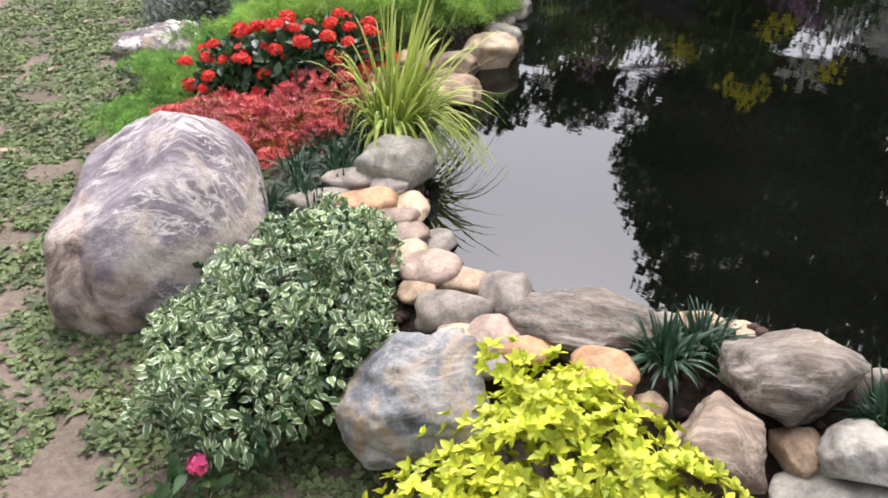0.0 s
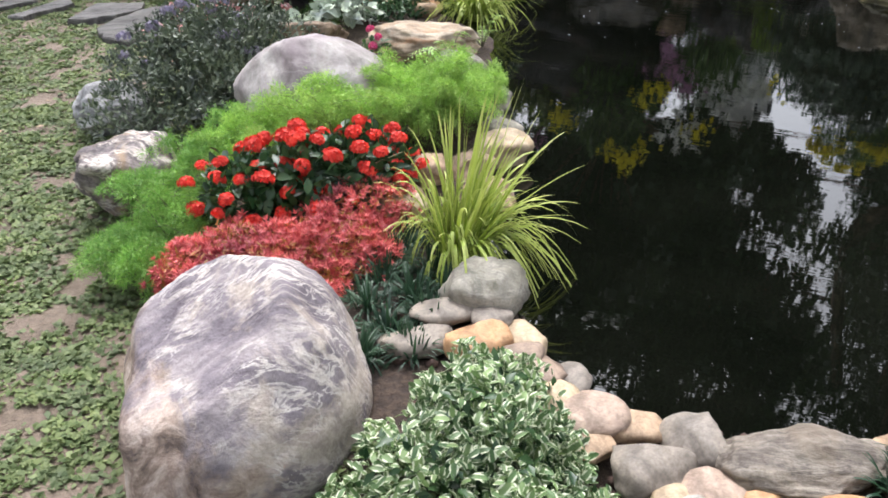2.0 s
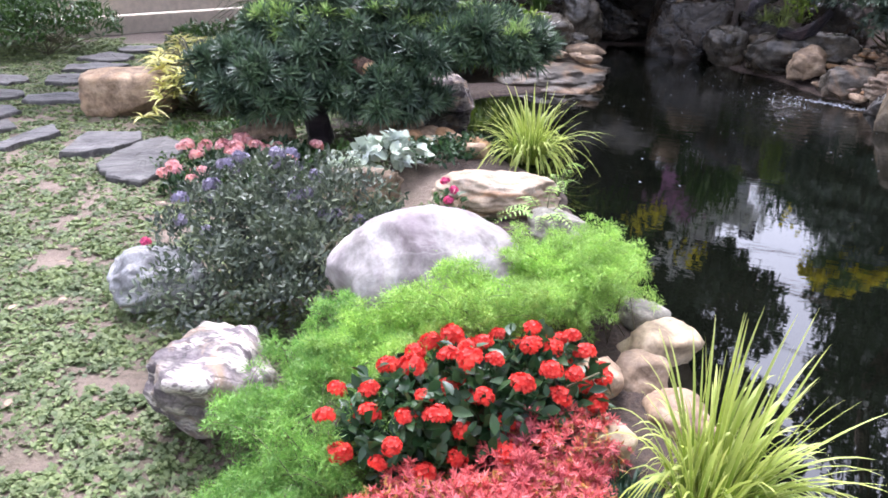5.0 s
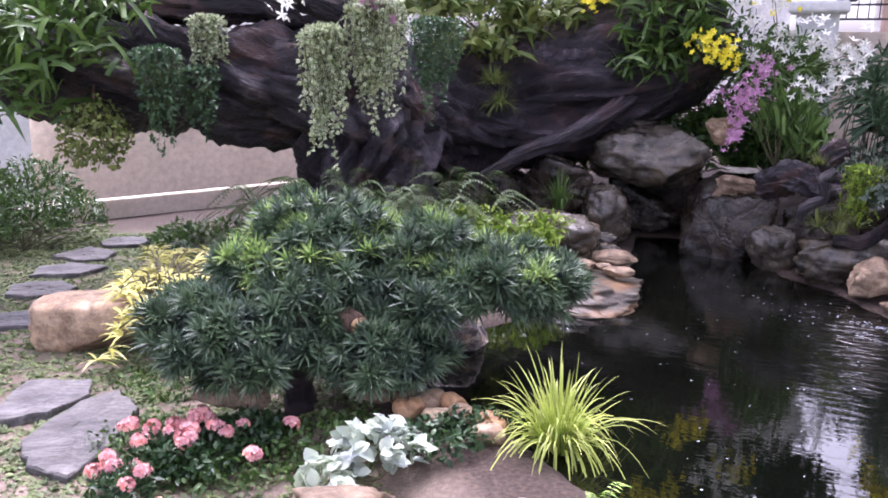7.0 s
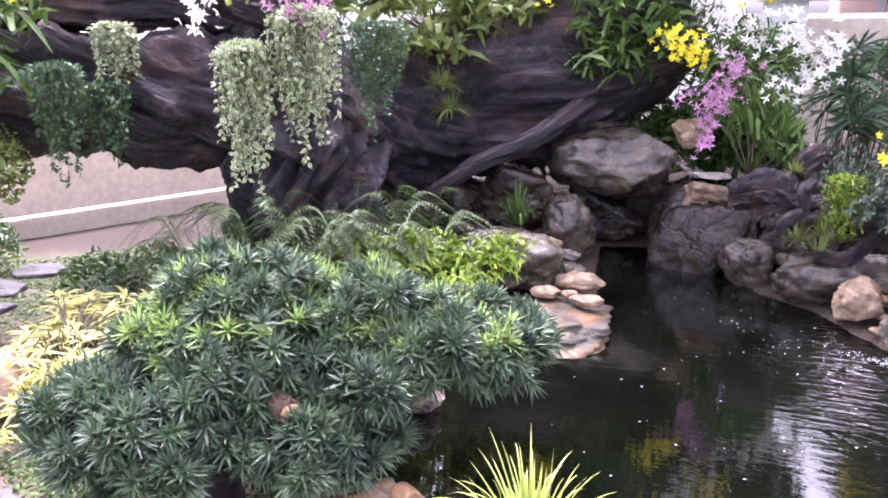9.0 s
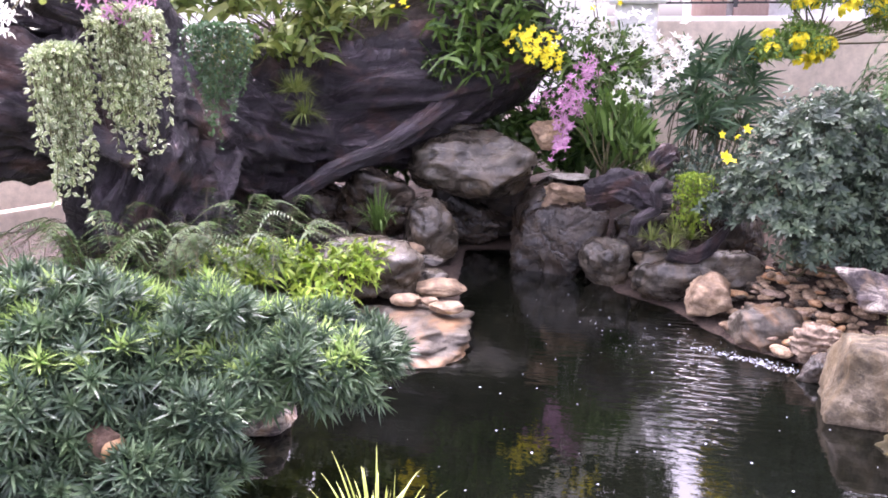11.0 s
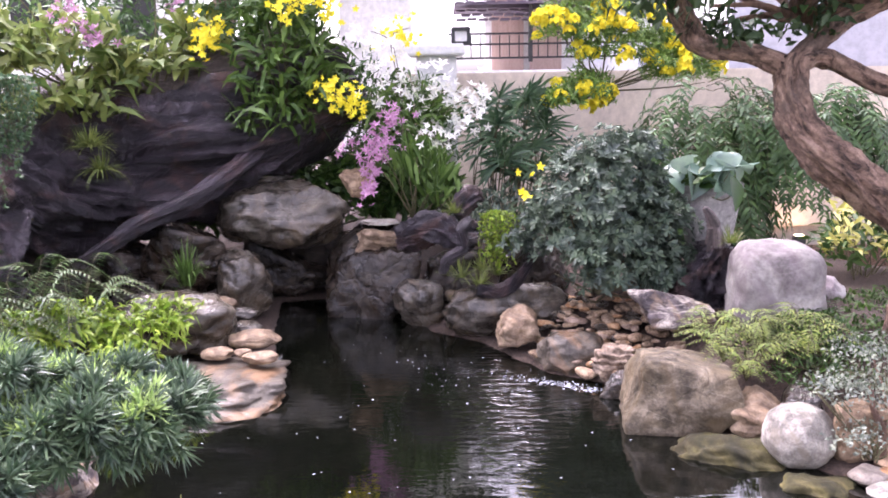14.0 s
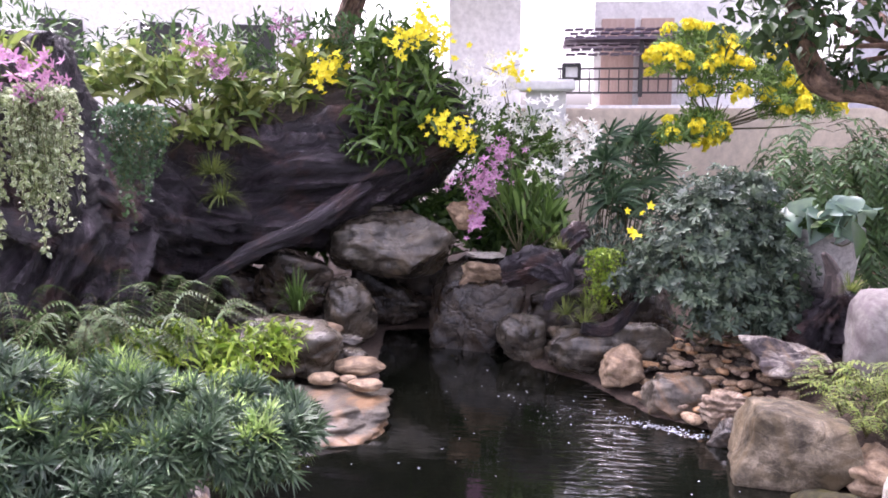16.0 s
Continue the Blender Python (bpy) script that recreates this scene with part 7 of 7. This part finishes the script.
bush_leaves("crown", tree, LEAF["tree"], crown, 20000, 0.095, 0.055, SMALL, 522, 0.25, 0.1, 0.7, 0.75, -1.0)

# greenery behind the orchids
leafy("background_shrub", 3.4, 10.9, 1.0, [((3.3, 10.8, 1.8), (0.7, 0.4, 0.75)), ((4.1, 10.5, 1.5), (0.6, 0.4, 0.6)), ((2.6, 11.0, 2.5), (0.8, 0.4, 0.7))], 3400, 0.11, 0.04, LANCE, 531, "vine", "dense mid-green shrub behind the orchids")
leafy("background_shrub", 1.0, 11.6, 1.5, [((0.9, 11.6, 2.5), (1.0, 0.5, 0.6)), ((-0.6, 11.6, 2.6), (0.9, 0.5, 0.6)), ((2.0, 11.6, 2.7), (0.8, 0.5, 0.5)), ((-2.4, 11.5, 2.5), (1.2, 0.5, 0.7)), ((-3.9, 11.4, 2.2), (1.0, 0.5, 0.9))], 4200, 0.14, 0.045, LANCE, 532, "vine", "loose green foliage behind the driftwood")
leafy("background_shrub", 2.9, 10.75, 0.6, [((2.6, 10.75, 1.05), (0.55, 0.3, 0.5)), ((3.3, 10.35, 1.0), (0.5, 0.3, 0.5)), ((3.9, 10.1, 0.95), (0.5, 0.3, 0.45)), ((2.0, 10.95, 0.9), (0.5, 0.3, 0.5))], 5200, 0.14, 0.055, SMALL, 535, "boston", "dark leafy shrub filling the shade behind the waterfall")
# dark foliage added to fill the space below the palm with shade
leafy("shade_fill_plant", 4.4, 9.2, 0.5, [((4.3, 9.2, 0.85), (0.5, 0.35, 0.35)), ((3.9, 9.0, 0.8), (0.4, 0.3, 0.3)), ((4.8, 8.8, 0.85), (0.5, 0.35, 0.35))], 1500, 0.10, 0.03, LANCE, 533, "shrub", "dark leafy plants added as shade below the palm", "plant")

# foam where the water spills in, and bubbles drifting on the pond
frng = np.random.default_rng(71)
FOAM = plain_material("white_foam", (0.22, 0.24, 0.27), (0.52, 0.55, 0.60), 26, 0.4)
fv, ff = [], []
for k in range(420):
    a, b, r = frng.uniform(0.6, 2.9), frng.uniform(4.6, 8.6), frng.uniform(0.003, 0.008)
    if k > 120:
        u = frng.normal()
        a, b, r = 3.10 + 0.09 * u + 0.03 * frng.normal(), 6.98 - 0.16 * u + 0.05 * frng.normal(), frng.uniform(0.002, 0.009)
    elif k > 75:
        a, b = frng.normal(2.6, 0.25), frng.normal(7.7, 0.4)
    if shore_distance(np.array([a]), np.array([b]))[0] > -0.03:
        continue
    s0 = len(fv)
    fv.append((a, b, WATER_Z + r * 0.5))
    for j in range(6):
        g = math.pi / 3 * j
        fv.append((a + r * math.cos(g), b + r * math.sin(g) * frng.uniform(0.6, 1.1), WATER_Z + 0.002))
    ff += [(s0, s0 + 1 + j, s0 + 1 + (j + 1) % 6) for j in range(6)]
tagged(mesh_object("foam", fv, ff, FOAM), "white foam and drifting bubbles on the water", "foam", kind="stuff")

# rocks added behind the log; their dark colour replaces the hollow's shade
stone("boulder", 0.45, 10.7, 0.45, 1.3, 0.7, 1.1, -10, "wetbrown_shaded", "dark rock added to darken the hollow behind the driftwood trunk", "boulder")
stone("boulder", 1.3, 10.6, 0.4, 1.1, 0.7, 0.9, 10, "wetbrown_shaded", "dark rock added to darken the hollow under the log", "boulder")
# dark rocks and ferns closing the foot of the driftwood, added to darken its pale gaps
stone("boulder", 0.95, 10.0, 0.30, 0.9, 0.6, 0.55, -15, "wetbrown_shaded", "dark wet rock added to darken the gap under the driftwood trunk", "boulder")
stone("boulder", 1.45, 9.55, 0.28, 0.55, 0.45, 0.45, 10, "wetbrown_shaded", "dark wet rock behind the flat boulder", "boulder")
stone("boulder", 3.25, 9.75, 0.55, 0.7, 0.5, 0.6, -30, "wetbrown_shaded", "dark rock at the back of the far bank", "boulder")
stone("boulder", 3.55, 9.0, 0.45, 0.6, 0.5, 0.5, -10, "wetbrown_shaded", "dark rock under the driftwood root", "boulder")
stone("boulder", 3.1, 8.8, 0.30, 0.45, 0.4, 0.45, -20, "wet", "wet rock at the far waterline", "boulder")
for i, (fx, fy) in enumerate([(1.2, 9.9), (0.5, 9.8), (0.9, 9.6), (-0.3, 9.2), (-1.1, 9.2)]):
    frond_fern(fx, fy, 0.2, 18, 0.5, 450 + i, "boston", "dark green arching fern under the driftwood")

# tall tree beyond the driftwood, whose crown the pond mirrors
tall = thing("tall_tree", 3.3, 15.0, 0.0, "tall dark-leaved tree standing beyond the garden wall", "tree")
log_part("trunk", tall, [(3.3, 15.0, -0.1), (3.4, 15.0, 1.6), (3.7, 14.9, 3.2), (4.3, 14.8, 5.0), (4.6, 14.8, 7.0)], [0.26, 0.22, 0.2, 0.16, 0.08], BARK, 24, 60, 31, 0.25)
# lumps at y 10 to 12 are unseen, added to shade the waterfall bank
tall_crown = [((6.0, 14.4, 9.2), (1.0, 0.9, 0.9)), ((5.8, 15.2, 5.0), (0.55, 0.5, 0.9)), ((5.6, 14.4, 6.3), (0.8, 0.9, 1.3)), ((0.9, 14.4, 4.8), (0.9, 0.7, 0.6)), ((-0.6, 14.4, 4.9), (0.7, 0.6, 0.6)), ((-1.7, 14.4, 4.5), (0.7, 0.6, 0.7)), ((7.3, 14.4, 5.9), (0.72, 0.9, 1.0)), ((9.4, 14.4, 5.5), (0.65, 0.8, 1.0)), ((8.35, 14.4, 9.4), (0.7, 0.8, 0.8)), ((6.7, 14.4, 4.95), (0.5, 0.5, 0.7)), ((10.0, 14.0, 6.4), (0.8, 0.8, 1.2)), ((7.0, 14.4, 8.3), (1.4, 1.0, 1.0)), ((9.7, 14.2, 8.0), (0.85, 1.0, 1.5)), ((5.5, 14.4, 11.2), (1.5, 1.0, 1.1)), ((7.3, 14.4, 11.7), (1.3, 1.0, 1.0)), ((7.8, 14.4, 10.0), (1.4, 1.0, 0.9)), ((2.1, 11.7, 4.8), (0.8, 0.8, 0.55)), ((3.0, 11.5, 5.0), (1.0, 0.8, 0.55)), ((2.5, 10.4, 5.1), (1.0, 0.8, 0.5)), ((3.1, 14.4, 6.4), (1.0, 1.0, 1.6)), ((4.6, 14.6, 5.6), (1.9, 1.3, 1.3)), ((3.0, 14.4, 5.4), (1.3, 1.1, 1.2)), ((5.3, 14.4, 5.4), (1.0, 1.0, 1.1)), ((4.4, 14.6, 7.4), (1.9, 1.3, 1.4)), ((3.0, 14.4, 7.0), (1.2, 1.0, 1.2)), ((5.9, 14.6, 7.1), (1.3, 1.1, 1.2)), ((4.6, 14.6, 9.0), (1.7, 1.2, 1.1)), ((5.4, 13.8, 4.7), (1.0, 0.8, 0.6)), ((3.6, 13.8, 4.7), (1.0, 0.8, 0.6)), ((3.2, 14.2, 8.5), (1.0, 0.9, 1.0))]
for end in ((7.0, 14.4, 6.4), (9.9, 14.2, 8.6), (7.0, 14.4, 8.3), (0.9, 14.4, 4.3), (2.1, 11.7, 4.8), (3.0, 11.4, 5.0)):
    tubes("limb", BARK, [(curve_points([(4.3, 14.8, 5.0), ((4.3 + end[0]) / 2, (14.8 + end[1]) / 2, end[2] * 0.5 + 3.2), end], 14), np.linspace(0.10, 0.04, 14))], 9, tall, "", 0.3)
stems(tall, (4.0, 14.85, 4.2), tall_crown, 541, 0.03, 3, BARK)
bush_leaves("crown", tall, LEAF["tree"], tall_crown, 61000, 0.17, 0.11, FLAT, 542, 0.25, 0.1, 0.7, 0.7, -1.0)

# ---- beyond the wall: house, lantern, white building ----
def framed(name, label, category):
    ob = thing(name, 0, 0, 0, label, category)
    return ob


def aligned(ob, x, y, z, rot=-33):
    ob.matrix_world = pose(x, y, z, 0, 0, rot)
    return ob


house = framed("house", "white house with balcony, wooden doors and tiled canopy beyond the wall", "house")
part("wall", box_bm(1.15, 1.2, 1.95, 3.6, 0.2, 4.3), WHITEPAINT, house)
part("upper_wall", box_bm(-2.6, 1.6, 3.2, 1.3, 0.3, 6.0), WHITEPAINT, house, "taller white wall")
part("terrace", box_bm(0.4, 0.2, 1.15, 5.2, 2.0, 2.3, 0.02), WHITEPAINT, house)
for dx in (-0.25, 0.42):
    door = part("door", box_bm(dx, 1.06, 3.05, 0.56, 0.06, 1.5, 0.01), WOODDOOR, house, "varnished reddish wooden door")
    for dz in (2.75, 3.3):
        part("panel", box_bm(dx, 1.02, dz, 0.36, 0.03, 0.4, 0.01), WOODDOOR, door)
bm = bmesh.new()
for dz in (2.86, 2.70, 2.49):
    box_bm(0.4, -0.72, dz, 3.4, 0.03, 0.03, 0, bm)
part("rail", bm, IRON, house, "dark iron balcony rail")
for k in range(23):
    part("baluster", box_bm(-1.25 + k * 0.15, -0.72, 2.66, 0.016, 0.016, 0.36), IRON, house)
for dx in (-0.02, 1.9):
    part("post", box_bm(dx, -0.72, 2.9, 0.06, 0.06, 0.95), IRON, house)
for row in range(7):
    for k in range(16):
        part("roof_tile", box_bm(-1.1 + k * 0.17 + (row % 2) * 0.08, -0.75 + row * 0.24, 3.07 + row * 0.085 + 0.01 * (k % 2), 0.15, 0.26, 0.03, 0.008), ROOFTILE, house)
part("roof", box_bm(0.3, 0.1, 3.31, 3.0, 1.9, 0.03), ROOFTILE, house)
aligned(house, 8.52, 14.2, 0.0)

lantern_pillar = framed("lantern_pillar", "white pillar with a square black lantern on top behind the wall", "lantern")
part("pillar", box_bm(0, 0, 1.2, 0.42, 0.42, 2.4, 0.02), WHITEPAINT, lantern_pillar)
part("cap", box_bm(0, 0, 2.45, 0.6, 0.6, 0.12, 0.02), WHITEPAINT, lantern_pillar)
lan = part("lantern", box_bm(0.26, -0.1, 2.66, 0.2, 0.2, 0.04, 0.01, box_bm(0.26, -0.1, 2.52, 0.2, 0.2, 0.03, 0.01)), IRON, lantern_pillar, "square black lantern")
part("glass", box_bm(0.26, -0.1, 2.59, 0.13, 0.13, 0.11), WHITEPAINT, lan)
for dx in (-0.08, 0.08):
    for dy in (-0.08, 0.08):
        part("bar", box_bm(0.26 + dx, -0.1 + dy, 2.59, 0.036, 0.036, 0.14), IRON, lan)
aligned(lantern_pillar, 4.55, 10.75, 0.0)

neighbour = framed("white_building", "pale neighbouring building far behind the garden", "building")
part("wall", box_bm(0, 0, 3.2, 9.0, 0.4, 6.6), WHITEPAINT, neighbour)
part("parapet", box_bm(0, -0.05, 6.6, 9.3, 0.6, 0.25, 0.02), WHITEPAINT, neighbour)
for k in range(4):
    win = part("window", box_bm(-3.2 + k * 2.1, -0.22, 3.6, 0.9, 0.06, 1.3, 0.02), IRON, neighbour)
    part("sill", box_bm(-3.2 + k * 2.1, -0.28, 2.9, 1.05, 0.2, 0.07, 0.01), WHITEPAINT, win)
aligned(neighbour, 1.5, 24.0, 0.0, -8)

GREYPAINT = plain_material("pale_lavender_grey_render", (0.42, 0.42, 0.46), (0.50, 0.50, 0.54), 0.5, 0.85, 0.1)
block = framed("grey_building", "pale lavender-grey plastered building behind the beige wall", "building")
part("wall", box_bm(0, 0, 2.6, 13.0, 0.4, 5.4), GREYPAINT, block)
part("parapet", box_bm(0, -0.05, 5.4, 13.2, 0.6, 0.22, 0.02), GREYPAINT, block)
aligned(block, 17.2, 9.0, 0.0, -40)

spot = framed("wall_light", "small black uplight glowing warm on the wall ledge", "lamp")
part("housing", box_bm(0, 0, 0.06, 0.13, 0.10, 0.10, 0.012), IRON, spot)
m_glow, n_, l_, p_ = nodes("warm_lamp_glass")
p_.inputs["Emission Color"].default_value, p_.inputs["Emission Strength"].default_value = (1.0, 0.72, 0.35, 1), 5.0
part("lens", box_bm(0, 0, 0.115, 0.09, 0.07, 0.006), m_glow, spot)
aligned(spot, 8.15, 8.75, 0.22)
glow = new("uplight", bpy.data.lights.new("uplight", "AREA"))
glow.data.energy, glow.data.color, glow.data.size = 0.9, (1.0, 0.66, 0.32), 0.08
glow.matrix_world = look((8.15, 8.75, 0.36), (8.25, 8.95, 1.2))
ledge = part("planter_ledge", box_bm(0, 0, 0.1, 4.5, 0.35, 0.2, 0.015), BARK)
ledge.matrix_world = pose(8.13, 8.72, 0.0, 0, 0, -33)
tagged(ledge, "low brown timber planter ledge along the wall", "planter")
bench = part("wall_offset", box_bm(0, 0, 1.0, 3.4, 0.12, 1.2, 0.01), WALLPAINT)
bench.matrix_world = pose(9.3, 8.35, 0.0, 0, 0, -33)
tagged(bench, "projecting lower course of the beige wall", "wall", kind="structure")
bpy.data.objects["wall_offset"].name = "wall_plinth"

# ---- lawn: broad-bladed carpet grass with bare patches ----
def lawn_patch(name, x0, x1, y0, y1, n, seed, size, bare=-0.17):
    rng = np.random.default_rng(seed)
    x, y = rng.uniform(x0, x1, n), rng.uniform(y0, y1, n)
    d = shore_distance(x, y)
    cover = np.array([noise.fractal(Vector((a * 4.2, b * 4.2, 3.0)), 1.0, 2.0, 3) for a, b in zip(x, y)])
    keep_ = (d > np.where(y > 5.8, 0.35, 0.55) + 0.12 * np.sin(x * 5) * np.cos(y * 4)) & (cover + rng.normal(size=n) * 0.16 > bare)
    x, y = x[keep_], y[keep_]
    z = ground_height(x, y)
    k = 6
    x, y, z = np.repeat(x, k), np.repeat(y, k), np.repeat(z, k)
    m = len(x)
    g = rng.uniform(0, 2 * math.pi, m)
    base = np.stack([x + rng.normal(size=m) * 0.008, y + rng.normal(size=m) * 0.008, z], -1)
    dd = np.stack([np.cos(g), np.sin(g), rng.uniform(0.15, 1.1, m)], -1)
    up = np.tile((0, 0, 1.0), (m, 1)) + rng.normal(size=(m, 3)) * 0.3
    ob = leaves(name, LEAF["lawn"], base, dd, up, size * rng.uniform(0.6, 1.3, m), size * 0.62, DISC, 0.3)
    return tagged(ob, "patchy low broad-bladed lawn grass with bare earth showing", "grass", kind="stuff")


lawn_patch("lawn_grass", -3.0, -0.1, 0.25, 5.2, 29000, 601, 0.030, -0.23)
lawn_patch("lawn_grass", -4.6, -0.6, 5.2, 11.5, 22000, 602, 0.034, -0.32)
lawn_patch("lawn_grass", -6.5, -3.0, 10.5, 12.0, 2500, 603, 0.05)
rl = np.random.default_rng(66)
for k in range(26):
    fx, fy = rl.uniform(-2.4, -1.2), rl.uniform(1.5, 6.0)
    if shore_distance(np.array([fx]), np.array([fy]))[0] < 0.9:
        continue
    fall = leaves("fallen_leaf", ROCK["tan"], np.array([[fx, fy, height_at(fx, fy) + 0.02]]), np.array([[math.cos(k), math.sin(k), 0.1]]), np.array([[0.1, 0.1, 1.0]]), 0.045, 0.024, OVAL)
    tagged(fall, "single dry tan leaf lying on the lawn", "leaf", "fallen leaves on the lawn")

# gravel and soil crumbs wedged between the cobbles
krng = np.random.default_rng(91)
kv, kf = ico(1)
av, af, n0 = [], [], 0
while n0 < 420:
    a, b = krng.uniform(-0.6, 1.2), krng.uniform(0.95, 2.5)
    d = shore_distance(np.array([a]), np.array([b]))[0]
    if not 0.0 < d < 0.38:
        continue
    s0, r = len(av), krng.uniform(0.008, 0.022)
    z = height_at(a, b) + r * 0.3
    av += (kv * r * krng.uniform(0.6, 1.2, 3) + (a, b, z)).tolist()
    af += [[s0 + j for j in f] for f in kf]
    n0 += 1
tagged(mesh_object("gravel", av, af, ROCK["dark"]), "dark red-brown gravel wedged between the cobbles", "gravel", kind="stuff")
